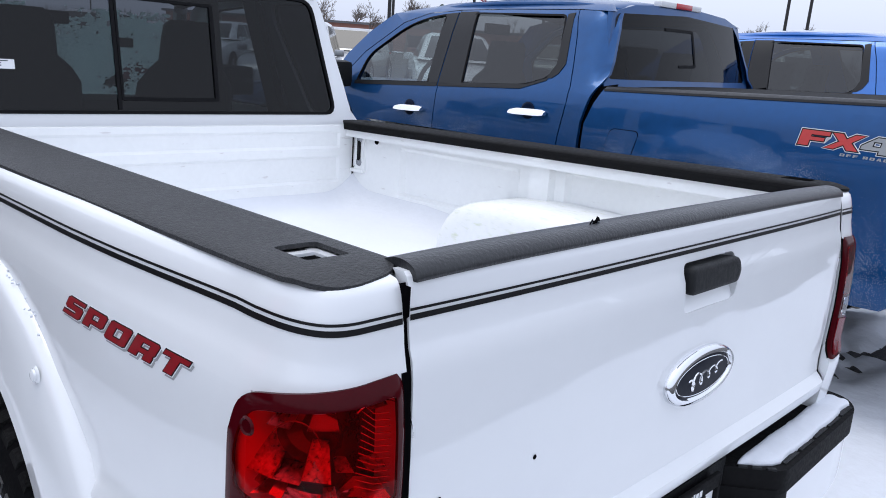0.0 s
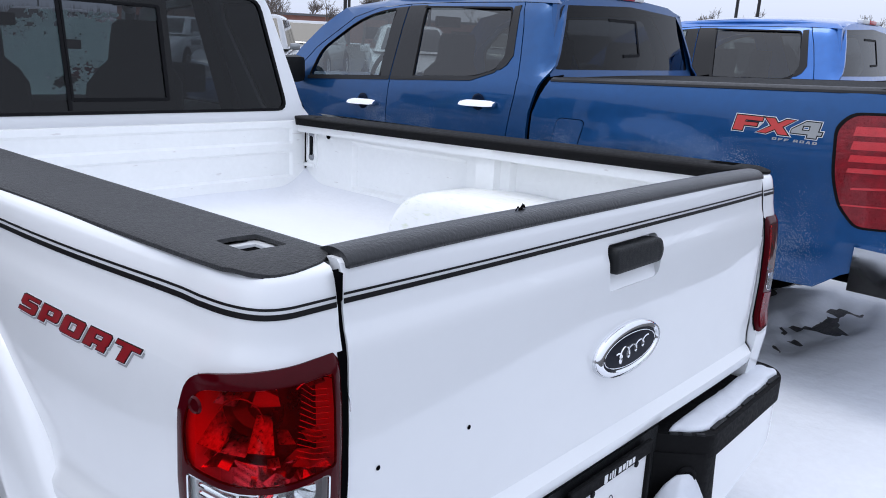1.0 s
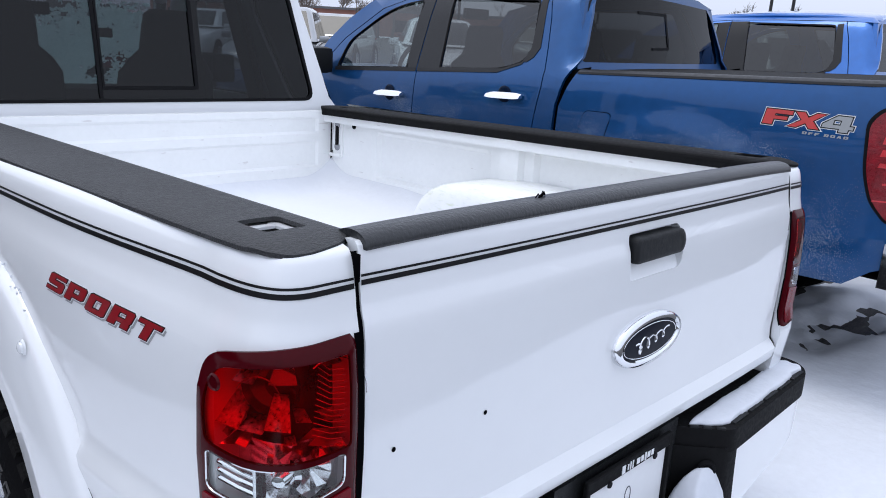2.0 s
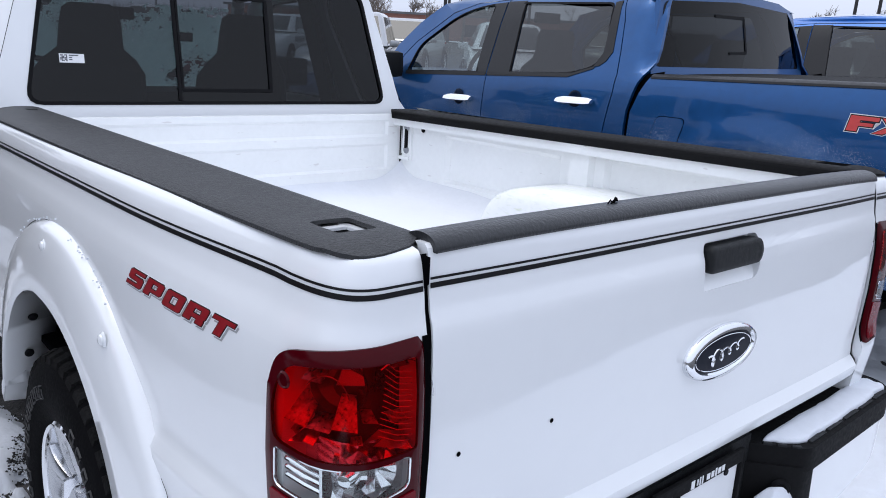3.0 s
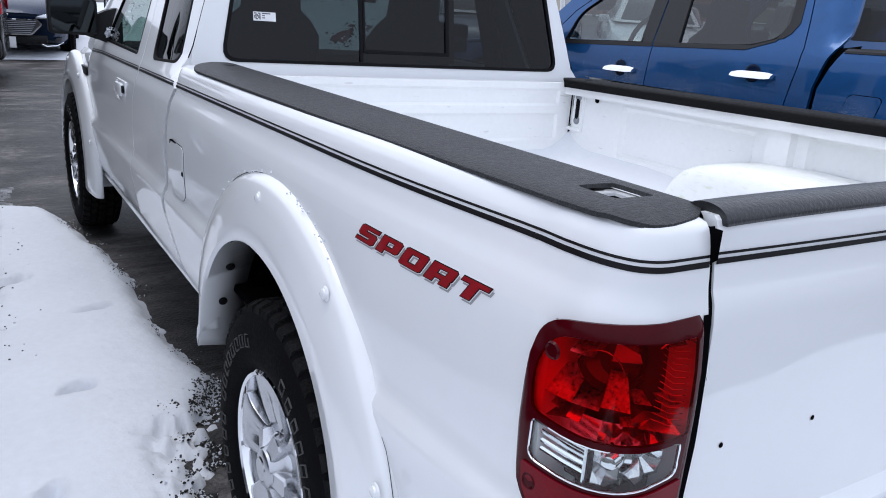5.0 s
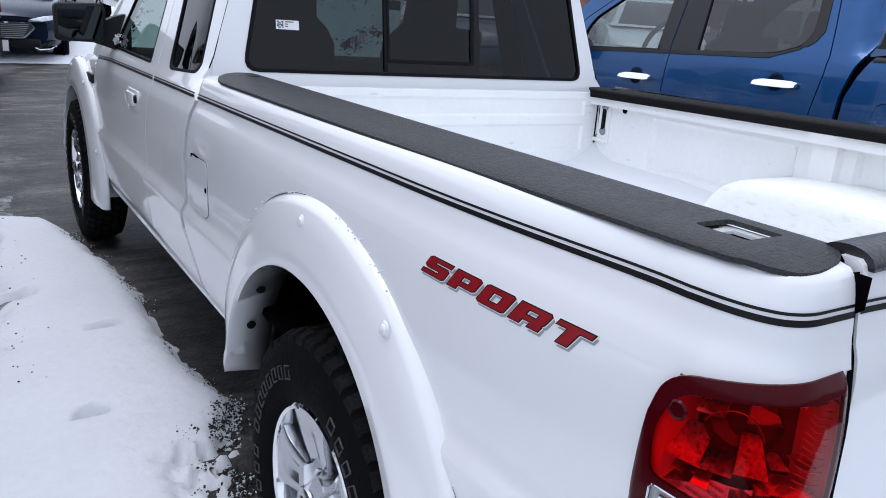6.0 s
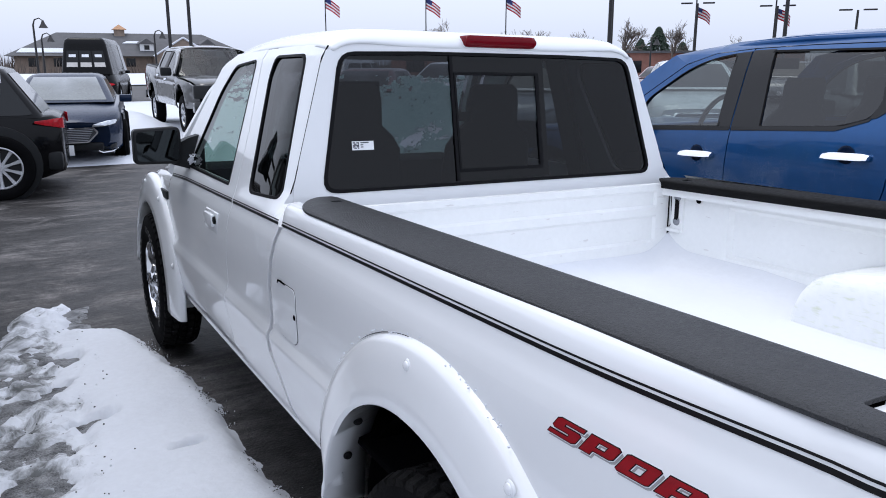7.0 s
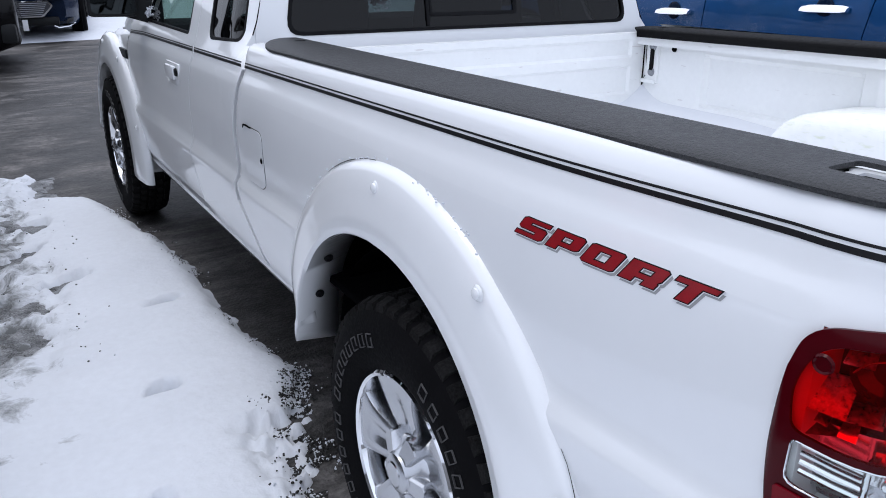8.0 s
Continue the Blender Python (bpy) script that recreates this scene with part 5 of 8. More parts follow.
bm = bmesh.new()
for x0, x1, z0, z1 in ((-0.202, -0.190, 1.195, 1.630), (-0.188, -0.180, 1.228, 1.574), (0.160, 0.174, 1.228, 1.574), (-0.18, 0.165, 1.564, 1.574), (-0.18, 0.165, 1.228, 1.240)):
    box(bm, rear_plane((x0 + x1) / 2, (z0 + z1) / 2, 0.0005), (x1 - x0, 0.006, z1 - z0), pose(0, 0, 0, -9, 0, 0).to_3x3())
part("sliding_pane_frame", bm, GASKET, cab_back, "black sliding pane frame")
part("slider_latch", bevelled(rear_plane(-0.155, 1.42, 0.022), (0.06, 0.02, 0.032), 0.004), GASKET, cab_back, "black slider latch")
st = part("price_sticker", panel([(-0.588, 1.318), (-0.511, 1.318), (-0.511, 1.347), (-0.588, 1.347)], [], lambda x, z, d: rear_plane(x, z, d + 0.0005), 0.0008), STICKER, cab_back, "small white paper sticker with dark print")
bm = bmesh.new()
for i in range(5):
    for j in range(5):
        if (i * 7 + j * 5 + i * j) % 3:
            box(bm, rear_plane(-0.585 + i * 0.0044 + 0.002, 1.3225 + j * 0.0044 + 0.002, 0.0002), (0.0038, 0.0005, 0.0038))
for k, w in enumerate((0.036, 0.012, 0.012)):
    box(bm, rear_plane(-0.558 + w * 0.4, 1.342 - k * 0.007, 0.0002), (w * 0.8, 0.0005, 0.0032))
part("print_bars", bm, INK, st, "dark print bars", smooth=False)

# dark joints where the cab's side meets its back
for s in (-1, 1):
    seam = [(s * (rear_half(z) - 0.0005), 2.0630 + 0.16 * (z - 1.185), z) for z in steps(1.19, 1.652, 12)]
    part("body_seam", tube(seam, [0.0019] * 12 + [0.0032], 6), GAP, cab_back, "thin dark body seam")

# roof, pillars, windscreen, bonnet
def roof(u, v):
    # u across from -1 to 1, v along from the rear edge to the windscreen
    y = 2.1235 + 1.1905 * v
    w = 0.668 - 0.012 * v - (0.045 * (1 - math.sqrt(1 - ((0.08 - v) / 0.08) ** 2)) if v < 0.08 else 0.0)
    e = abs(u)
    x = math.copysign(w * (1 - (1 - e) ** 1.0), u)
    z = 1.650 + 0.064 * (1 - e ** 12.0) + 0.012 * math.sin(v * math.pi) - 0.03 * v ** 6
    if v < 0.10:
        z -= 0.060 * (1 - math.sqrt(1 - ((0.10 - v) / 0.10) ** 2)) * (1 - 0.75 * e ** 6)
    return Vector((x, y, z))


bm = sheet(roof, [-1, -0.985, -0.96, -0.92, -0.86, -0.75, -0.6, -0.4, -0.2, 0, 0.2, 0.4, 0.6, 0.75, 0.86, 0.92, 0.96, 0.985, 1], [0, 0.0015, 0.005, 0.01, 0.016, 0.024, 0.034, 0.05, 0.06, 0.08, 0.1, 0.2, 0.4, 0.6, 0.8, 0.9, 0.95, 1.0])
part("roof", bm, WHITE, truck, angle=60, thick=0.004)
for s in (-1, 1):
    bm = tube([(s * 0.625, 3.27, 1.605), (s * 0.70, 3.46, 1.48), (s * 0.80, 3.70, 1.22), (s * 0.835, 3.80, 1.10)], [0.035, 0.035, 0.04, 0.045], 8)
    part("windscreen_pillar", bm, WHITE, truck)
    bm = bmesh.new()
    rings = [[Vector((s * (interp(z, [(1.1, 0.80), (1.64, 0.665)]) - dx), interp(z, [(1.1, 2.60), (1.64, 2.64)]) + dy, z)) for dx, dy in ((0, -0.06), (0, 0.05), (0.03, 0.05), (0.03, -0.06))] for z in steps(1.10, 1.66, 6)]
    loft(rings, bm=bm)
    part("centre_pillar", bm, INTERIOR, truck)
ws = sheet(lambda u, v: Vector((u * (0.63 + 0.17 * v), 3.31 + 0.50 * v + 0.06 * (1 - u * u) , 1.655 - 0.55 * v)), steps(-1, 1, 12), steps(0, 1, 6))
w = part("windscreen", ws, CLEAR, truck, "windscreen half covered with frost and snow")
w.visible_shadow = False
bm = sheet(lambda u, v: Vector((u * (0.62 + 0.17 * v), 3.325 + 0.50 * v + 0.06 * (1 - u * u), 1.650 - 0.55 * v + 0.006)), steps(-0.98, 0.98, 240), steps(0.14, 1.0, 110))
for fce in [fc for fc in bm.faces if 0.8 * noise.noise(fc.calc_center_median() * 5.0) + 0.6 * noise.noise(fc.calc_center_median() * 24.0) + 0.6 * noise.noise(fc.calc_center_median() * 70.0) + max(0, fc.calc_center_median().z - 1.50) * 6 > 0.36]:
    bm.faces.remove(fce)
part("frost", bm, FROST, w, "patchy frost and snow", thick=-0.003)
bm = sheet(lambda u, v: Vector((u * interp(v, [(0, 0.80), (0.5, 0.80), (0.8, 0.74), (1, 0.62)]), 3.80 + 1.05 * v, interp(v, [(0, 1.10), (0.35, 1.085), (0.6, 1.06), (0.85, 0.99), (1, 0.88)]) + 0.03 * (1 - u ** 4))), [-1, -0.95, -0.85, -0.6, -0.3, 0, 0.3, 0.6, 0.85, 0.95, 1], steps(0, 1, 16))
part("bonnet", bm, WHITE, truck, angle=50, thick=0.02)
part("front_end", bevelled((0, 4.78, 0.70), (1.36, 0.16, 0.34), 0.05), BLACKPL, truck)
part("front_bumper", bevelled((0, 4.84, 0.56), (1.62, 0.16, 0.18), 0.04), CHROME, truck, "chrome front bumper")
# third brake lamp
bm = bmesh.new()
rings = []
for k in range(13):
    u = math.sin(math.pi / 2 * (-1 + 2 * k / 12))
    e = math.sqrt(max(0, 1 - abs(u) ** 30))
    rings.append([Vector((0.012 + 0.150 * u, y, 1.681 + dz * (0.55 + 0.45 * e))) for y, dz in ((2.16, -0.021), (2.118, -0.021), (2.108, -0.012), (2.106, 0.008), (2.114, 0.020), (2.16, 0.021))])
loft(rings, bm=bm)
bl = part("brake_lamp", bm, REDSTRIP, truck, "long red third brake lamp", angle=50)

# interior: seats with head rests, dashboard, trim
for x in (-0.26, 0.45):
    seat = empty("seat")
    seat.parent = truck
    seat["label"] = "dark cloth seat with a tall head rest"
    rings = []
    for z, wx, dy in ((0.95, 0.24, 0.0), (1.1, 0.25, -0.01), (1.25, 0.235, -0.03), (1.31, 0.19, -0.05), (1.355, 0.135, -0.06), (1.46, 0.125, -0.075), (1.515, 0.112, -0.08), (1.535, 0.08, -0.08)):
        rings.append([Vector((x + wx * a, 2.92 + dy + b, z)) for a, b in ((-1, -0.02), (-0.85, -0.06), (0, -0.075), (0.85, -0.06), (1, -0.02), (0.85, 0.05), (0, 0.06), (-0.85, 0.05))])
    part("backrest", loft(rings), SEATCLOTH, seat, angle=60)
    part("cushion", bevelled((x, 3.16, 0.93), (0.48, 0.5, 0.16), 0.04), SEATCLOTH, seat)
part("dashboard", bevelled((0, 3.68, 1.02), (1.5, 0.34, 0.24), 0.06), INTERIOR, truck)
part("steering_wheel", tube([(-0.36 + 0.18 * math.cos(a), 3.42 - 0.05 * math.sin(a), 1.12 + 0.17 * math.sin(a)) for a in steps(0, 2 * math.pi, 24)], 0.014, 6), INTERIOR, truck)
bm = bmesh.new()
box(bm, (0, 2.92, 0.80), (1.56, 1.6, 0.04))
box(bm, (0, 2.11, 1.05), (1.40, 0.05, 0.26))
part("cab_lining", bm, INTERIOR, truck, "dark cab lining")
bm = sheet(lambda u, v: roof(u * 0.97, v) - Vector((0, 0, 0.035)), steps(-1, 1, 10), steps(0.03, 0.97, 6))
part("headliner", bm, INTERIOR, truck, thick=0.005)
part("inside_mirror", bevelled((0.02, 3.42, 1.52), (0.22, 0.02, 0.06), 0.01), INTERIOR, truck)


def door_mirror(s):
    m = empty("door_mirror")
    m.parent = truck
    m["label"] = "black folding door mirror"
    c = Vector((s * 0.99, 3.36, 1.262))
    rings = []
    for y, k in ((-0.025, 0.94), (-0.020, 1.0), (0.03, 1.0), (0.07, 0.9), (0.10, 0.6)):
        o = rounded([(-0.103, -0.083), (0.10, -0.080), (0.10, 0.072), (-0.10, 0.083)], [0.03, 0.02, 0.02, 0.03])
        rings.append([c + Vector((-s * u * k * -1, y, v * k)) for u, v in o])
    part("housing", loft(rings), BLACKPL, m, angle=50)
    o = rounded([(-0.09, -0.07), (0.088, -0.068), (0.088, 0.06), (-0.088, 0.07)], 0.02)
    # near-black metal colour stands in for dim surroundings reflected in the glass
    part("mirror_glass", panel(o, [], lambda u, v, d: c + Vector((s * u, -0.0265 + d, v)), 0.004), mat("mirror", (0.035, 0.040, 0.042), 0.03, metal=1.0, vary=0.0), m, "mirror glass, dark reflection put into its colour")
    part("arm", loft([[Vector((s * x, 3.40 + dy, z)) for dy, z in ((-0.03, zl), (0.05, zl), (0.05, zh), (-0.03, zh))] for x, zl, zh in ((0.78, 1.145, 1.31), (0.85, 1.15, 1.29), (0.93, 1.175, 1.25))]), BLACKPL, m)
    return m


door_mirror(-1)
door_mirror(1)

# ---- rear bumper with plate ----
bumper = empty("rear_bumper")
bumper.parent = truck
bumper["label"] = "black step bumper with snow lying on it"
TOP = 0.620
for s in (-1, 1):
    o = [(0.215, 0.035), (0.235, 0.0), (0.312, -0.094), (0.80, -0.080), (0.872, -0.030), (0.872, 0.09), (0.80, 0.11), (0.78, 0.04)]
    bm = panel(rounded(o, [0.005, 0.01, 0.03, 0.06, 0.05, 0.01, 0.01, 0.01]), [], lambda u, v, d: Vector((s * u, v, TOP - d)), 0.058)
    pad = part("step_pad", bm, CAPBLACK, bumper, "black plastic step pad", bevel=0.008)
    for k in range(5):
        x0, x1 = 0.345 + 0.094 * k, 0.425 + 0.094 * k
        edge_y = lambda x: -0.082 + 0.0285 * (x - 0.31)
        tread = panel([(x0, edge_y(x0)), (x1, edge_y(x1)), (x1, edge_y(x1) + 0.013), (x0, edge_y(x0) + 0.013)], [], lambda u, v, d: Vector((s * u, v, TOP + 0.0035 - d)), 0.005)
        part("tread_bar", tread, BLACKPL, pad, bevel=0.0015)
    for k in range(3):
        part("tread_bar", bevelled((s * (0.258 + 0.020 * k), -0.022 - 0.0235 * k, TOP + 0.001), (0.010, 0.020, 0.005), 0.0015, pose(0, 0, 0, 0, 0, s * 40).to_3x3()), BLACKPL, pad)
    bm = panel(rounded([(0.352, 0.36), (0.80, 0.44), (0.835, 0.566), (0.385, 0.566), (0.362, 0.535)], [0.01, 0.03, 0.01, 0.02, 0.03]), [], lambda u, v, d: Vector((s * u, -0.081 + d + 0.022 * max(0, u - 0.40) + 0.9 * max(0, u - 0.70) ** 2, v)), 0.05, (0.5, 0.6, 0.7, 0.74, 0.77, 0.8))
    part("bumper_face", bm, WHITE, bumper, "white painted bumper face")
    # smooth black cheek between the plate recess and the painted face
    wall = [(0.205, 0.022), (0.225, 0.005), (0.255, -0.032), (0.300, -0.082), (0.318, -0.089), (0.360, -0.087), (0.360, -0.06)]
    bm = loft([[Vector((s * (u + 0.012 * k), v, z)) for u, v in wall] for z, k in ((0.575, 0.0), (0.50, 0.5), (0.42, 1.2), (0.37, 1.6))])
    part("recess_cheek", bm, CAPBLACK, bumper, "smooth black plastic cheek", angle=60)
    part("grommet", lathe([(0.0, 0.003), (0.012, 0.003), (0.016, 0.007), (0.021, 0.006), (0.024, 0.0)], Matrix.Translation((s * 0.277, -0.0565, 0.520)) @ pose(0, 0, 0, 0, 0, 180 + s * 48 if s > 0 else 312), 18), GASKET, bumper, "round rubber grommet")
bm = panel([(-0.235, 0.36), (0.235, 0.36), (0.235, 0.640), (-0.235, 0.640)], [], lambda u, v, d: Vector((u, 0.006 + d, v)), 0.05)
part("plate_recess", bm, BLACKPL, bumper, "black plastic plate recess")
part("centre_step", bevelled((0, -0.035, 0.385), (0.60, 0.12, 0.05), 0.01), CAPBLACK, bumper)
plate = part("dealer_plate", bevelled((0.008, -0.006, 0.535), (0.305, 0.006, 0.153), 0.003), STICKER, bumper, "blank white dealer plate")
bm = bmesh.new()
box(bm, (0.008, -0.011, 0.620), (0.33, 0.012, 0.030))
box(bm, (0.008, -0.011, 0.452), (0.33, 0.012, 0.014))
box(bm, (-0.151, -0.011, 0.535), (0.014, 0.012, 0.17))
box(bm, (0.167, -0.011, 0.535), (0.014, 0.012, 0.17))
pf = part("plate_frame", bm, CAPBLACK, bumper, "black plate frame with white marks", bevel=0.003)
bm = bmesh.new()
for x, w, h in ((-0.030, 0.012, 0.018), (-0.013, 0.004, 0.013), (-0.004, 0.004, 0.018), (0.005, 0.004, 0.018), (0.026, 0.012, 0.013), (0.042, 0.010, 0.013), (0.055, 0.006, 0.018), (0.068, 0.011, 0.013), (0.083, 0.010, 0.013)):
    box(bm, (x, -0.0176, 0.618), (w, 0.001, h))
part("frame_marks", bm, STICKER, pf, "plain white bars", smooth=False)
part("plate_mark", tube([(0.012 + 0.011 * math.cos(a), -0.0092, 0.540 + 0.020 * math.sin(a)) for a in steps(0, 2 * math.pi, 24)], 0.0012, 5), INK, plate, "thin dark ring mark")
for x in (-0.08, 0.096):
    part("plate_bolt", lathe([(0, 0.004), (0.007, 0.003), (0.008, 0)], Matrix.Translation((x, -0.017, 0.604)) @ pose(0, 0, 0, 0, 0, -90), 12), GASKET, plate)

# ---- ground: asphalt car park with ploughed and trodden snow ----
bm = sheet(lambda x, y: Vector((x, y, 0.0)), [-1500, -60, -12, 12, 60, 1500], [-1500, -60, -12, 12, 60, 1500])
ground = tagged(part("ground", bm, ASPHALT, None, smooth=False), "wet dark asphalt car park with slush stains", "ground", kind="structure")


def wave(x, y, f, seed=0.0):
    return noise.noise(Vector((x * f, y * f, seed)))


FEET = [(-1.37, 3.18, 0.09, 0.05, 25), (-1.50, 3.62, 0.10, 0.055, 60), (-1.21, 2.05, 0.055, 0.03, 20), (-1.62, 2.75, 0.12, 0.07, 30), (-1.42, 4.02, 0.09, 0.06, 80), (-1.36, 1.45, 0.07, 0.03, 60), (-1.06, 2.72, 0.07, 0.02, 10)]


def dips(x, y):
    """How far trodden prints go down at a place, 0 to 1."""
    d = 0.0
    for fx, fy, rl, rw, a in FEET:
        c, s = math.cos(radians(a)), math.sin(radians(a))
        u, v = (x - fx) * c + (y - fy) * s, -(x - fx) * s + (y - fy) * c
        d = max(d, 1.25 + 0.5 * wave(x, y, 20, 90) - math.sqrt((u / rl) ** 2 + (v / rw) ** 2))
    return max(0.0, min(1.0, d * 1.6))


NEAR_EDGE = [(-6.0, -0.4), (-1.0, -0.3), (-0.6, 0.0), (0.2, -0.15), (0.45, -0.55), (0.62, -0.86), (0.9, -0.98), (1.3, -0.95), (1.6, -0.87), (1.8, -0.85), (1.95, -0.76), (2.15, -0.81), (2.4, -0.855), (2.8, -0.862), (3.2, -0.868), (3.6, -0.91), (3.95, -0.99), (4.2, -1.03), (4.35, -1.08), (4.5, -1.32), (4.6, -1.36)]
FAR_EDGE = [(-6.0, -2.6), (-2.0, -2.9), (0.0, -2.7), (1.4, -2.15), (2.2, -1.98), (2.8, -1.90), (3.8, -1.82), (4.8, -1.70), (5.1, -1.62), (5.25, -1.5)]


def snow_left(x, y):
    """Depth of the snow beside the pickup; below zero the asphalt shows."""
    right, left = interp(y, NEAR_EDGE) + 0.03 * wave(x, y, 5) + 0.015 * wave(x, y, 22), interp(y, FAR_EDGE) + 0.05 * wave(x, y, 4, 3) + 0.02 * wave(x, y, 17, 3)
    end = 5.12 + 0.07 * wave(x, y, 6, 8) + 0.02 * wave(x, y, 30, 1) - 0.62 * min(1, max(0, (x + 1.34) / 0.04))
    e = min(right - x, x - left, end - y, y + 1.7 + 0.3 * wave(x, y, 1.1, 4))
    h = 0.055 * min(1.0, max(-1.0, e / 0.10))
    if h > 0:
        h = 0.055 * (1 - (1 - h / 0.055) ** 2)
    h += 0.006 * wave(x, y, 2.4, 5) + 0.002 * wave(x, y, 14, 6)
    slush = min(1.0, max(0.0, (-1.36 - x + 0.12 * wave(x, y, 2.5, 9)) / 0.16)) * min(1, max(0, (y - 2.2) / 0.4)) * min(1.0, max(0.0, (x - left) / 0.10))
    h -= slush * (0.035 + 0.040 * wave(x, y, 5.5, 11) + 0.03 * wave(x, y, 18, 12)) * 1.15
    if 0.8 < y < 1.75 and x > -1.12:
        h -= 0.10 * max(0.0, 0.42 + wave(x, y, 24, 2) + 0.5 * wave(x, y, 60, 3)) * min(1, (x + 1.12) / 0.13)
    h -= 0.075 * dips(x, y)
    # pile at the far end
    h += 0.05 * max(0, 1 - abs(x + 1.50) / 0.18) * max(0, 1 - abs(y - 4.85) / 0.35)
    return h


def snow_sheet(name, fn, xs, ys, label, material, drop=-0.004):
    bm = bmesh.new()
    g = [[bm.verts.new((x, y, 0.004 + fn(x, y))) for y in ys] for x in xs]
    for a, b in zip(g, g[1:]):
        for i in range(len(ys) - 1):
            q = [a[i], b[i], b[i + 1], a[i + 1]]
            if max(v.co.z for v in q) > 0.004:
                bm.faces.new(q)
    for v in [v for v in bm.verts if not v.link_faces]:
        bm.verts.remove(v)
    for v in bm.verts:
        v.co.z = max(v.co.z, drop)
    return tagged(part(name, bm, material, None, angle=180), label, "snow", kind="stuff")


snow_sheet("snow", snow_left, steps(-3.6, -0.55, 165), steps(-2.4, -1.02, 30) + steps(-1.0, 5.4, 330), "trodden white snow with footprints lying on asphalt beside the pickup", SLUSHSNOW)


def slush_left(x, y):
    left = interp(y, FAR_EDGE) + 0.05 * wave(x, y, 4, 3)
    e = min((x - left - 0.01) / 0.05, (-1.25 - x) / 0.1, (5.05 - y) / 0.1, (y - 0.5) / 0.5)
    return min(0.010, 0.010 * e) + 0.010 * wave(x, y, 9, 21) + 0.006 * wave(x, y, 31, 22) - 0.004


snow_sheet("slush", slush_left, steps(-2.3, -1.2, 80), steps(0.5, 5.3, 300), "grey half-melted slush on asphalt", SLUSH)


def snow_back(x, y):
    """Snow behind both pickups and under the blue one's tail."""
    edge = interp(x, [(-1.0, -0.1), (0.0, -0.2), (0.9, 0.75), (1.6, 0.95), (2.2, 0.85), (3.0, 0.85), (6.0, 0.6), (14, 1.5)]) + 0.10 * wave(x, y, 2.2, 31) + 0.05 * wave(x, y, 8, 32)
    e = min(edge - y, (x + 0.9) / 0.5 + 1.0, y + 1.5 + 0.3 * wave(x, y, 0.8, 37), 7.2 - x + 0.4 * wave(x, y, 0.8, 38))
    h = 0.05 * min(1.0, max(-1.0, e / 0.25))
    h += 0.010 * wave(x, y, 2.2, 33) + 0.004 * wave(x, y, 12, 34)
    bare = max(0.0, 1 - ((x - 3.05) / 0.80) ** 2 - ((y - 0.50 + 0.08 * (x - 2.3)) / 0.22) ** 2)
    h -= bare * (0.066 + 0.07 * wave(x, y, 5, 35) + 0.04 * wave(x, y, 14, 36))
    return h


snow_sheet("snow", snow_back, steps(-1.2, 8.0, 205), steps(-4.2, 1.3, 130), "white snow covering asphalt behind the parked pickups", SNOW)


def snow_ahead(x, y):
    front = 12.9 + 0.12 * wave(x, y, 1.3, 51) + 0.06 * wave(x, y, 5, 52)
    e = min(y - front, 34 - y)
    h = 0.07 * min(1.0, max(-1.0, e / 0.3)) + 0.02 * wave(x, y, 1.5, 53)
    h += 0.35 * max(0.0, 1 - ((x - 1.05) / 0.9) ** 2 - ((y - 20.5) / 3.2) ** 2)
    return h


snow_sheet("snow", snow_ahead, steps(-14, 9, 110), steps(12.3, 34.5, 110), "ploughed snow bank along the next parking row", SNOW)
snow_sheet("snow", lambda x, y: 0.10 + 0.10 * wave(x, y, 0.2, 61), steps(-70, 150, 40), steps(62, 140, 20), "snow-covered verge in the distance", SNOW)
# snow lying in the bed, on the bumper and on the flares
bed_snow = bmesh.new()
sheet(lambda x, y: STANCE @ Vector((x, y, 0.812 + 0.010 * wave(x, y, 2.5, 71) + 0.07 * max(0.0, (abs(x) - 0.58) / 0.15) ** 2.2 * interp(y, [(1.1, 0.5), (1.5, 1.0)]) + 0.06 * max(0.0, (y - 1.82) / 0.135) ** 2)), steps(-0.765, 0.765, 60), steps(0.066, 1.985, 80), bed_snow)
tagged(part("snow_in_bed", bed_snow, SNOWCLEAN, None, angle=180), "thin smooth white snow lying in the truck bed", "snow", kind="stuff")


def lump(outline, z0, h, seed, name="snow_patch", label="white snow lying on the black step bumper", rag=0.016, profile=((1.0, 0.0), (0.99, 0.4), (0.955, 0.75), (0.89, 0.95), (0.7, 1.0), (0.4, 1.03), (0.1, 1.05))):
    """A soft slab of snow over a plan outline, in the pickup's frame."""
    cx, cy = sum(p[0] for p in outline) / len(outline), sum(p[1] for p in outline) / len(outline)
    pts = rounded(outline, 0.02, 5)
    rings = []
    for k, dz in profile:
        ring = []
        for x, y in pts:
            w = 1 + (rag * 6 * noise.noise(Vector((x * 30, y * 30, seed))) if k > 0.85 else 0)
            px, py = cx + (x - cx) * k * w, cy + (y - cy) * k * w
            ring.append(STANCE @ Vector((px, py, z0 + h * dz * (1 + 0.15 * noise.noise(Vector((px * 9, py * 9, seed)))))))
        rings.append(ring)
    bm = loft(rings)
    return tagged(part(name, bm, SNOW, None, angle=180), label, "snow")


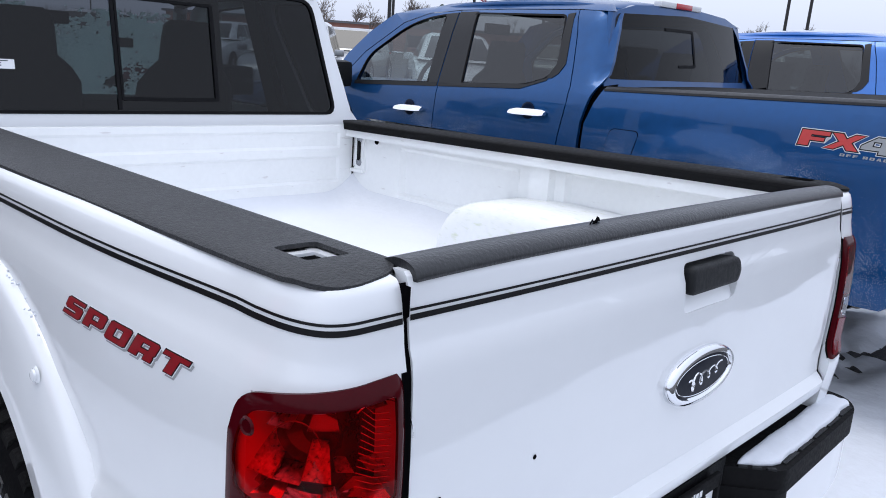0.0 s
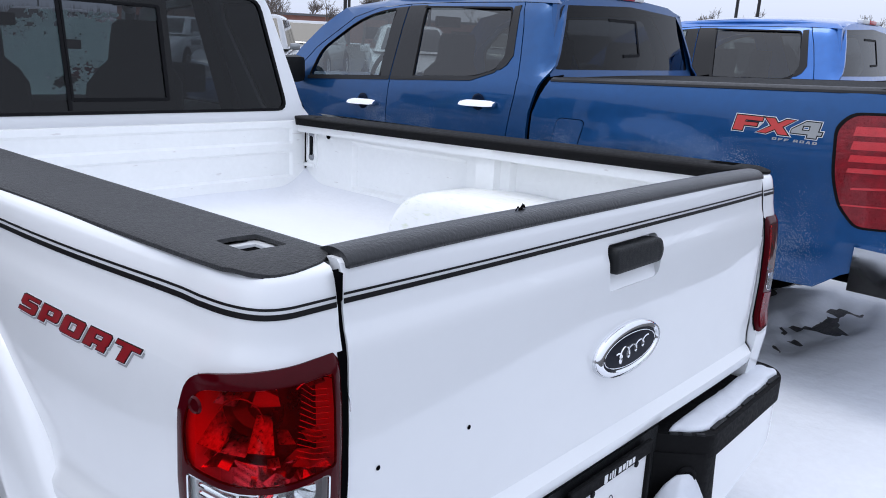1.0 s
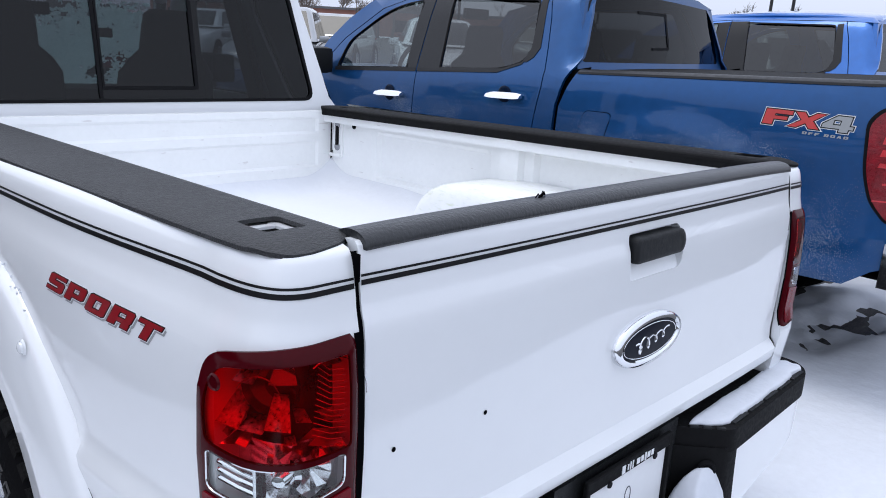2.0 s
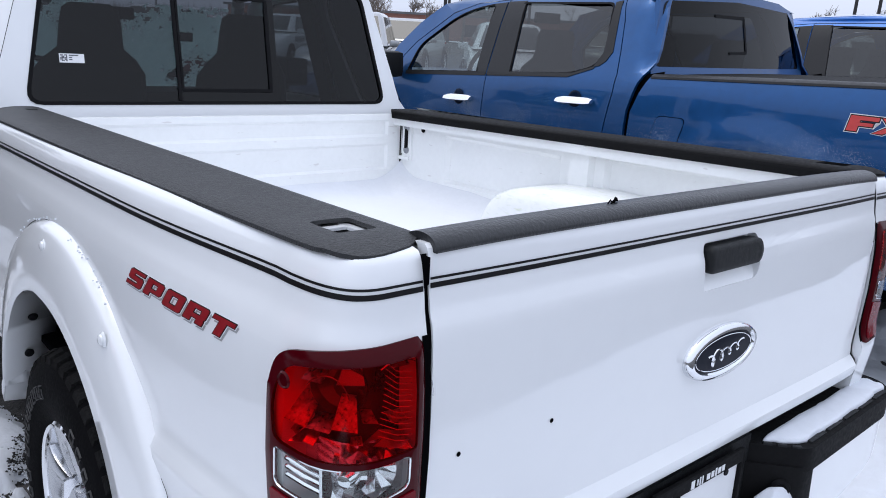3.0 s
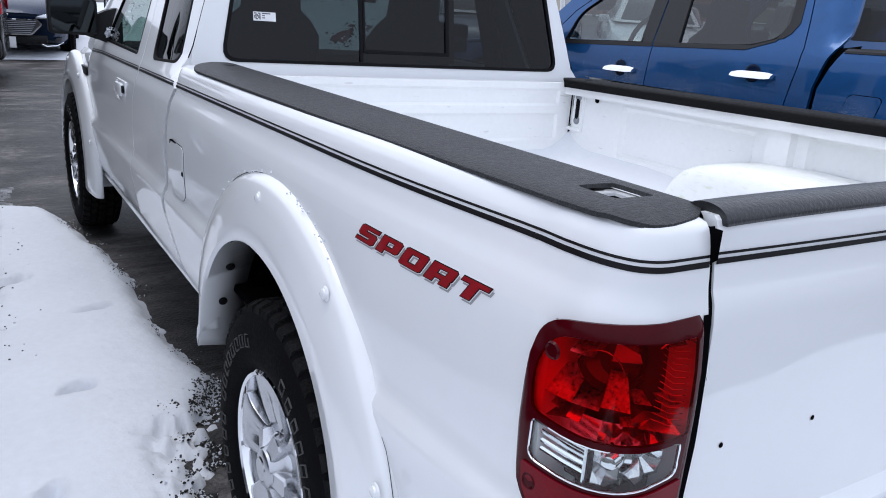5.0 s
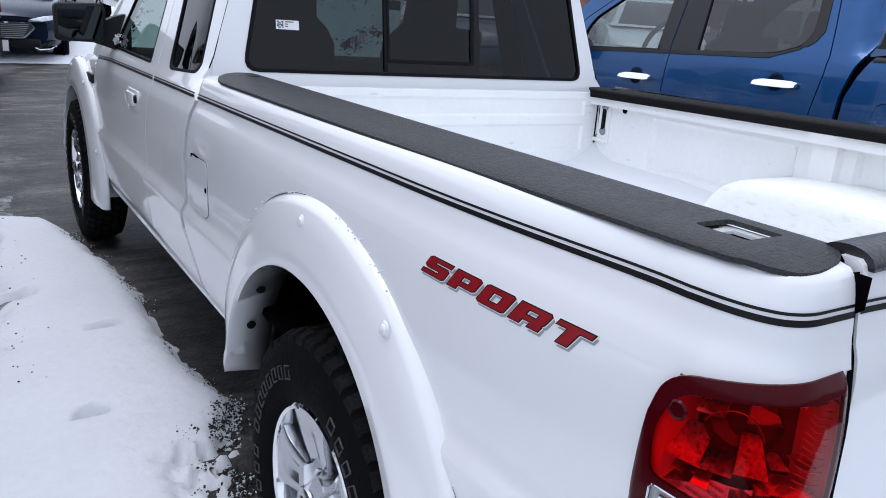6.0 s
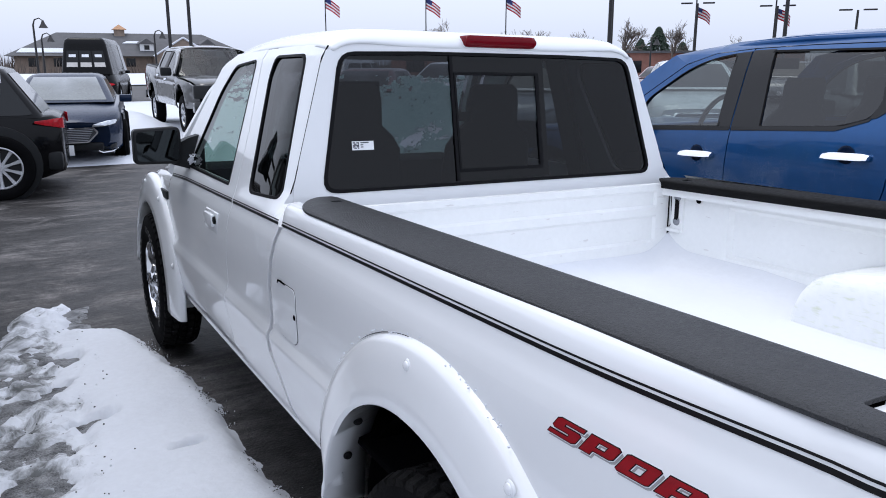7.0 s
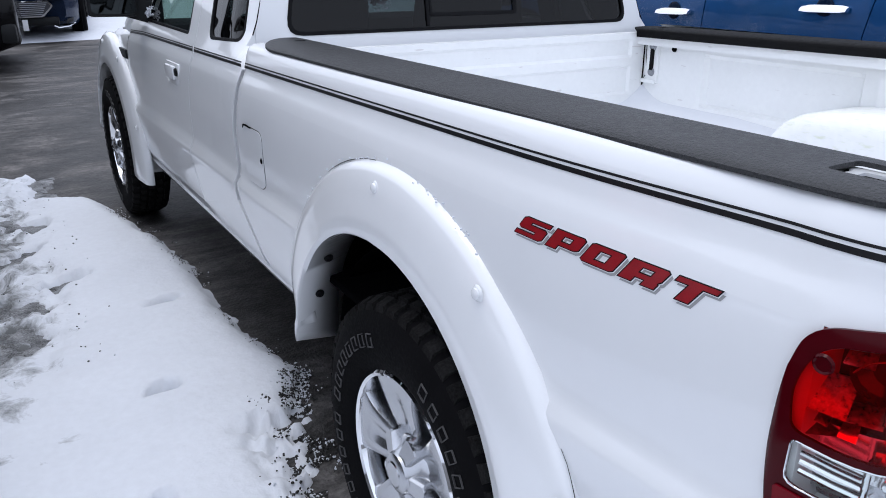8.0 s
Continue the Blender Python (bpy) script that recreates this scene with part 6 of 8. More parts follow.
for sd, seed in ((1, 3.0), (-1, 5.0)):
    lump([(sd * x, y) for x, y in ((0.256, -0.008), (0.286, -0.040), (0.318, -0.072), (0.40, -0.068), (0.50, -0.071), (0.58, -0.064), (0.66, -0.066), (0.74, -0.056), (0.805, -0.058), (0.838, -0.03), (0.82, 0.012), (0.70, 0.004), (0.55, -0.002), (0.45, 0.000), (0.35, -0.004))], 0.6195, 0.014, seed, rag=0.022)
HEAP = ((1.0, 0.0), (0.98, 0.22), (0.90, 0.42), (0.75, 0.62), (0.52, 0.84), (0.28, 0.98), (0.1, 1.02))
lump([(0.182, -0.004), (0.180, -0.088), (0.29, -0.092), (0.345, -0.088), (0.25, -0.012)], 0.408, 0.118, 7.0, profile=HEAP)
lump([(-0.22, -0.005), (-0.31, -0.08), (-0.17, -0.09), (-0.172, -0.005)], 0.411, 0.13, 9.0, profile=HEAP)
# snow crumbs on the rear flare's top edge and by the mirror
bm = bmesh.new()
rnd = random.Random(21)
for k in range(46):
    a = radians(rnd.uniform(58, 140))
    r = 0.615 + rnd.uniform(-0.004, 0.006)
    p = STANCE @ Vector((-0.899 + rnd.uniform(-0.006, 0.004), ARCH.x - r * math.cos(a) * 1.01, ARCH.y + r * math.sin(a)))
    box(bm, p, [rnd.uniform(0.0012, 0.0038) for _ in range(3)], pose(0, 0, 0, rnd.uniform(0, 90), rnd.uniform(0, 90), 0).to_3x3())
tagged(part("snow_crumbs", bm, SNOW, None, smooth=False), "snow crumbs caught along the fender flare edge", "snow", kind="stuff")
bm = bmesh.new()
for k in range(60):
    p = STANCE @ (cab_side(3.35 + rnd.gauss(0, 0.022), 1.178 + abs(rnd.gauss(0, 0.022))) + Vector((-0.012 + rnd.uniform(-0.01, 0.012), 0, 0)))
    box(bm, p, [rnd.uniform(0.003, 0.008) for _ in range(3)], pose(0, 0, 0, rnd.uniform(0, 90), rnd.uniform(0, 90), 0).to_3x3())
tagged(part("snow_crumbs", bm, SNOW, None), "snow clump in the corner behind the door mirror", "snow", kind="stuff")
# a twig on the gate cap and debris
bm = bmesh.new()
for dx, dz, r in ((0.0, 0.0, 0.0016), (0.012, 0.006, 0.0014), (-0.014, 0.003, 0.0012), (0.006, 0.009, 0.001)):
    tube([STANCE @ Vector((-0.30 - 0.007 + dx * 0.6, 0.045, 1.195)), STANCE @ Vector((-0.297 + dx * 0.6, 0.048, 1.1985 + dz * 0.6)), STANCE @ Vector((-0.290 + dx * 0.6, 0.051, 1.1965))], r, 5, bm)
tagged(part("twig", bm, GAP, None), "tiny dark twig lying on the gate cap", "twig")

# dark grit and slush crumbs along the snow's edges, and loose snow crumbs on the asphalt
grit, loose = bmesh.new(), bmesh.new()
rnd = random.Random(33)
for k in range(9000):
    y = rnd.uniform(0.75, 1.95) if rnd.random() < 0.6 else rnd.uniform(1.9, 4.3)
    edge_x = interp(y, NEAR_EDGE)
    near = y < 1.95
    x = edge_x + rnd.gauss(-0.03 if near else 0.0, 0.045 if near else 0.025)
    if x > -0.70 or wave(x, y, 7, 44) + 0.6 * wave(x, y, 22, 45) < (-0.05 if near else 0.12):
        continue
    h = max(0.0, snow_left(x, y))
    sz = rnd.uniform(0.0015, 0.006) * (1.2 if near else 0.8)
    dark = rnd.random() < 0.68
    box(grit if dark else loose, (x, y, 0.004 + h + sz * 0.15), (sz * rnd.uniform(0.7, 1.6), sz * rnd.uniform(0.7, 1.6), sz * 0.8), pose(0, 0, 0, rnd.uniform(-30, 30), rnd.uniform(-30, 30), rnd.uniform(0, 180)).to_3x3(), 0.6)
for k in range(260):
    x, y = rnd.uniform(-2.15, -1.25), rnd.uniform(2.3, 5.0)
    sz = rnd.uniform(0.0015, 0.006)
    box(grit if rnd.random() < 0.7 else loose, (x, y, 0.006 + max(0.0, snow_left(x, y)) + sz * 0.1), (sz * 1.4, sz, sz * 0.7), pose(0, 0, 0, 0, 0, rnd.uniform(0, 180)).to_3x3(), 0.6)
tagged(part("grit", grit, mat("dark_wet_grit", (0.020, 0.019, 0.018), 0.6, vary=0.5, scale=30), None, smooth=False), "dark wet grit along the snow edge", "grit", kind="stuff")
tagged(part("snow_crumbs", loose, SNOW, None, smooth=False), "loose snow crumbs on wet asphalt", "snow", kind="stuff")

# ---- blue crew-cab pickups parked alongside ----
CREW = [(0.50, 0.06), (0.56, 0.02), (0.66, 0.0), (0.80, 0.006), (0.92, 0.004), (1.02, 0.0), (1.10, 0.004), (1.18, 0.012), (1.24, 0.026), (1.30, 0.055), (1.60, 0.20), (1.65, 0.235), (1.68, 0.275), (1.705, 0.34)]
CCUTS = [0.56, 0.66, 0.80, 0.92, 1.02, 1.10, 1.15, 1.18, 1.21, 1.24, 1.28, 1.40, 1.52, 1.60]
WIDTH = 1.86


def arc(cx, cz, r, a0, a1, n=14):
    return [(cx + r * math.cos(radians(a0 + (a1 - a0) * k / n)), cz + r * math.sin(radians(a0 + (a1 - a0) * k / n))) for k in range(n + 1)]


def simple_wheel(parent, c, side, R=0.38, rim_r=0.23, material=ALLOY, spokes=6):
    """A car wheel with tyre, rim and spokes; side is the way the face looks along x."""
    m = Matrix.Translation(c) @ pose(0, 0, 0, 0, 0, 0 if side > 0 else 180)
    w = empty("wheel")
    w.parent = parent
    part("tyre", lathe([(rim_r, 0.09), (rim_r + 0.02, 0.105), (R - 0.05, 0.115), (R - 0.012, 0.10), (R, 0.07), (R, -0.07), (R - 0.05, -0.11), (rim_r, -0.09)], m, 40), RUBBER, w, "black tyre")
    rim = part("rim", lathe([(rim_r, 0.088), (rim_r - 0.012, 0.095), (rim_r - 0.022, 0.08), (rim_r - 0.03, 0.0)], m, 40), material, w, "alloy rim")
    part("brake_disc", lathe([(0, 0.0), (rim_r - 0.03, -0.005)], m, 24), GAP, w)
    for k in range(spokes):
        t = m @ Matrix.Rotation(2 * math.pi * k / spokes, 4, "X")
        hw = 0.026 if spokes < 8 else 0.021
        part("spoke", loft([[t @ Vector((h, a * b, r)) for h, b in ((hh - 0.02, 1), (hh, 0.7), (hh, -0.7), (hh - 0.02, -1))] for r, a, hh in ((0.03, hw, 0.075), (0.12, hw * 0.8, 0.072), (rim_r - 0.015, hw * 1.1, 0.085))]), material, rim)
    part("hub_cap", lathe([(0, 0.085), (0.03, 0.083), (0.038, 0.07), (0.05, 0.05)], m, 16), material, rim)
    return w


def crew_pickup(m, dz, paint, label, badge, bright=CHROME, tow=False):
    """A modern crew-cab pickup that points along +y before it is moved by m."""
    root = tagged(empty("pickup_truck", m), label, "pickup truck")
    H = WIDTH / 2
    rake = lambda y: -0.030 * (y - 1.6)

    def flank_(y, z, d, side=-1):
        zz = z - rake(y)
        for cy in (0.98, 4.28):
            r_ = math.hypot(y - cy, (z - 0.50) * 1.05)
            if z > 0.55 and 0.40 < r_ < 0.68:
                d = d - 0.020 * math.sin(math.pi * (min(r_, 0.56) - 0.40) / 0.32) * (1.0 if r_ < 0.56 else 1 - (r_ - 0.56) / 0.12)
        end = 0.10 * max(0.0, (0.30 - y) / 0.40) ** 2 + 0.16 * max(0.0, (y - 4.6) / 0.75) ** 2
        return Vector((side * (H - interp(zz, CREW) - d - end), y, z))

    # sill line of the cab and top of the bed
    sill = lambda y: 1.150 + 0.063 * (3.4 - y)
    rail = lambda y: 1.270 + 0.043 * (1.585 - y)
    for side in (-1, 1):
        f = lambda y, z, d: flank_(y, z, d, side)
        low = 0.53
        bed = [(1.625, 0.60), (1.64, 0.9), (1.635, 1.10), (1.60, 1.20), (1.565, rail(1.565))] + [(y, rail(y)) for y in (1.2, 0.8, 0.4, 0.0, -0.10)] + [(-0.12, 1.20), (-0.11, 0.9), (-0.07, 0.70), (0.10, 0.62), (0.20, 0.54), (0.50, low)] + arc(0.98, 0.50, 0.47, 183, 0)[1:] + [(1.5, low), (1.60, low)]
        bp = part("bed_side", panel(bed, [], f, 0.02, steps(-0.05, 1.58, 28), CCUTS + [0.72, 0.76, 0.84, 0.88, 0.96, 0.99, 1.05, 1.08, 1.13]), paint, root, angle=30)
        # full-height doors with their window openings, and the corner of the cab behind them
        seam = [(2.701, low), (2.705, 0.97), (2.698, 1.20), (2.735, 1.43), (2.766, 1.628)]
        tail = [(1.895, low), (1.836, 0.80), (1.790, 0.98), (1.762, 1.18), (1.766, 1.264), (1.800, 1.38), (1.850, 1.53), (1.905, 1.648)]
        fwin = rounded([(2.785, sill(2.785) + 0.016), (3.455, sill(3.455) + 0.016), (3.425, 1.335), (3.18, 1.515), (3.02, 1.578), (2.860, 1.604)], [0.01, 0.02, 0.06, 0.1, 0.1, 0.02])
        rwin = rounded([(2.525, sill(2.525) + 0.016), (2.06, sill(2.06) + 0.018), (1.925, 1.300), (1.893, 1.37), (1.965, 1.620), (2.628, 1.616)], [0.015, 0.08, 0.06, 0.05, 0.03, 0.02])
        fdoor = [(y + 0.003, z) for y, z in seam] + [(3.02, 1.604), (3.21, 1.54), (3.475, 1.345), (3.56, 1.24), (3.64, 1.11), (3.66, 0.95), (3.66, low)]
        rdoor = [(y - 0.003, z) for y, z in seam] + [(2.40, 1.642)] + [(y + 0.003, z) for y, z in tail[::-1]]
        corner = [(1.652, 0.60), (1.668, 0.9), (1.662, 1.10), (1.635, 1.22), (1.612, 1.296), (1.622, 1.40), (1.660, 1.56), (1.690, 1.645)] + [(y - 0.003, z) for y, z in tail[::-1]] + [(1.66, low)]

        def bent(y, z, d):
            """The cab's rear corner, turning in towards the back window."""
            k = min(1.0, max(0.0, (1.612 + 0.235 * max(0.0, z - 1.30) + 0.13 - y) / 0.13)) * min(1.0, max(0.0, (z - 1.22) / 0.10))
            return f(y, z, d + 0.085 * (1 - math.sqrt(max(0.0, 1 - k * k * 0.98))))
        nose = [(3.667, low), (3.667, 0.95), (3.63, 1.105), (3.50, sill(3.45)), (4.2, 1.08), (4.9, 1.02), (5.25, 0.92), (5.30, 0.60), (5.2, low), (4.78, low)] + arc(4.28, 0.50, 0.47, 4, 180)[1:] + [(3.7, low)]
        fd = part("door", panel(fdoor, [fwin], f, 0.03, [3.0, 3.3], CCUTS), paint, root, angle=30)
        rd = part("rear_door", panel(rdoor, [rwin], f, 0.03, [2.0, 2.3], CCUTS), paint, root, angle=30)
        part("cab_corner", panel(corner, [], bent, 0.02, steps(1.60, 1.86, 13), CCUTS + [1.34, 1.46, 1.56, 1.62]), paint, root, angle=40)
        part("front_fender", panel(nose, [], f, 0.03, [4.0, 4.3, 4.6, 4.9, 5.1], CCUTS), paint, root, angle=30)
        part("shut_line", panel([(1.55, 0.56), (3.75, 0.56), (3.75, 1.10), (3.4, 1.13), (1.9, 1.22), (1.52, 1.30)], [], lambda y, z, d: f(y, z, d + 0.035), 0.004, [2.0, 2.5, 3.0], CCUTS), GAP, root)
        part("shut_line", panel([(2.680, 1.10), (2.725, 1.10), (2.760, 1.43), (2.785, 1.62), (2.745, 1.62), (2.715, 1.43)], [], lambda y, z, d: f(y, z, d + 0.010), 0.003, [], CCUTS), GAP, root)
        part("shut_line", panel([(1.755, 1.20), (1.800, 1.20), (1.880, 1.50), (1.925, 1.64), (1.890, 1.655), (1.82, 1.50)], [], lambda y, z, d: f(y, z, d + 0.012), 0.003, [], CCUTS), GAP, root)
        # roof rail over the doors, with black pillar trim, seals, panes and dark inner trim
        rail_out = [(1.690, 1.646), (1.905, 1.653), (2.40, 1.647), (2.766, 1.633), (3.02, 1.609), (3.215, 1.545), (3.48, 1.350), (3.565, 1.245), (3.66, 1.13), (3.74, 1.15), (3.655, 1.325), (3.52, 1.47), (3.345, 1.60), (2.95, 1.672), (2.5, 1.698), (2.0, 1.705), (1.75, 1.684)]
        cf = part("roof_rail", panel(rail_out, [], f, 0.03, [1.75, 1.9, 2.2, 2.5, 2.8, 3.0, 3.2, 3.4], [1.25, 1.4, 1.5, 1.6, 1.64, 1.66, 1.68]), paint, root, angle=50)
        trims = ((fd, "black pillar trim", [(2.705, sill(2.705) + 0.004), (2.795, sill(2.795) + 0.004), (2.868, 1.606), (2.769, 1.616)]),
                 (rd, "black pillar trim", [(2.6955, sill(2.69) + 0.004), (2.515, sill(2.515) + 0.004), (2.618, 1.626), (2.7605, 1.620)]),
                 (rd, "black quarter trim", [(1.958, 1.626), (1.918, 1.634), (1.846, 1.375), (1.868, 1.325), (1.900, 1.300), (1.932, 1.296), (1.902, 1.37)]),
                 (fd, "black sill trim", [(3.47, sill(3.47) - 0.004), (2.71, sill(2.71) - 0.004), (2.71, sill(2.71) + 0.018), (3.47, sill(3.47) + 0.018)]),
                 (rd, "black sill trim", [(2.692, sill(2.692) - 0.004), (2.08, sill(2.08) - 0.002), (1.93, 1.284), (1.92, 1.300), (2.05, sill(2.05) + 0.020), (2.692, sill(2.692) + 0.018)]))
        for own, note, o in trims:
            part("trim_strip", panel(o, [], lambda y, z, d: f(y, z, d - 0.004), 0.014, [2.0, 2.3, 2.6, 2.9, 3.2], [1.25, 1.3, 1.4, 1.5, 1.6]), TRIMBLACK, own, note)
        grown = lambda o, k: [(sum(p[0] for p in o) / len(o) + (y - sum(p[0] for p in o) / len(o)) * k, sum(p[1] for p in o) / len(o) + (z - sum(p[1] for p in o) / len(o)) * (1 + (k - 1) * 1.7)) for y, z in o]
        for own, o in ((fd, fwin), (rd, rwin)):
            part("window_seal", panel(grown(o, 1.012), [grown(o, 0.985)], lambda y, z, d: f(y, z, d - 0.003), 0.012, [], [1.3, 1.4, 1.5, 1.6]), GASKET, own, "black window seal")
            p = part("window_pane", panel(o, [], lambda y, z, d: f(y, z, d + 0.008), 0.0, [2.0, 2.8], [1.3, 1.4, 1.5]), CREWGLASS if o is fwin else REARTINT, own, "tinted side window")
            p.visible_shadow = False
        part("door_card", panel([(1.70, 0.75), (3.62, 0.75), (3.62, 1.09), (3.4, sill(3.4) - 0.01), (1.95, 1.235), (1.70, 1.26)], [], lambda y, z, d: f(y, z, d + 0.045), 0.01, [2.3, 2.9], CCUTS), INTERIOR, root, "dark inner door card")
        # chrome pull handles over discs whose dark blue imitates a shaded cup
        for own, y in ((fd, 2.90), (rd, 1.985)):
            z = 1.043 if own is fd else 1.117
            part("handle_cup", lathe([(0.0, 0.002), (0.035, 0.003), (0.046, 0.0015), (0.048, 0.0)], Matrix.Translation(f(y + 0.01, z + 0.005, -0.001)) @ pose(0, 0, 0, 0, 0, 180 if side < 0 else 0), 20), CUPSHADE, own, "handle cup with its shade coloured in dark blue")
            rings = []
            for k in range(9):
                u = -1 + k / 4
                e = 1 - 0.35 * u ** 6
                rings.append([f(y + 0.118 * u, z - 0.02 * u * 0.25 + a * 0.019 * e, b) for a, b in ((-1, -0.022), (-0.7, -0.040), (0.3, -0.034), (1, -0.018), (0.6, -0.010), (-0.6, -0.010))])
            part("door_handle", loft(rings), CHROME, own, "chrome pull handle", angle=50)
        # mirror
        mp = f(3.52, 1.20, -0.14)
        if tow:
            c = Vector((side * 1.227, 3.60, 1.353))
            shell = [(-0.128, -0.13), (0.10, -0.156), (0.128, -0.13), (0.128, 0.06), (0.075, 0.156), (-0.10, 0.156), (-0.128, 0.13)]
            at = lambda u, v, d: c + Vector((side * u, d, v))
            rings = [[at(u * k, v * k, y) for u, v in rounded(shell, 0.02, 3)] for y, k in ((-0.03, 0.97), (-0.022, 1.0), (0.04, 1.0), (0.085, 0.86), (0.10, 0.6))]
            mir = part("door_mirror", loft(rings), BLACKPL, root, "tall black towing mirror with two glasses", angle=50)
            for g in ([(-0.11, -0.035), (0.108, -0.035), (0.108, 0.05), (0.064, 0.138), (-0.11, 0.138)], [(-0.11, -0.125), (0.09, -0.138), (0.108, -0.12), (0.108, -0.052), (-0.11, -0.052)]):
                part("mirror_glass", panel(rounded(g, 0.015, 3), [], lambda u, v, d: at(u, v, -0.034 + d), 0.003), TOWGLASS, mir, "dark mirror glass, dark reflection put into its colour")
            part("marker_lamp", bevelled(c + Vector((side * 0.13, 0.02, -0.04)), (0.012, 0.05, 0.06), 0.005), STICKER, mir, "pale marker lamp")
            for z in (1.28, 1.40):
                part("mirror_arm", tube([f(3.50, z, 0.01), c + Vector((-side * 0.10, 0.05, z - 1.353))], 0.016, 8), BLACKPL, mir)
        else:
            part("door_mirror", bevelled(mp, (0.22, 0.11, 0.17), 0.04), BLACKPL, root, "black door mirror", angle=50)
        # fuel door and bed rail trim
        if side < 0:
            fo = rounded([(1.508, 0.965), (1.478, 1.098), (1.318, 1.101), (1.345, 0.965)], [0.02, 0.03, 0.03, 0.02], 5)
            part("filler_gap", panel(fo, [], lambda y, z, d: f(y, z, d - 0.001), 0.0006, [], [1.02, 1.08]), GAP, bp)
            fo2 = [(1.412 + (y - 1.412) * 0.965, 1.032 + (z - 1.032) * 0.955) for y, z in fo]
            part("filler_door", panel(fo2, [], lambda y, z, d: f(y, z, d - 0.0025), 0.001, [], [1.02, 1.08]), paint, bp)
        bm = bmesh.new()
        rings = [[f(y, rail(y) + h, d) for h, d in ((-0.006, -0.004), (0.004, -0.005), (0.014, 0.01), (0.016, 0.09), (-0.02, 0.09))] for y in steps(1.56, -0.10, 10)]
        loft(rings, bm=bm)
        part("rail_trim", bm, TRIMBLACK, root, "black bed rail trim")
        # lamp wraps the corner
        lo = rounded([(0.195, 1.19), (0.150, 1.245), (-0.13, 1.26), (-0.13, 0.83), (0.075, 0.825), (0.14, 0.90), (0.175, 1.0)], [0.03, 0.03, 0, 0, 0.03, 0.03, 0.05])
        lp = empty("tail_lamp")
        lp.parent = root
        lp["label"] = "red tail lamp with frozen droplets"
        part("lamp_surround", panel([(-0.03 + (y + 0.03) * 1.07, 1.04 + (z - 1.04) * 1.05) for y, z in lo], [], lambda y, z, d: f(y, z, d - 0.004), 0.006, steps(-0.1, 0.15, 6), CCUTS), GASKET, lp)
        part("lens", panel(lo, [], lambda y, z, d: f(y, z, d - 0.012), 0.010, steps(-0.1, 0.15, 6), CCUTS), REDWET, lp, "frosted red lens", angle=60)
        for z0, z1 in ((1.170, 1.205), (1.118, 1.150), (1.072, 1.098), (1.030, 1.048), (0.90, 0.906)):
            part("light_band", panel([(0.14, z0), (-0.10, z0 + 0.01), (-0.10, z1 + 0.01), (0.135, z1)], [], lambda y, z, d: f(y, z, d - 0.0135), 0.002, steps(-0.05, 0.1, 3)), REDBAND, lp, "bright red light band")
        part("light_band", panel([(0.115, 0.965), (-0.10, 0.985), (-0.10, 0.995), (0.115, 0.973)], [], lambda y, z, d: f(y, z, d - 0.0135), 0.002, steps(-0.05, 0.1, 3)), REDBAND, lp)
        for y in (0.98, 4.28):
            simple_wheel(root, Vector((side * (H - 0.13), y, 0.38 - dz)), side)
    # tailgate and bumper
    bm = sheet(lambda x, z: Vector((x, -0.135 + 0.03 * (x / H) ** 2 - 0.02 * math.sin((z - 0.7) * 5), z)), steps(-H + 0.14, H - 0.14, 10), steps(0.68, 1.30, 10))
    part("tailgate", bm, paint, root, thick=0.05)
    bm = bmesh.new()
    rings = []
    for k in range(17):
        u = -1 + k / 8
        y0 = -0.24 + 0.10 * abs(u) ** 5
        rings.append([Vector((u * (H - 0.005), y0 + yy, z)) for yy, z in ((0.02, 0.575), (0.0, 0.62), (0.005, 0.70), (0.03, 0.745), (0.20, 0.75), (0.2, 0.72), (0.2, 0.60), (0.2, 0.575))])
    loft(rings, bm=bm)
    bu = part("rear_bumper", bm, CHROME, root, "chrome step bumper", angle=50)
    part("step_pad", bevelled((0, -0.15, 0.752), (WIDTH - 0.3, 0.12, 0.014), 0.004), BLACKPL, bu)
    # tonneau cover
    bm = sheet(lambda u, v: Vector((u * (H - 0.09), v, rail(v) + 0.012 + 0.010 * (1 - u * u))), steps(-1, 1, 10), steps(-0.10, 1.50, 8))
    part("tonneau_cover", bm, CAPBLACK, root, "folded black soft bed cover", thick=0.02)
    # roof, rear window, windscreen, bonnet
    bm = sheet(lambda u, v: Vector((u * (H - interp(v, [(0, 0.30), (1, 0.30)])), 1.70 + 1.30 * v, interp(v, [(0, 1.660), (0.08, 1.680), (0.25, 1.692), (0.6, 1.688), (0.85, 1.668), (1.0, 1.64)]) + 0.045 * (1 - abs(u) ** 3.2))), [-1, -0.97, -0.9, -0.75, -0.5, -0.25, 0, 0.25, 0.5, 0.75, 0.9, 0.97, 1], steps(0, 1, 14))
    part("roof", bm, paint, root, angle=60, thick=0.03)
    bm = sheet(lambda u, v: Vector((u * (H - 0.33), 1.74 + 1.24 * v, 1.648 - 0.03 * v + 0.03 * (1 - abs(u) ** 3))), steps(-1, 1, 8), steps(0, 1, 6))
    part("headliner", bm, INTERIOR, root, thick=0.005)
    back = lambda x, z, d: Vector((x, 1.595 + 0.075 * (z - 1.30) / 0.34 + d + 0.05 * (x / H) ** 2, z))
    ol = [(-0.80, 1.16), (0.80, 1.16), (0.80, 1.30), (0.69, 1.645), (0.5, 1.69), (0.0, 1.715), (-0.5, 1.69), (-0.69, 1.645), (-0.80, 1.30)]
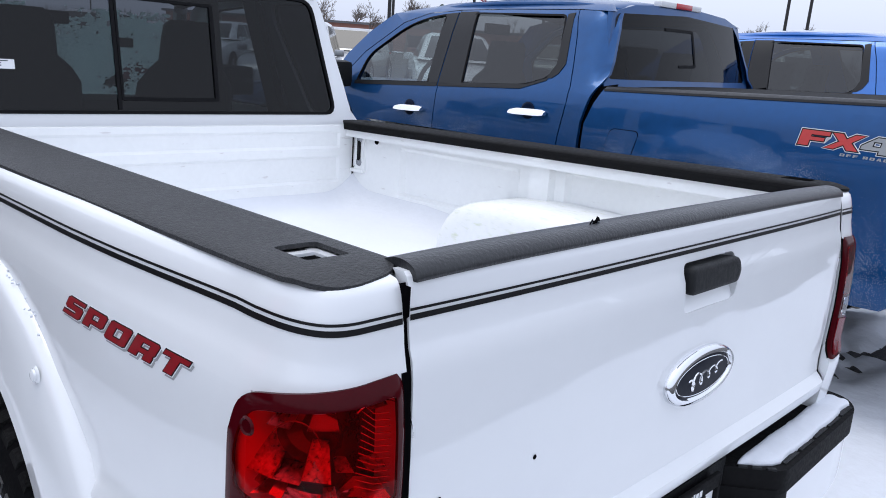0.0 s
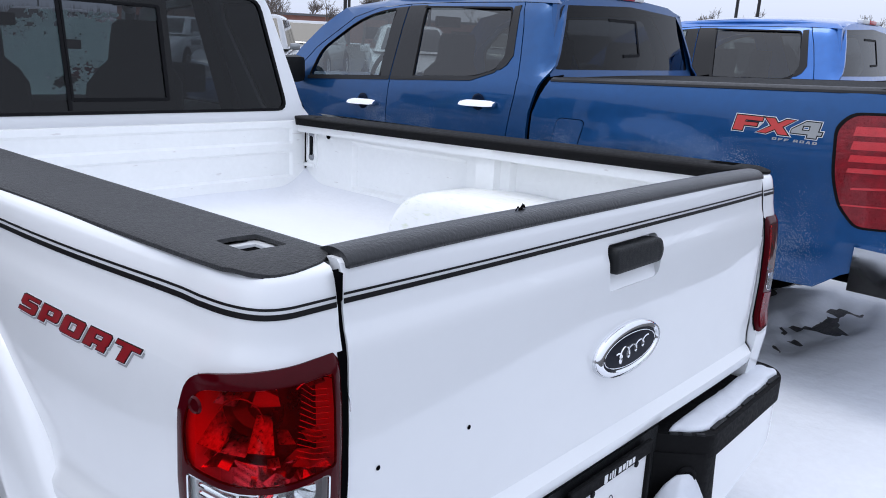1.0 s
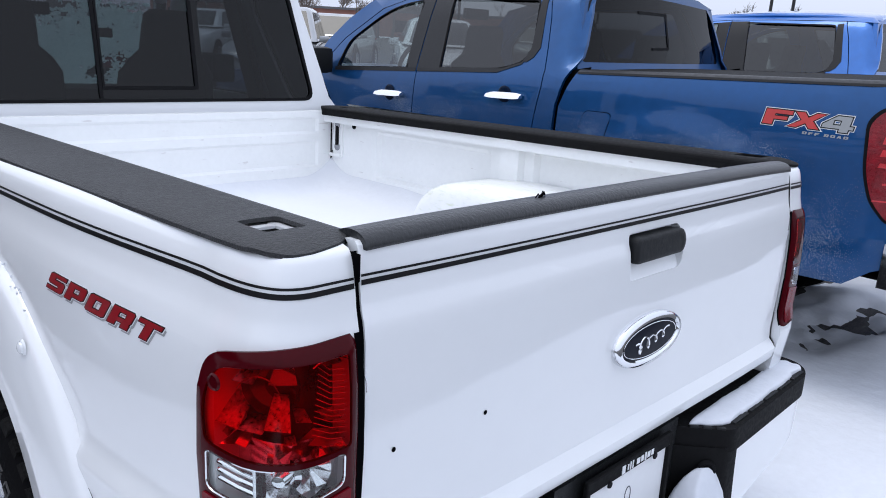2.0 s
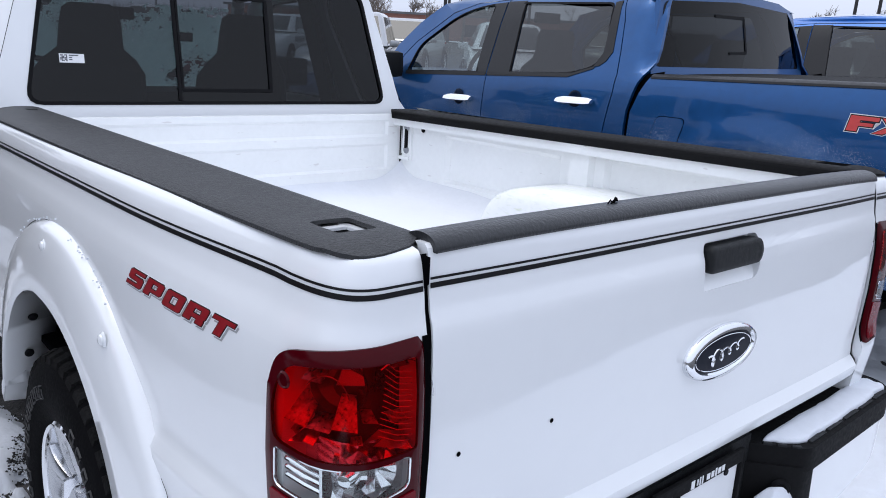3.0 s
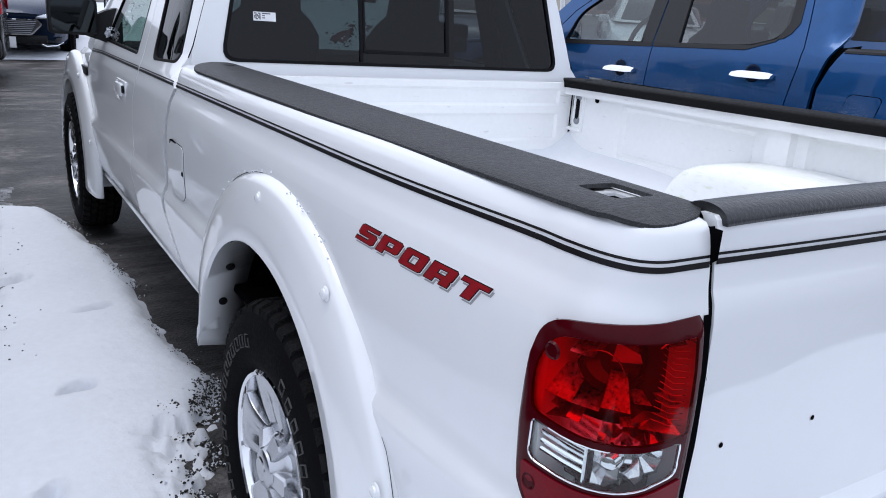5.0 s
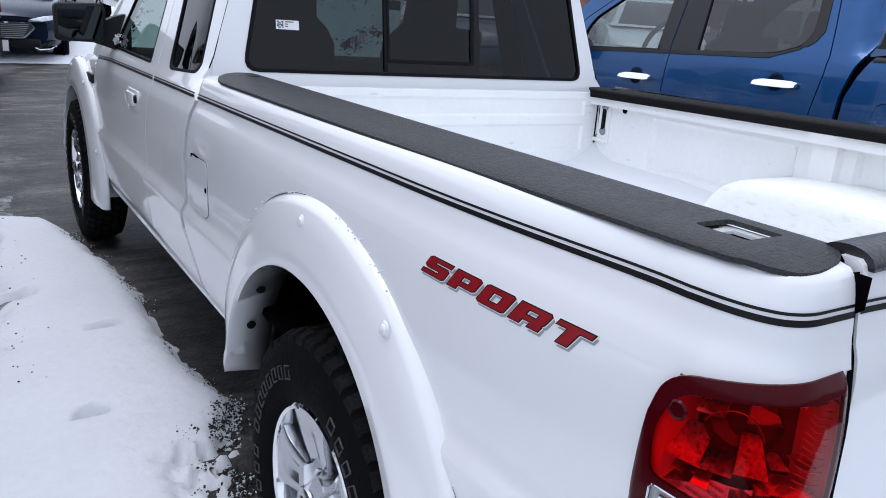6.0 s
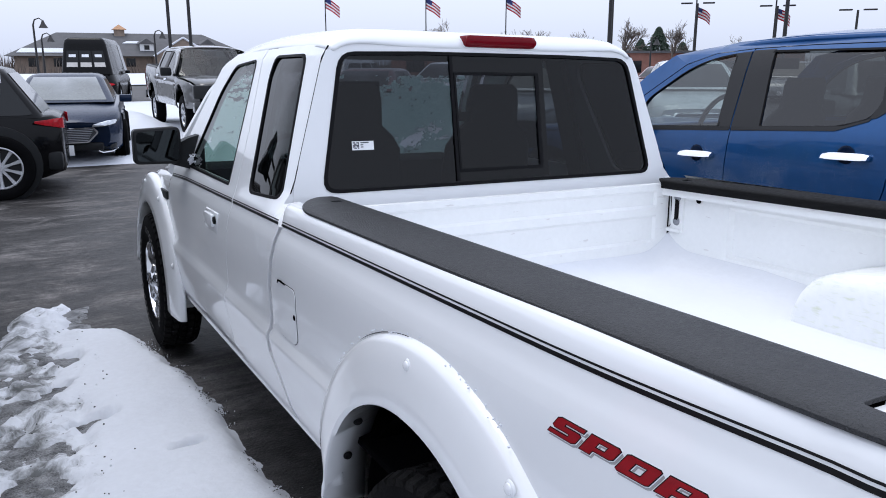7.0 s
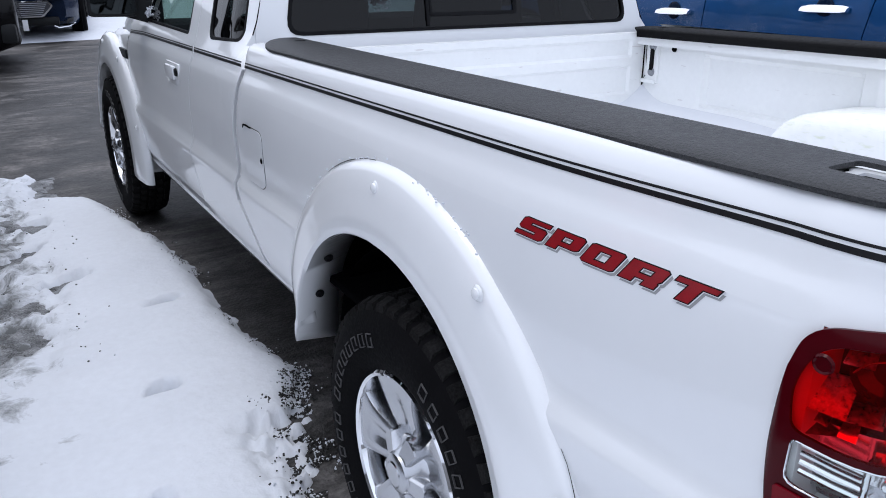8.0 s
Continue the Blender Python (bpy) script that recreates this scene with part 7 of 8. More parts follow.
    gl = rounded([(-0.765, 1.318), (0.74, 1.318), (0.645, 1.640), (0.0, 1.668), (-0.665, 1.640)], [0.03, 0.03, 0.04, 0, 0.04])
    cb = part("cab_back", panel(ol, [gl], back, 0.03, steps(-0.7, 0.7, 10), [1.3, 1.45, 1.6]), paint, root, angle=40)
    p = part("rear_window", panel(gl, [], lambda x, z, d: back(x, z, d - 0.002), 0.0, steps(-0.6, 0.6, 8)), BACKGLASS, cb, "dark glossy rear window with a sliding pane")
    bm = bmesh.new()
    for a, b in (((-0.24, 1.585), (0.05, 1.585)), ((0.05, 1.585), (0.06, 1.40)), ((0.06, 1.40), (-0.12, 1.395))):
        bar(bm, a, b, 0.016, back, 0.003, 0.003)
    part("slider_frame", bm, GASKET, cb, "black sliding pane frame")
    bl = part("brake_lamp", bevelled((-0.06, 1.70, 1.715), (0.44, 0.05, 0.032), 0.008), STICKER, root, "third brake lamp, red between white lenses")
    part("red_lens", bevelled((-0.04, 1.69, 1.715), (0.17, 0.04, 0.030), 0.006), REDBAND, bl)
    bm = sheet(lambda u, v: Vector((u * (H - 0.28 + 0.16 * v), 2.99 + 0.78 * v + 0.10 * (1 - u * u), 1.655 - 0.53 * v)), steps(-1, 1, 10), steps(0, 1, 6))
    p = part("windscreen", bm, CLEAR, root)
    p.visible_shadow = False
    bm = sheet(lambda u, v: Vector((u * (H - 0.06 - 0.1 * v ** 3), 3.72 + 1.56 * v, interp(v, [(0, 1.10), (0.5, 1.08), (0.85, 1.02), (1, 0.92)]) + 0.04 * (1 - u ** 4))), steps(-1, 1, 12), steps(0, 1, 10))
    part("bonnet", bm, paint, root, angle=60, thick=0.02)
    gr = part("grille", bevelled((0, 5.27, 0.80), (1.16, 0.12, 0.34), 0.04), BLACKPL, root, "black grille with chrome bars")
    for z in (0.72, 0.80, 0.88):
        part("grille_bar", bevelled((0, 5.335, z), (1.12, 0.03, 0.035), 0.008), bright, gr)
    for sd in (-1, 1):
        part("headlamp", bevelled((sd * 0.72, 5.22, 0.84), (0.30, 0.16, 0.24), 0.03), TRIMBLACK, root, "dark headlamp")
    part("front_bumper", bevelled((0, 5.32, 0.56), (1.80, 0.22, 0.20), 0.04), bright, root, "front bumper")
    # interior
    for x in (-0.38, 0.38):
        for y in (2.72, 1.98):
            seat = empty("seat")
            seat.parent = root
            rings = [[Vector((x + wx * a, y + dy + b, z)) for a, b in ((-1, -0.02), (-0.8, -0.06), (0.8, -0.06), (1, -0.02), (0.8, 0.05), (-0.8, 0.05))] for z, wx, dy in ((0.85, 0.26, 0.05), (1.1, 0.27, 0.0), (1.24, 0.24, -0.03), (1.30, 0.15, -0.05), (1.34, 0.14, -0.06), (1.43, 0.14, -0.07), (1.47, 0.11, -0.07))]
            part("backrest", loft(rings), SEATCLOTH, seat, angle=60)
    part("dashboard", bevelled((0, 3.55, 1.04), (1.6, 0.34, 0.18), 0.06), INTERIOR, root)
    part("steering_wheel", tube([(-0.38 + 0.19 * math.cos(a), 3.22 - 0.06 * math.sin(a), 1.19 + 0.17 * math.sin(a)) for a in steps(0, 2 * math.pi, 24)], 0.015, 6), INTERIOR, root, "grey steering wheel")
    bm = bmesh.new()
    sheet(lambda u, v: Vector((u, v, 0.80)), [-H + 0.1, H - 0.1], [1.62, 3.6], bm)
    part("cab_floor", bm, INTERIOR, root, thick=0.02)
    bm = bmesh.new()
    sheet(lambda u, v: Vector((u, v, 0.60)), [-H + 0.1, H - 0.1], [-0.05, 5.2], bm)
    part("floor_pan", bm, GAP, root, thick=0.02)
    part("inside_mirror", bevelled((0.0, 3.08, 1.55), (0.24, 0.03, 0.07), 0.01), INTERIOR, root)
    if badge:
        g = lambda u, v, d: flank_(0.604 - u, v, d, -1)
        dec = empty("decal")
        dec.parent = root
        dec["label"] = "FX4 decal in red and grey with white edges"
        for name, word, m_, grow, lift in (("white_edge", "FX4", STICKER, 0.0060, 0.0005), ("black_edge", "FX4", DECALBLACK, 0.0032, 0.0014), ("letter_face", "FX", FXRED, -0.001, 0.0024), ("grey_figure", "4", DECALGREY, -0.001, 0.0024)):
            bm = letters(word, g, 0.002 if word != "4" else 0.002 + 2 * 0.116, 1.142, 0.110, 0.062, 0.006, 0.16, grow, lift)
            part(name, bm, m_, dec, smooth=False)
        bm = letters("OFF", g, 0.168, 1.119, 0.0175, 0.0105, 0.0065, 0.16, 0.0, 0.0008)
        part("small_print", bm, DECALGREY, dec, "small grey OFF print", smooth=False)
        bm = letters("ROAD", g, 0.252, 1.119, 0.0175, 0.0105, 0.0065, 0.16, 0.0, 0.0008)
        part("small_print", bm, DECALGREY, dec, "small grey ROAD print", smooth=False)
    return root


TOWGLASS = mat("dark_mirror_glass", (0.05, 0.055, 0.06), 0.04, metal=1.0, vary=0.05)
REARTINT = glass("privacy_side_glass", (0.19, 0.20, 0.20), 0.01, 0.075)
CREWGLASS = glass("crew_door_glass", (0.28, 0.335, 0.33), 0.01, 0.105)
# body blue darkened to stand in for shade in the handle cups
CUPSHADE = mat("shaded_blue_cup", (0.001, 0.008, 0.028), 0.3, spec=0.1, coat=0.1, vary=0.1)
TRIMBLACK = mat("satin_black_trim", (0.012, 0.012, 0.013), 0.45, spec=0.3, vary=0.1)
BACKGLASS = glass("dark_back_glass", (0.13, 0.137, 0.145), 0.01, 0.016)
REDWET = mat("frosted_red_lens", (0.20, 0.004, 0.010), 0.3, spec=0.3, coat=0.3, vary=0.5, scale=26, bump=0.6, bump_scale=90, dist=0.003)
REDBAND = mat("bright_red_band", (0.55, 0.016, 0.024), 0.3, coat=0.5, vary=0.2, scale=30)
FXRED = mat("red_sticker_film", (0.55, 0.05, 0.045), 0.35, vary=0.08)
crew_pickup(Matrix.Translation((1.9 + WIDTH / 2, 0, 0)), 0, BLUE, "dark blue metallic crew-cab pickup with frozen spray on its flank", True)
crew_pickup(Matrix.Translation((1.9 + WIDTH / 2 + 2.69, -0.60, 0.0)), 0.0, BLUE2, "bright blue crew-cab pickup parked beyond the dark blue one", False)
GREYPAINT = mat("dark_grey_paint", (0.013, 0.0125, 0.0125), 0.35, metal=0.4, coat=1.0, vary=0.1, scale=2)
crew_pickup(Matrix.Translation((2.87, 22.3, 0.03)) @ pose(0, 0, 0, 0, 0, 180) @ Matrix.Diagonal((1.1, 1.1, 1.13, 1)), 0.0, GREYPAINT, "dark grey crew-cab pickup parked on snow facing the lane", False, GREYPAINT)

# ---- parked cars in the lot ----
def car(m, L, W, H, kind, paint, label, category="car", spokes=10):
    """A parked car that points along +y before it is moved by m."""
    root = tagged(empty({"suv": "suv", "van": "van"}.get(kind, "car"), m), label, category)
    hw = W / 2
    R = 0.375 if kind == "suv" else 0.35 if kind != "sedan" else 0.33
    if kind == "suv":
        belt, roof_z = 0.60 * H, H
        deck = [(-0.5, 0.585), (-0.492, 0.625), (-0.42, 0.63), (0.18, 0.60), (0.26, 0.585), (0.42, 0.53), (0.485, 0.44), (0.5, 0.34)]
        gh = [(-0.465, 0.26), (-0.37, 0.10)]
    elif kind == "van":
        deck = [(-0.5, 0.42), (-0.495, 0.45), (0.30, 0.45), (0.40, 0.42), (0.48, 0.36), (0.5, 0.28)]
        gh = [(-0.495, 0.40), (-0.488, 0.24)]
    else:
        deck = [(-0.5, 0.48), (-0.48, 0.66), (-0.40, 0.69), (-0.30, 0.70), (0.18, 0.66), (0.27, 0.645), (0.42, 0.585), (0.485, 0.52), (0.5, 0.46)]
        gh = [(-0.40, 0.265), (-0.23, 0.06)]
    zb = lambda v: 0.19 + 0.10 * max(0, abs(v) - 0.42) / 0.08
    rings = []
    for v in [-0.5, -0.495, -0.48, -0.45, -0.4, -0.3, -0.15, 0, 0.15, 0.25, 0.33, 0.4, 0.45, 0.48, 0.494, 0.5]:
        w = hw * (1 - 0.22 * max(0, (abs(v) - 0.40) / 0.10) ** 2.2)
        zt, z0 = soft(v, deck) * H, zb(v)
        half = [(-w * 0.90, z0), (-w * 0.985, z0 + 0.08), (-w, z0 + 0.45 * (zt - z0)), (-w * 0.985, z0 + 0.80 * (zt - z0)), (-w * 0.94, zt - 0.02), (-w * 0.84, zt), (-w * 0.4, zt + 0.02)]
        bow = lambda x: 0.26 * max(0.0, (v - 0.3) / 0.2) * (abs(x) / hw) ** 2.5 if kind == "sedan" else 0.0
        rings.append([Vector((x, v * L - bow(x), z)) for x, z in half] + [Vector((-x, v * L - bow(x), z)) for x, z in reversed(half)])
    body = part("body", loft(rings), paint, root, angle=50)
    # cabin: rings from belt to roof
    (r0, f0), (r1, f1) = gh
    zbelt = soft((r0 + f0) / 2, deck) * H - 0.01
    rings, lev = [], [(0.0, 0.0), (0.25, 0.2), (0.55, 0.48), (0.82, 0.78), (0.93, 0.90), (1.0, 1.0)]
    side_at = lambda k: hw * ((0.87 - 0.23 * k) if kind == "sedan" else (0.93 - 0.20 * k))
    ends = lambda k: (L * (r0 + (r1 - r0) * k), L * (f0 + (f1 - f0) * k))
    for k, g in lev:
        z = zbelt + (H - zbelt) * (k if k < 0.9 else 0.9 + (k - 0.9) * 1.0)
        w = side_at(k) - (0.10 if k == 1.0 else 0.03 if k > 0.9 else 0)
        y0, y1 = ends(k)
        if k == 1.0:
            y0, y1 = y0 + 0.12, y1 - 0.15
        o = rounded([(-w, y0), (w, y0), (w, y1), (-w, y1)], 0.16, 4)
        rings.append([Vector((x, y, z)) for x, y in o])
    cabin = part("cabin", loft(rings), paint, root, angle=60)
    zk = lambda k: zbelt + (H - zbelt) * k
    # window panes
    dark = LOTGLASS
    for s in (-1, 1):
        if kind == "van":
            cells = [(0.80, 0.985)]
        elif kind == "suv":
            cells = [(0.03, 0.20), (0.23, 0.52), (0.55, 0.90)]
        else:
            cells = [(0.16, 0.50), (0.53, 0.86)]
        for a, b in cells:
            def at(u, v, d, s=s):
                k = 0.06 + 0.80 * v
                y0, y1 = ends(k)
                return Vector((s * (side_at(k) + 0.006 - d), y0 + (y1 - y0) * u, zk(k)))
            part("side_window", panel(rounded([(a, 0), (b, 0), (b, 1), (a, 1)], 0.05), [], at, 0.008, [], [0.25, 0.5, 0.75]), dark, cabin, "dark side window")
        def fr(u, v, d):
            k = 0.08 + 0.80 * v
            return Vector((u * (side_at(k) - 0.10), ends(k)[1] + 0.008 - d, zk(k)))
        def rr(u, v, d):
            k = 0.10 + 0.76 * v
            return Vector((u * (side_at(k) - 0.12), ends(k)[0] - 0.008 + d, zk(k)))
    part("windscreen", panel([(-1, 0), (1, 0), (1, 1), (-1, 1)], [], fr, 0.008, [-0.5, 0, 0.5], [0.5]), SKYSCREEN if paint is NAVYCAR else dark, cabin, "windscreen")
    if kind != "van":
        part("rear_window", panel([(-1, 0), (1, 0), (1, 1), (-1, 1)], [], rr, 0.008, [-0.5, 0, 0.5], [0.5]), dark, cabin, "rear window")
    else:
        for a, b in ((-0.95, -0.36), (-0.30, 0.30), (0.36, 0.95)):
            part("rear_window", panel([(a, 0.12), (b, 0.12), (b, 0.72), (a, 0.72)], [], rr, 0.008), LOTGLASS, cabin, "dark panel with white sign bars")
            bm = bmesh.new()
            bar(bm, (a + 0.12, 0.54), (b - 0.12, 0.54), 0.10, rr, 0.01, 0.004)
            part("sign_bar", bm, STICKER, cabin, "plain white sign bar", smooth=False)
            bm = bmesh.new()
            bar(bm, (a + 0.04, 0.22), (b - 0.04, 0.22), 0.16, rr, 0.01, 0.004)
            part("sign_bar", bm, mat("cream_panel", (0.55, 0.52, 0.48), 0.6), cabin, "cream panel", smooth=False)
    # wheels in dark arches
    ax = (0.345 if kind == "suv" else 0.293) * L
    for s in (-1, 1):
        for y in (-ax, ax * 1.02):
            part("wheel_arch", lathe([(R + 0.075, -0.02), (R + 0.075, 0.004), (R + 0.045, 0.012), (0.0, 0.010)], Matrix.Translation((s * (hw - 0.006), y, R + 0.03)) @ pose(0, 0, 0, 0, 0, 0 if s > 0 else 180), 28), GAP if kind != "suv" else BLACKPL, root, "dark wheel arch")
            simple_wheel(root, Vector((s * (hw - 0.055), y, R)), s, R, R * 0.66, SILVERWHEEL if kind == "suv" else ALLOY, spokes)
    # lamps, grille, plate, mirrors
    fz = soft(0.46, deck) * H
    # the sedan's bowed nose: how far its face lies behind the middle of the grille
    def nose_at(x, z, d):
        back_ = interp(abs(x), [(0, 0.0), (0.68, 0.012), (0.76, 0.10), (0.85, 0.25)]) + 0.26 * (abs(x) / hw) ** 2.5 + 0.9 * max(0.0, z - 0.645)
        return Vector((x, L * 0.5 + 0.040 - d - back_, z))

    for s in (-1, 1):
        if kind == "sedan":
            ho = [(s * x, z) for x, z in ((0.44, 0.600), (0.60, 0.605), (0.78, 0.640), (0.82, 0.700), (0.66, 0.690), (0.45, 0.638))]
            hl = part("headlamp", panel(rounded(ho, 0.012), [], nose_at, 0.06, steps(-0.8, 0.8, 24), (0.60, 0.63, 0.66)), CLEARLAMP, root, "slim swept clear headlamp", angle=60)
            part("lamp_edge", tube([nose_at(x, z, -0.002) for x, z in ho[:4]], 0.007, 6), BLACKPL, hl)
            fo = [(s * x, z) for x, z in ((0.66, 0.25), (0.76, 0.27), (0.775, 0.33), (0.69, 0.32))]
            part("fog_lamp", panel(rounded(fo, 0.012), [], nose_at, 0.03, steps(-0.8, 0.8, 24)), BLACKPL, root, "dark fog lamp pocket")
            part("chrome_accent", tube([nose_at(s * x, z, -0.004) for x, z in ((0.50, 0.235), (0.56, 0.205), (0.70, 0.215), (0.78, 0.25))], 0.011, 6), CHROME, root, "bright bumper accent")
        else:
            part("headlamp", bevelled((s * hw * 0.70, L * 0.478, fz - 0.10), (hw * 0.42, 0.12, 0.11), 0.02, pose(0, 0, 0, 0, -s * 14, -s * 24).to_3x3()), CLEARLAMP, root, "clear headlamp")
        rz = (0.585 if kind == "suv" else 0.62 if kind == "sedan" else 0.30) * H
        # a lamp that wraps round the body's rear corner
        wide = lambda v: hw * (1 - 0.22 * max(0, (abs(v) - 0.40) / 0.10) ** 2.2)
        path = [(wide(v) + 0.010, v * L) for v in steps(-0.44 if kind == "suv" else -0.46, -0.4995, 12)] + [(x * hw, -0.5 * L - 0.012) for x in (0.74, 0.66, 0.58)]
        n_p = len(path) - 1
        rings = []
        for i, (x, y) in enumerate(path):
            k = min(1.0, 0.25 + 0.9 * i / n_p)
            rings.append([Vector((s * (x + dx), y + dx, rz - 0.02 + (0.018 - 0.03 * k if kind == "suv" else 0.0) + dz * k)) for dx, dz in ((-0.02, -0.062), (0.0, -0.058), (0.008, 0.0), (0.0, 0.058), (-0.02, 0.062))])
        part("tail_lamp", loft(rings), TAILRED, root, "red tail lamp wrapping the corner", angle=40)
        part("door_mirror", bevelled((s * (hw + 0.06), L * 0.17, soft(0.17, deck) * H + 0.06), (0.20, 0.10, 0.13), 0.03), paint, root)
        part("door_handle", bevelled((s * (hw + 0.006), -0.05 * L, 0.53 * H), (0.03, 0.2, 0.03), 0.008), paint, root)
    gz = fz - (0.275 if kind == "sedan" else 0.24)
    if kind == "sedan":
        go = rounded([(-0.36, gz - 0.10), (0.36, gz - 0.10), (0.50, gz + 0.03), (0.44, gz + 0.10), (-0.44, gz + 0.10), (-0.50, gz + 0.03)], 0.03)
        gr = part("grille", panel(go, [], nose_at, 0.03, steps(-0.4, 0.4, 8)), MESHGREY, root, "grey mesh grille in a bright frame")
        part("grille_frame", panel([(u * 1.06, gz + (v - gz) * 1.16) for u, v in go], [go], lambda u, v, d: nose_at(u, v, d) + Vector((0, 0.012, 0)), 0.03, steps(-0.4, 0.4, 8)), CHROME, gr)
        for z in steps(gz - 0.08, gz + 0.08, 6):
            hwid = 0.36 + 0.10 * (z - gz + 0.10) / 0.2
            part("grille_bar", tube([nose_at(u, z, -0.006) for u in steps(-hwid, hwid, 8)], 0.0055, 5), STEEL, gr)
        part("emblem", lathe([(0, 0.012), (0.07, 0.010), (0.085, 0.0)], Matrix.Translation((0, L * 0.5 - 0.05, gz + 0.165)) @ pose(0, 0, 0, 0, 0, 90) @ Matrix.Diagonal((1, 1, 0.5, 1)), 20), CHROME, root, "plain oval emblem")
    else:
        part("grille", bevelled((0, L * 0.492, gz), (hw * 0.95, 0.06, 0.18), 0.03), MESHGREY, root, "grey mesh grille")
    part("front_skirt", bevelled((0, L * 0.478, 0.30), (W * (0.66 if kind == "sedan" else 0.82), 0.16, 0.12), 0.03), BLACKPL, root)
    part("rear_skirt", bevelled((0, -L * 0.478, 0.42), (W * 0.92, 0.18, 0.22), 0.05), BLACKPL, root, "black lower bumper")
    part("plate", bevelled((0, L * 0.5 + 0.022, fz - (0.50 if kind == "sedan" else 0.40)), (0.32, 0.012, 0.16), 0.004), STICKER, root, "white plate")
    return root


TAILRED = mat("deep_red_lamp_lens", (0.42, 0.010, 0.018), 0.2, spec=0.3, coat=0.3, vary=0.4, scale=22)
SILVERWHEEL = mat("silver_wheel_paint", (0.62, 0.63, 0.65), 0.35, metal=0.45, coat=0.3, vary=0.1, scale=12)
# pale grey-green base imitates sky reflected in the navy sedan's windscreen
SKYSCREEN = mat("painted_sky_windscreen", (0.085, 0.10, 0.098), 0.08, spec=0.8, coat=0.8, vary=0.35, scale=3)
LOTGLASS = mat("dark_car_glass", (0.006, 0.007, 0.008), 0.05, spec=0.35, coat=0.1, vary=0.1)
CLEARLAMP = mat("clear_headlamp", (0.55, 0.57, 0.60), 0.12, metal=0.7, coat=1.0, vary=0.3, scale=14)
MESHGREY = mat("grey_mesh_grille", (0.05, 0.05, 0.055), 0.4, metal=0.5, vary=0.4, scale=50)
BLACKCAR = mat("black_car_paint", (0.002, 0.002, 0.0026), 0.22, spec=0.10, coat=0.20, vary=0.1)
NAVYCAR = mat("navy_car_paint", (0.006, 0.016, 0.042), 0.3, metal=0.3, spec=0.15, coat=0.35, vary=0.1)
SILVERCAR = mat("silver_car_paint", (0.32, 0.33, 0.34), 0.35, metal=0.6, coat=1.0, vary=0.08)
WHITECAR = mat("white_lot_paint", (0.70, 0.71, 0.72), 0.35, coat=1.0, vary=0.05)
MAROON = mat("maroon_car_paint", (0.10, 0.008, 0.012), 0.35, metal=0.4, coat=1.0, vary=0.08)
crew_pickup(Matrix.Translation((-3.006, 1.18, 0.0)) @ Matrix.Diagonal((1.06, 1.06, 1.12, 1)), 0.0, BLACKCAR, "black crew-cab pickup with tall towing mirrors, parked alongside", False, BLACKPL, True)
car(pose(-3.07, 11.07, 0, 0, 0, 84), 4.34, 1.84, 1.53, "suv", BLACKCAR, "black compact suv with silver wheels standing on wet asphalt", "car")
car(pose(-0.52, 15.2, 0.0, 0, 0, 172), 4.6, 1.76, 1.39, "sedan", NAVYCAR, "dark blue sedan parked on snow facing the lane", "car")
car(pose(2.10, 36.0, 0.05, 0, 0, -14), 5.6, 2.0, 2.5, "van", BLACKCAR, "black high-roof van with white sign bars on its rear", "van")
lot = [car(pose(14.2, 19.3, 0, 0, 0, 130), 4.7, 1.84, 1.68, "suv", SILVERCAR, "silver suv parked in the far row", spokes=5),
       car(pose(10.6, 11.2, 0, 0, 0, 140), 4.7, 1.84, 1.62, "sedan", WHITECAR, "white car parked in the next row", spokes=5),
       car(pose(8.4, 13.8, 0, 0, 0, 140), 4.7, 1.84, 1.70, "suv", SILVERCAR, "silver suv parked in the next row", spokes=5),
       car(pose(16.9, 16.4, 0, 0, 0, 130), 4.7, 1.84, 1.46, "sedan", MAROON, "maroon sedan parked in the far row", spokes=5)]
for o in lot:
    tagged(o, group="cars parked in the lot")
for i, (k, x, y, a) in enumerate(((0, 12.8, 8.6, 140), (1, 19.7, 13.6, 130), (2, 22.4, 10.8, 130), (3, 6.0, 16.6, 140), (1, 11.4, 22.4, 130), (0, 8.6, 25.4, 130), (2, 15.2, 5.9, 140), (3, 25.2, 8.0, 130),
                                   (1, 31, 18, 120), (0, 34, 14, 120), (2, 37, 9.5, 120), (1, 38.5, 6.5, 120), (0, 28, 22, 120), (3, 24.5, 26, 120), (1, 40, 3.0, 110))):
    copy_thing(lot[k], pose(x, y, 0, 0, 0, a))

# ---- buildings ----
ROOFGREY = mat("grey_shingle_roof", (0.10, 0.10, 0.105), 0.85, vary=0.2, scale=1.2)
BRICKTAN = mat("tan_brick_wall", (0.26, 0.20, 0.16), 0.85, vary=0.25, scale=1.5)
BRICKRED = mat("red_brick_wall", (0.22, 0.10, 0.075), 0.85, vary=0.25, scale=0.8)
COPPER = mat("orange_copper_roof", (0.42, 0.22, 0.11), 0.6, vary=0.15)
DARKPOLE = mat("dark_pole_paint", (0.020, 0.019, 0.020), 0.5, vary=0.15)
BARK = mat("grey_brown_bark", (0.13, 0.105, 0.09), 0.9, vary=0.3, scale=3)
NEEDLES = mat("dark_green_needles", (0.022, 0.040, 0.026), 0.9, vary=0.4, scale=1.5)

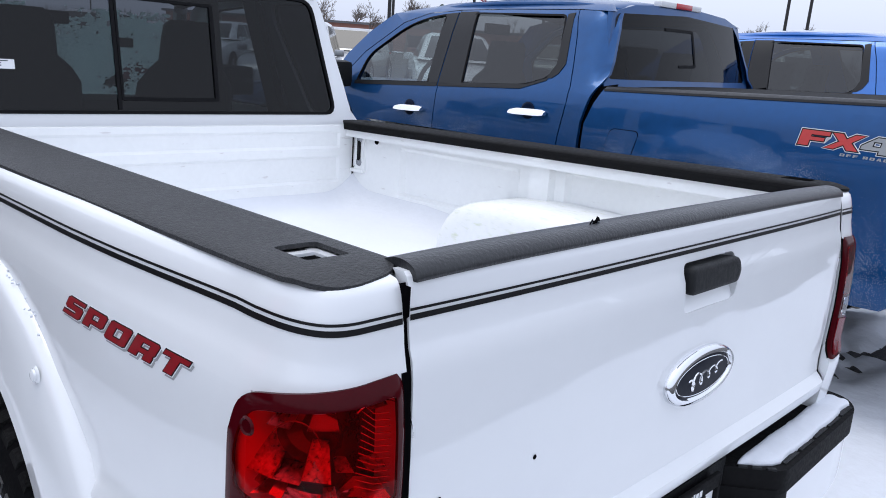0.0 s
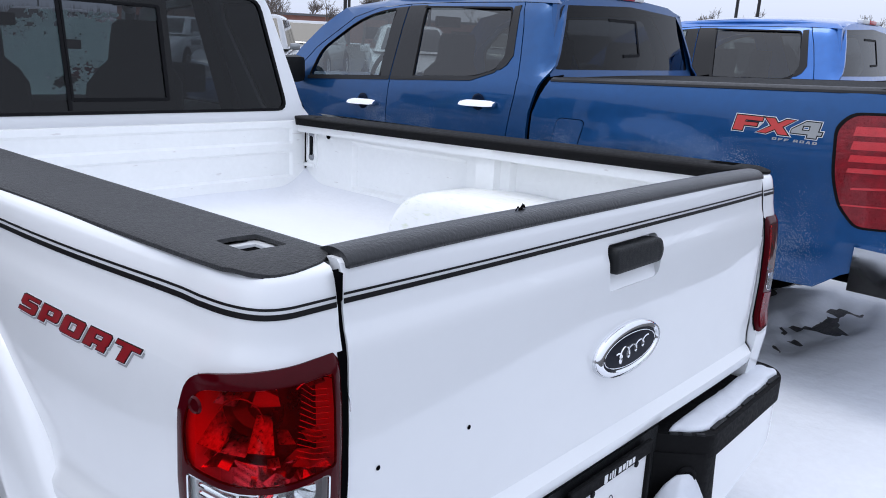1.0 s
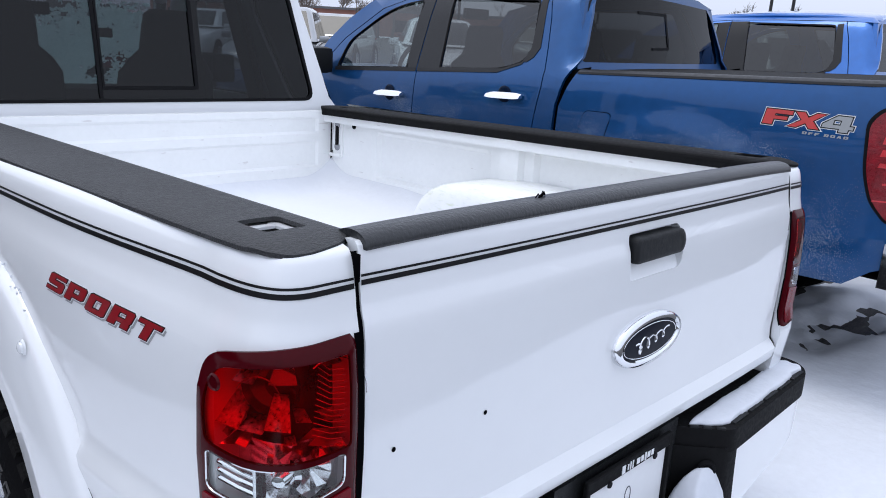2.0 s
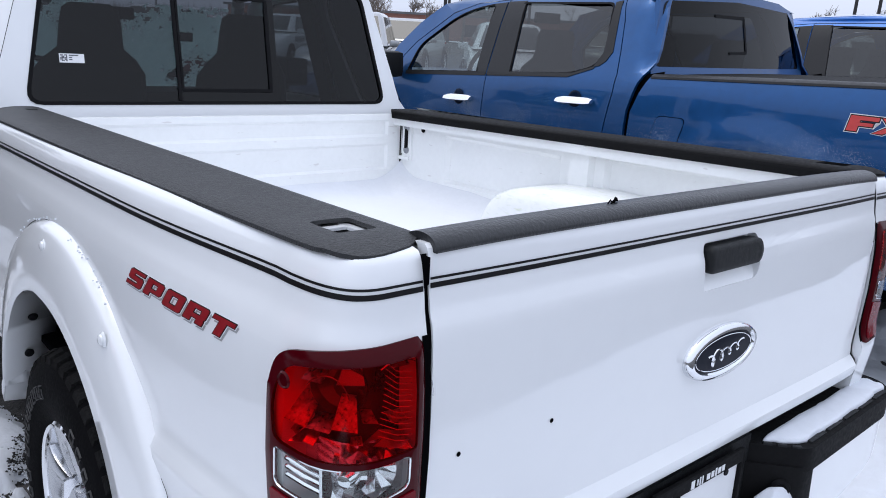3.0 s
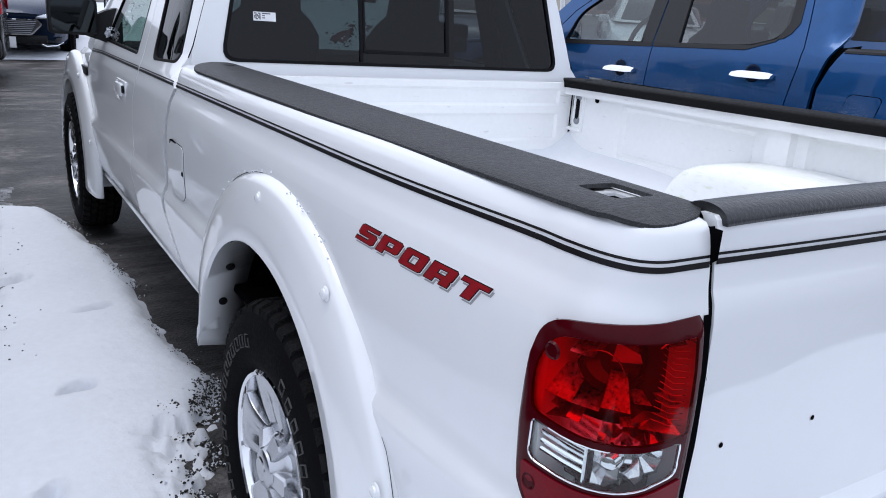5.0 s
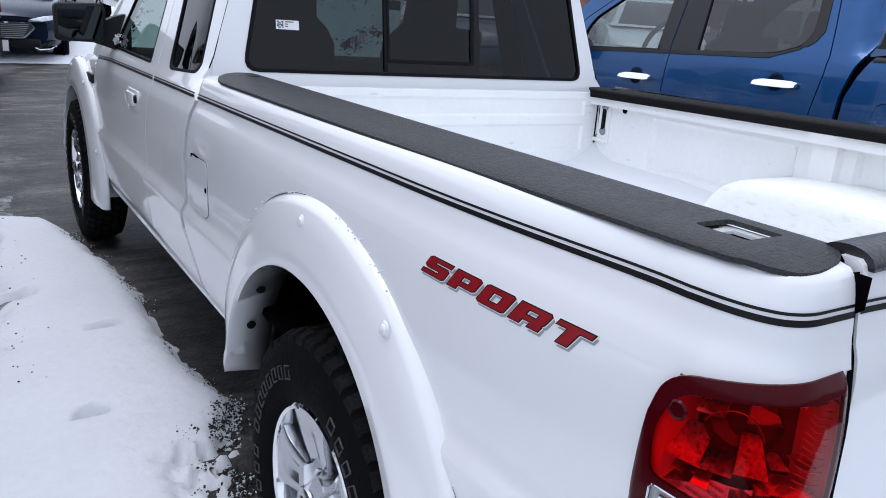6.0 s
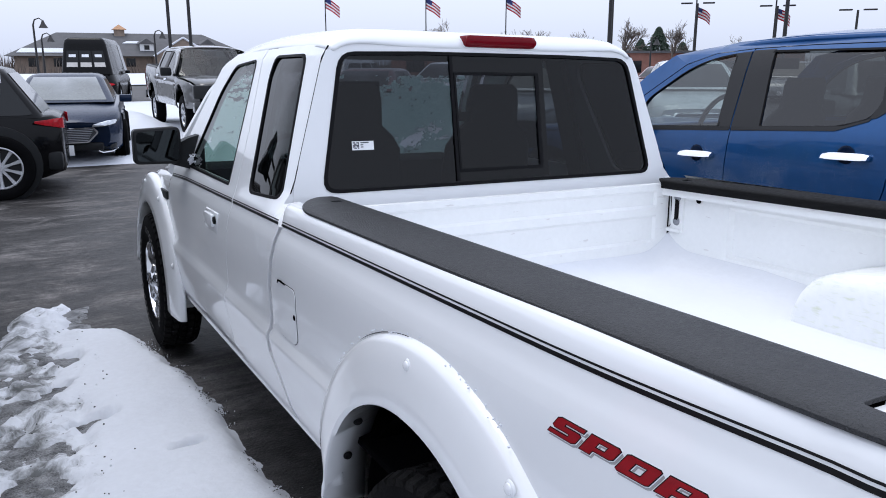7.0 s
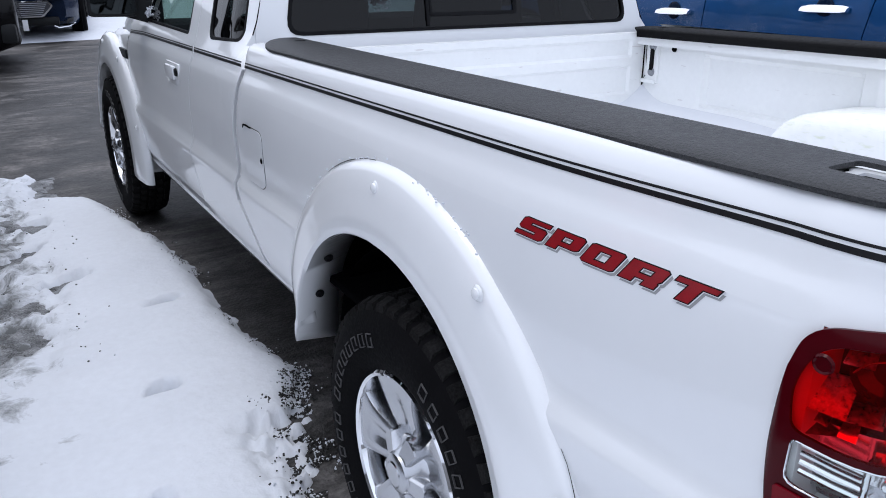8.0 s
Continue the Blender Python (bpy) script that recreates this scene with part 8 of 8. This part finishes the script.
hall = tagged(empty("low_building", pose(21.5, 163, 0, 0, 0, -4)), "long low tan building with grey hipped roof and snow patches", "building")
bm = box(bmesh.new(), (0, 0, 1.5), (40, 14, 3.4))
part("wall", bm, BRICKTAN, hall, smooth=False)
bm = loft([[Vector((-21.5, -8.5, 3.0)), Vector((21.5, -8.5, 3.0)), Vector((21.5, 8.5, 3.0)), Vector((-21.5, 8.5, 3.0))], [Vector((-13, -0.3, 7.3)), Vector((13, -0.3, 7.3)), Vector((13, 0.3, 7.3)), Vector((-13, 0.3, 7.3))]])
rf = part("roof", bm, ROOFGREY, hall, smooth=False)
for x in (-10, 2, 13):
    d = part("dormer", loft([[Vector((x - 1.2, -6.8, 4.0)), Vector((x + 1.2, -6.8, 4.0)), Vector((x + 1.2, -3, 5.4)), Vector((x - 1.2, -3, 5.4))], [Vector((x - 1.2, -6.8, 5.2)), Vector((x + 1.2, -6.8, 5.2)), Vector((x + 1.2, -3, 5.5)), Vector((x - 1.2, -3, 5.5))]]), WHITECAR, rf)
    part("dormer_roof", loft([[Vector((x - 1.5, -7.1, 5.2)), Vector((x + 1.5, -7.1, 5.2)), Vector((x + 1.5, -2.4, 5.6)), Vector((x - 1.5, -2.4, 5.6))], [Vector((x - 0.05, -7.1, 6.2)), Vector((x + 0.05, -7.1, 6.2)), Vector((x + 0.05, -1.6, 6.2)), Vector((x - 0.05, -1.6, 6.2))]]), ROOFGREY, d, smooth=False)
    part("window", box(bmesh.new(), (x, -6.83, 4.6), (0.9, 0.06, 0.8)), LOTGLASS, d, smooth=False)
cu = part("cupola", box(bmesh.new(), (-2.2, -0.5, 7.2), (1.8, 1.8, 1.6)), BRICKTAN, hall, "tan cupola with an orange roof", smooth=False)
part("cupola_roof", loft([[Vector((-2.2 + a * 1.3, -0.5 + b * 1.3, 7.95)) for a, b in ((-1, -1), (1, -1), (1, 1), (-1, 1))], [Vector((-2.2 + a * 0.05, -0.5 + b * 0.05, 8.9)) for a, b in ((-1, -1), (1, -1), (1, 1), (-1, 1))]]), COPPER, cu, smooth=False)
part("gable", loft([[Vector((3, -11, 0.2)), Vector((13, -11, 0.2)), Vector((13, -6, 0.2)), Vector((3, -6, 0.2))], [Vector((3, -11, 3.1)), Vector((13, -11, 3.1)), Vector((13, -6, 3.1)), Vector((3, -6, 3.1))], [Vector((7.9, -11, 6.2)), Vector((8.1, -11, 6.2)), Vector((8.1, -3, 6.2)), Vector((7.9, -3, 6.2))]]), BRICKTAN, hall, smooth=False)
for x, y0, y1, w in ((-15, -7.6, -6.2, 9), (4.5, -10.9, -9.9, 2.0), (12.5, -6.6, -4.6, 5), (0, -4.2, -3.5, 4)):
    zf = lambda y: 3.0 + (y + 8.5) / 8.2 * 4.3 + 0.08
    part("roof_snow", loft([[Vector((x - w / 2, y0, zf(y0))), Vector((x + w / 2, y0, zf(y0))), Vector((x + w / 2 - 0.6, y1, zf(y1))), Vector((x - w / 2 + 0.8, y1, zf(y1)))], [Vector((x - w / 2, y0, zf(y0) + 0.1)), Vector((x + w / 2, y0, zf(y0) + 0.1)), Vector((x + w / 2 - 0.6, y1, zf(y1) + 0.1)), Vector((x - w / 2 + 0.8, y1, zf(y1) + 0.1))]]), SNOW, rf, "snow patch", smooth=False)
for s in (-1, 1):
    tube_pts = [(8 + s * 5.3, -11.2, 3.0), (8, -11.2, 6.35)]
    part("verge_snow", tube([Vector(p) for p in tube_pts], 0.18, 6), SNOW, hall, "snow along the gable edge")
for x in (-17, -13, -9, -5, -1, 16):
    part("window", box(bmesh.new(), (x, -7.03, 1.9), (1.6, 0.08, 1.5)), LOTGLASS, hall, smooth=False)

store = tagged(empty("brick_building", pose(60, 74, 0, 0, 0, -42)), "low red brick building behind bare trees", "building")
part("wall", box(bmesh.new(), (0, 0, 1.3), (46, 10, 3.0)), BRICKRED, store, smooth=False)
part("roof", box(bmesh.new(), (0, 0, 2.9), (46.8, 10.6, 0.25)), ROOFGREY, store, smooth=False)
for x in range(-20, 21, 5):
    part("window", box(bmesh.new(), (x, -5.02, 1.3), (2.2, 0.08, 1.3)), LOTGLASS, store, smooth=False)


# ---- lamp posts, poles, flags ----
def pole(x, y, h, r=0.09, arms=0, label="tall dark parking lot light pole"):
    p = tagged(empty("light_pole", Matrix.Translation((x, y, 0))), label, "light pole", "light poles")
    part("shaft", tube([(0, 0, 0), (0, 0, h)], [r, r * 0.75], 10), DARKPOLE, p)
    part("footing", tube([(0, 0, 0), (0, 0, 0.6)], 0.28, 14), mat("grey_concrete", (0.30, 0.30, 0.29), 0.9, vary=0.1), p, "concrete footing")
    for k in range(arms):
        s = -1 if k else 1
        part("lamp_head", bevelled((s * 0.75 * 0.7, -s * 0.75 * 0.7, h + 0.02), (0.8, 0.30, 0.10), 0.03, pose(0, 0, 0, 0, 0, -45).to_3x3()), DARKPOLE, p, "flat lamp head")
    return p


for x, y, h, n in ((6.6, 44.0, 9.5, 2), (7.63, 43.8, 9.5, 2), (24.7, 29.9, 9.0, 2), (30.1, 24.1, 9.0, 2), (42.2, 40.8, 5.75, 2), (45.6, 36.8, 5.45, 2), (48.5, 32.8, 5.05, 2), (31.3, 37.3, 9.0, 2), (44.9, 18.7, 9.5, 2), (45.3, 17.6, 9.5, 2)):
    pole(x, y, h, 0.10, n)


def street_lamp(x, y, h):
    p = tagged(empty("street_lamp", Matrix.Translation((x, y, 0))), "dark curved-arm street lamp with a bell shade", "street lamp", "street lamps")
    part("shaft", tube([(0, 0, 0), (0, 0, h - 0.2), (0.1, 0, h + 0.1), (0.35, 0, h + 0.2), (0.55, 0, h + 0.05)], [0.08, 0.055, 0.04, 0.035, 0.03], 8), DARKPOLE, p)
    part("shade", tube([(0.55, 0, h + 0.08), (0.55, 0, h - 0.12), (0.55, 0, h - 0.38)], [0.05, 0.12, 0.28], 12), DARKPOLE, p, "bell shade")
    return p


street_lamp(0.6, 54.7, 4.1)
street_lamp(1.2, 59.7, 3.4)
street_lamp(8.3, 58.9, 3.7)
street_lamp(40.0, 42.9, 3.3)
FLAGRED, FLAGWHITE, FLAGBLUE = mat("red_flag_cloth", (0.40, 0.03, 0.04), 0.9), mat("white_flag_cloth", (0.70, 0.70, 0.71), 0.9), mat("blue_flag_cloth", (0.03, 0.04, 0.14), 0.9)


def flag(x, y, h, fz, size=1.7):
    p = tagged(empty("flagpole", Matrix.Translation((x, y, 0))), "slim flagpole with a drooping striped flag", "flagpole", "flagpoles")
    part("shaft", tube([(0, 0, 0), (0, 0, h)], [0.07, 0.05], 8), DARKPOLE, p)

    def cloth(u, v):
        a = u * size
        return Vector((0.05 + a * 0.55 + 0.10 * math.sin(u * 7) * u, -a * 0.50 + 0.12 * math.sin(u * 7), fz + v * size * 0.55 - 0.55 * a * (0.6 + 0.3 * u)))

    for k in range(7):
        part("stripe", sheet(cloth, steps(0.42 if k > 3 else 0.0, 1, 8), [k / 7, (k + 1) / 7]), FLAGRED if k % 2 == 0 else FLAGWHITE, p, angle=180)
    part("canton", sheet(cloth, steps(0, 0.42, 5), [4 / 7, 1.0]), FLAGBLUE, p, angle=180)
    return p


flag(27.1, 74.4, 9.4, 6.9, 1.9)
flag(36.1, 70.3, 9.4, 6.9, 1.9)
flag(42.9, 66.2, 9.4, 6.9, 1.9)
flag(42.3, 41.0, 6.2, 4.9, 1.3)
flag(45.7, 37.0, 6.2, 4.7, 1.3)


# ---- trees ----
def bare_tree(h, seed):
    """A leafless tree: tapered trunk, limbs and many fine twigs."""
    rnd = random.Random(seed)
    limbs, twigs = bmesh.new(), bmesh.new()

    def grow(p, d, length, r, level):
        pts, q = [p], p
        n = 3
        for i in range(n):
            d = (d + Vector((rnd.uniform(-1, 1), rnd.uniform(-1, 1), rnd.uniform(-0.2, 0.6))) * 0.16).normalized()
            q = q + d * length / n
            pts.append(q)
        tube(pts, [max(r * (1 - 0.55 * i / n), 0.016) for i in range(n + 1)], 5 if level < 2 else 3, limbs if level < 2 else twigs)
        if level >= 4:
            return
        for k in range(rnd.randint(3, 5) if level < 3 else rnd.randint(2, 4)):
            t = rnd.uniform(0.35, 1.0)
            base = pts[min(n, int(t * n))]
            a = rnd.uniform(0, 6.28)
            tilt = rnd.uniform(0.35, 0.9)
            e = d.orthogonal().normalized()
            e = (Matrix.Rotation(a, 3, d) @ e)
            grow(base, (d * math.cos(tilt) + e * math.sin(tilt) + Vector((0, 0, 0.15))).normalized(), length * rnd.uniform(0.5, 0.75), r * 0.42, level + 1)

    grow(Vector((0, 0, 0)), Vector((0, 0, 1)), h * 0.42, h * 0.020, 0)
    t = tagged(empty("tree"), "bare leafless grey-brown winter tree", "tree", "bare trees")
    part("trunk", limbs, BARK, t)
    tagged(part("crown", twigs, BARK, t, "fine bare twigs", smooth=False), kind="stuff")
    return t


trees = [bare_tree(8.0, 3), bare_tree(7.0, 8), bare_tree(9.0, 14)]
spots = [(0, 46.7, 66.4, 0), (1, 50.6, 63.0, 40), (2, 62.5, 63.0, 90), (0, 69.6, 96.3, 10), (1, 76.0, 91.2, 70), (2, 72.5, 94, 140), (0, 79, 88, 200), (1, 70.7, 68.9, 250), (2, 89.9, 40.6, 30), (0, 76.1, 19.6, 60), (1, 80, 15.5, 90),
         (1, 43.5, 68, 120), (2, 54, 61.5, 160), (1, 66.5, 98, 33), (0, 83, 84.5, 77), (2, 92, 36, 12), (0, 88, 45, 98), (1, 65, 72.5, 12), (2, 40, 74, 40), (1, 75, 64, 300), (0, 49, 70, 222)]
used = set()
for k, x, y, a in spots:
    if k not in used:
        used.add(k)
        trees[k].matrix_basis = pose(x, y, 0, 0, 0, a)
    else:
        copy_thing(trees[k], pose(x, y, 0, 0, 0, a))


def conifer(x, y, h, seed):
    rnd = random.Random(seed)
    t = tagged(empty("tree", Matrix.Translation((x, y, 0))), "dark green conifer with an uneven outline", "tree")
    part("trunk", tube([(0, 0, 0), (0, 0, h * 0.95)], [0.16, 0.03], 6), BARK, t)
    bm = bmesh.new()
    for k in range(1800):
        z = h * (0.10 + 0.88 * rnd.random() ** 0.8)
        r = (h - z) * 0.58 * (0.35 + 0.75 * rnd.random()) + 0.05
        a = rnd.uniform(0, 6.28)
        c = Vector((r * math.cos(a), r * math.sin(a), z - 0.15 * r))
        d = Vector((math.cos(a), math.sin(a), -0.35)) * rnd.uniform(0.25, 0.5)
        s_ = Vector((-math.sin(a), math.cos(a), 0)) * 0.12
        v = [bm.verts.new(c - d * 0.5), bm.verts.new(c + s_), bm.verts.new(c + d * 0.6), bm.verts.new(c - s_), bm.verts.new(c + Vector((0, 0, 0.14)))]
        for i in range(4):
            bm.faces.new([v[i], v[(i + 1) % 4], v[4]])
    tagged(part("crown", bm, NEEDLES, t, "dense dark needles", smooth=False), kind="stuff")
    return t


conifer(68.4, 71.2, 6.0, 4)
conifer(66.9, 72.6, 4.6, 5)
conifer(70.6, 69.4, 4.2, 6)
# far woods and hedge line along the horizon
bm = bmesh.new()
rnd = random.Random(9)
for k in range(15000):
    a = radians(rnd.uniform(-35, 150))
    d = rnd.uniform(150, 230)
    x, y = d * math.sin(a), d * math.cos(a)
    h = rnd.uniform(1.2, 4.4) + 1.6 * wave(x, y, 0.03, 77)
    lx, ly = rnd.uniform(-0.8, 0.8), rnd.uniform(-0.8, 0.8)
    w = rnd.uniform(0.05, 0.14)
    v = [bm.verts.new((x - w * math.cos(a), y + w * math.sin(a), 0)), bm.verts.new((x + w * math.cos(a), y - w * math.sin(a), 0)), bm.verts.new((x + lx, y + ly, max(h, 1.2)))]
    bm.faces.new(v)
tagged(part("far_woods", bm, BARK, None, smooth=False), "hazy brown line of far bare woods", "trees", kind="stuff")
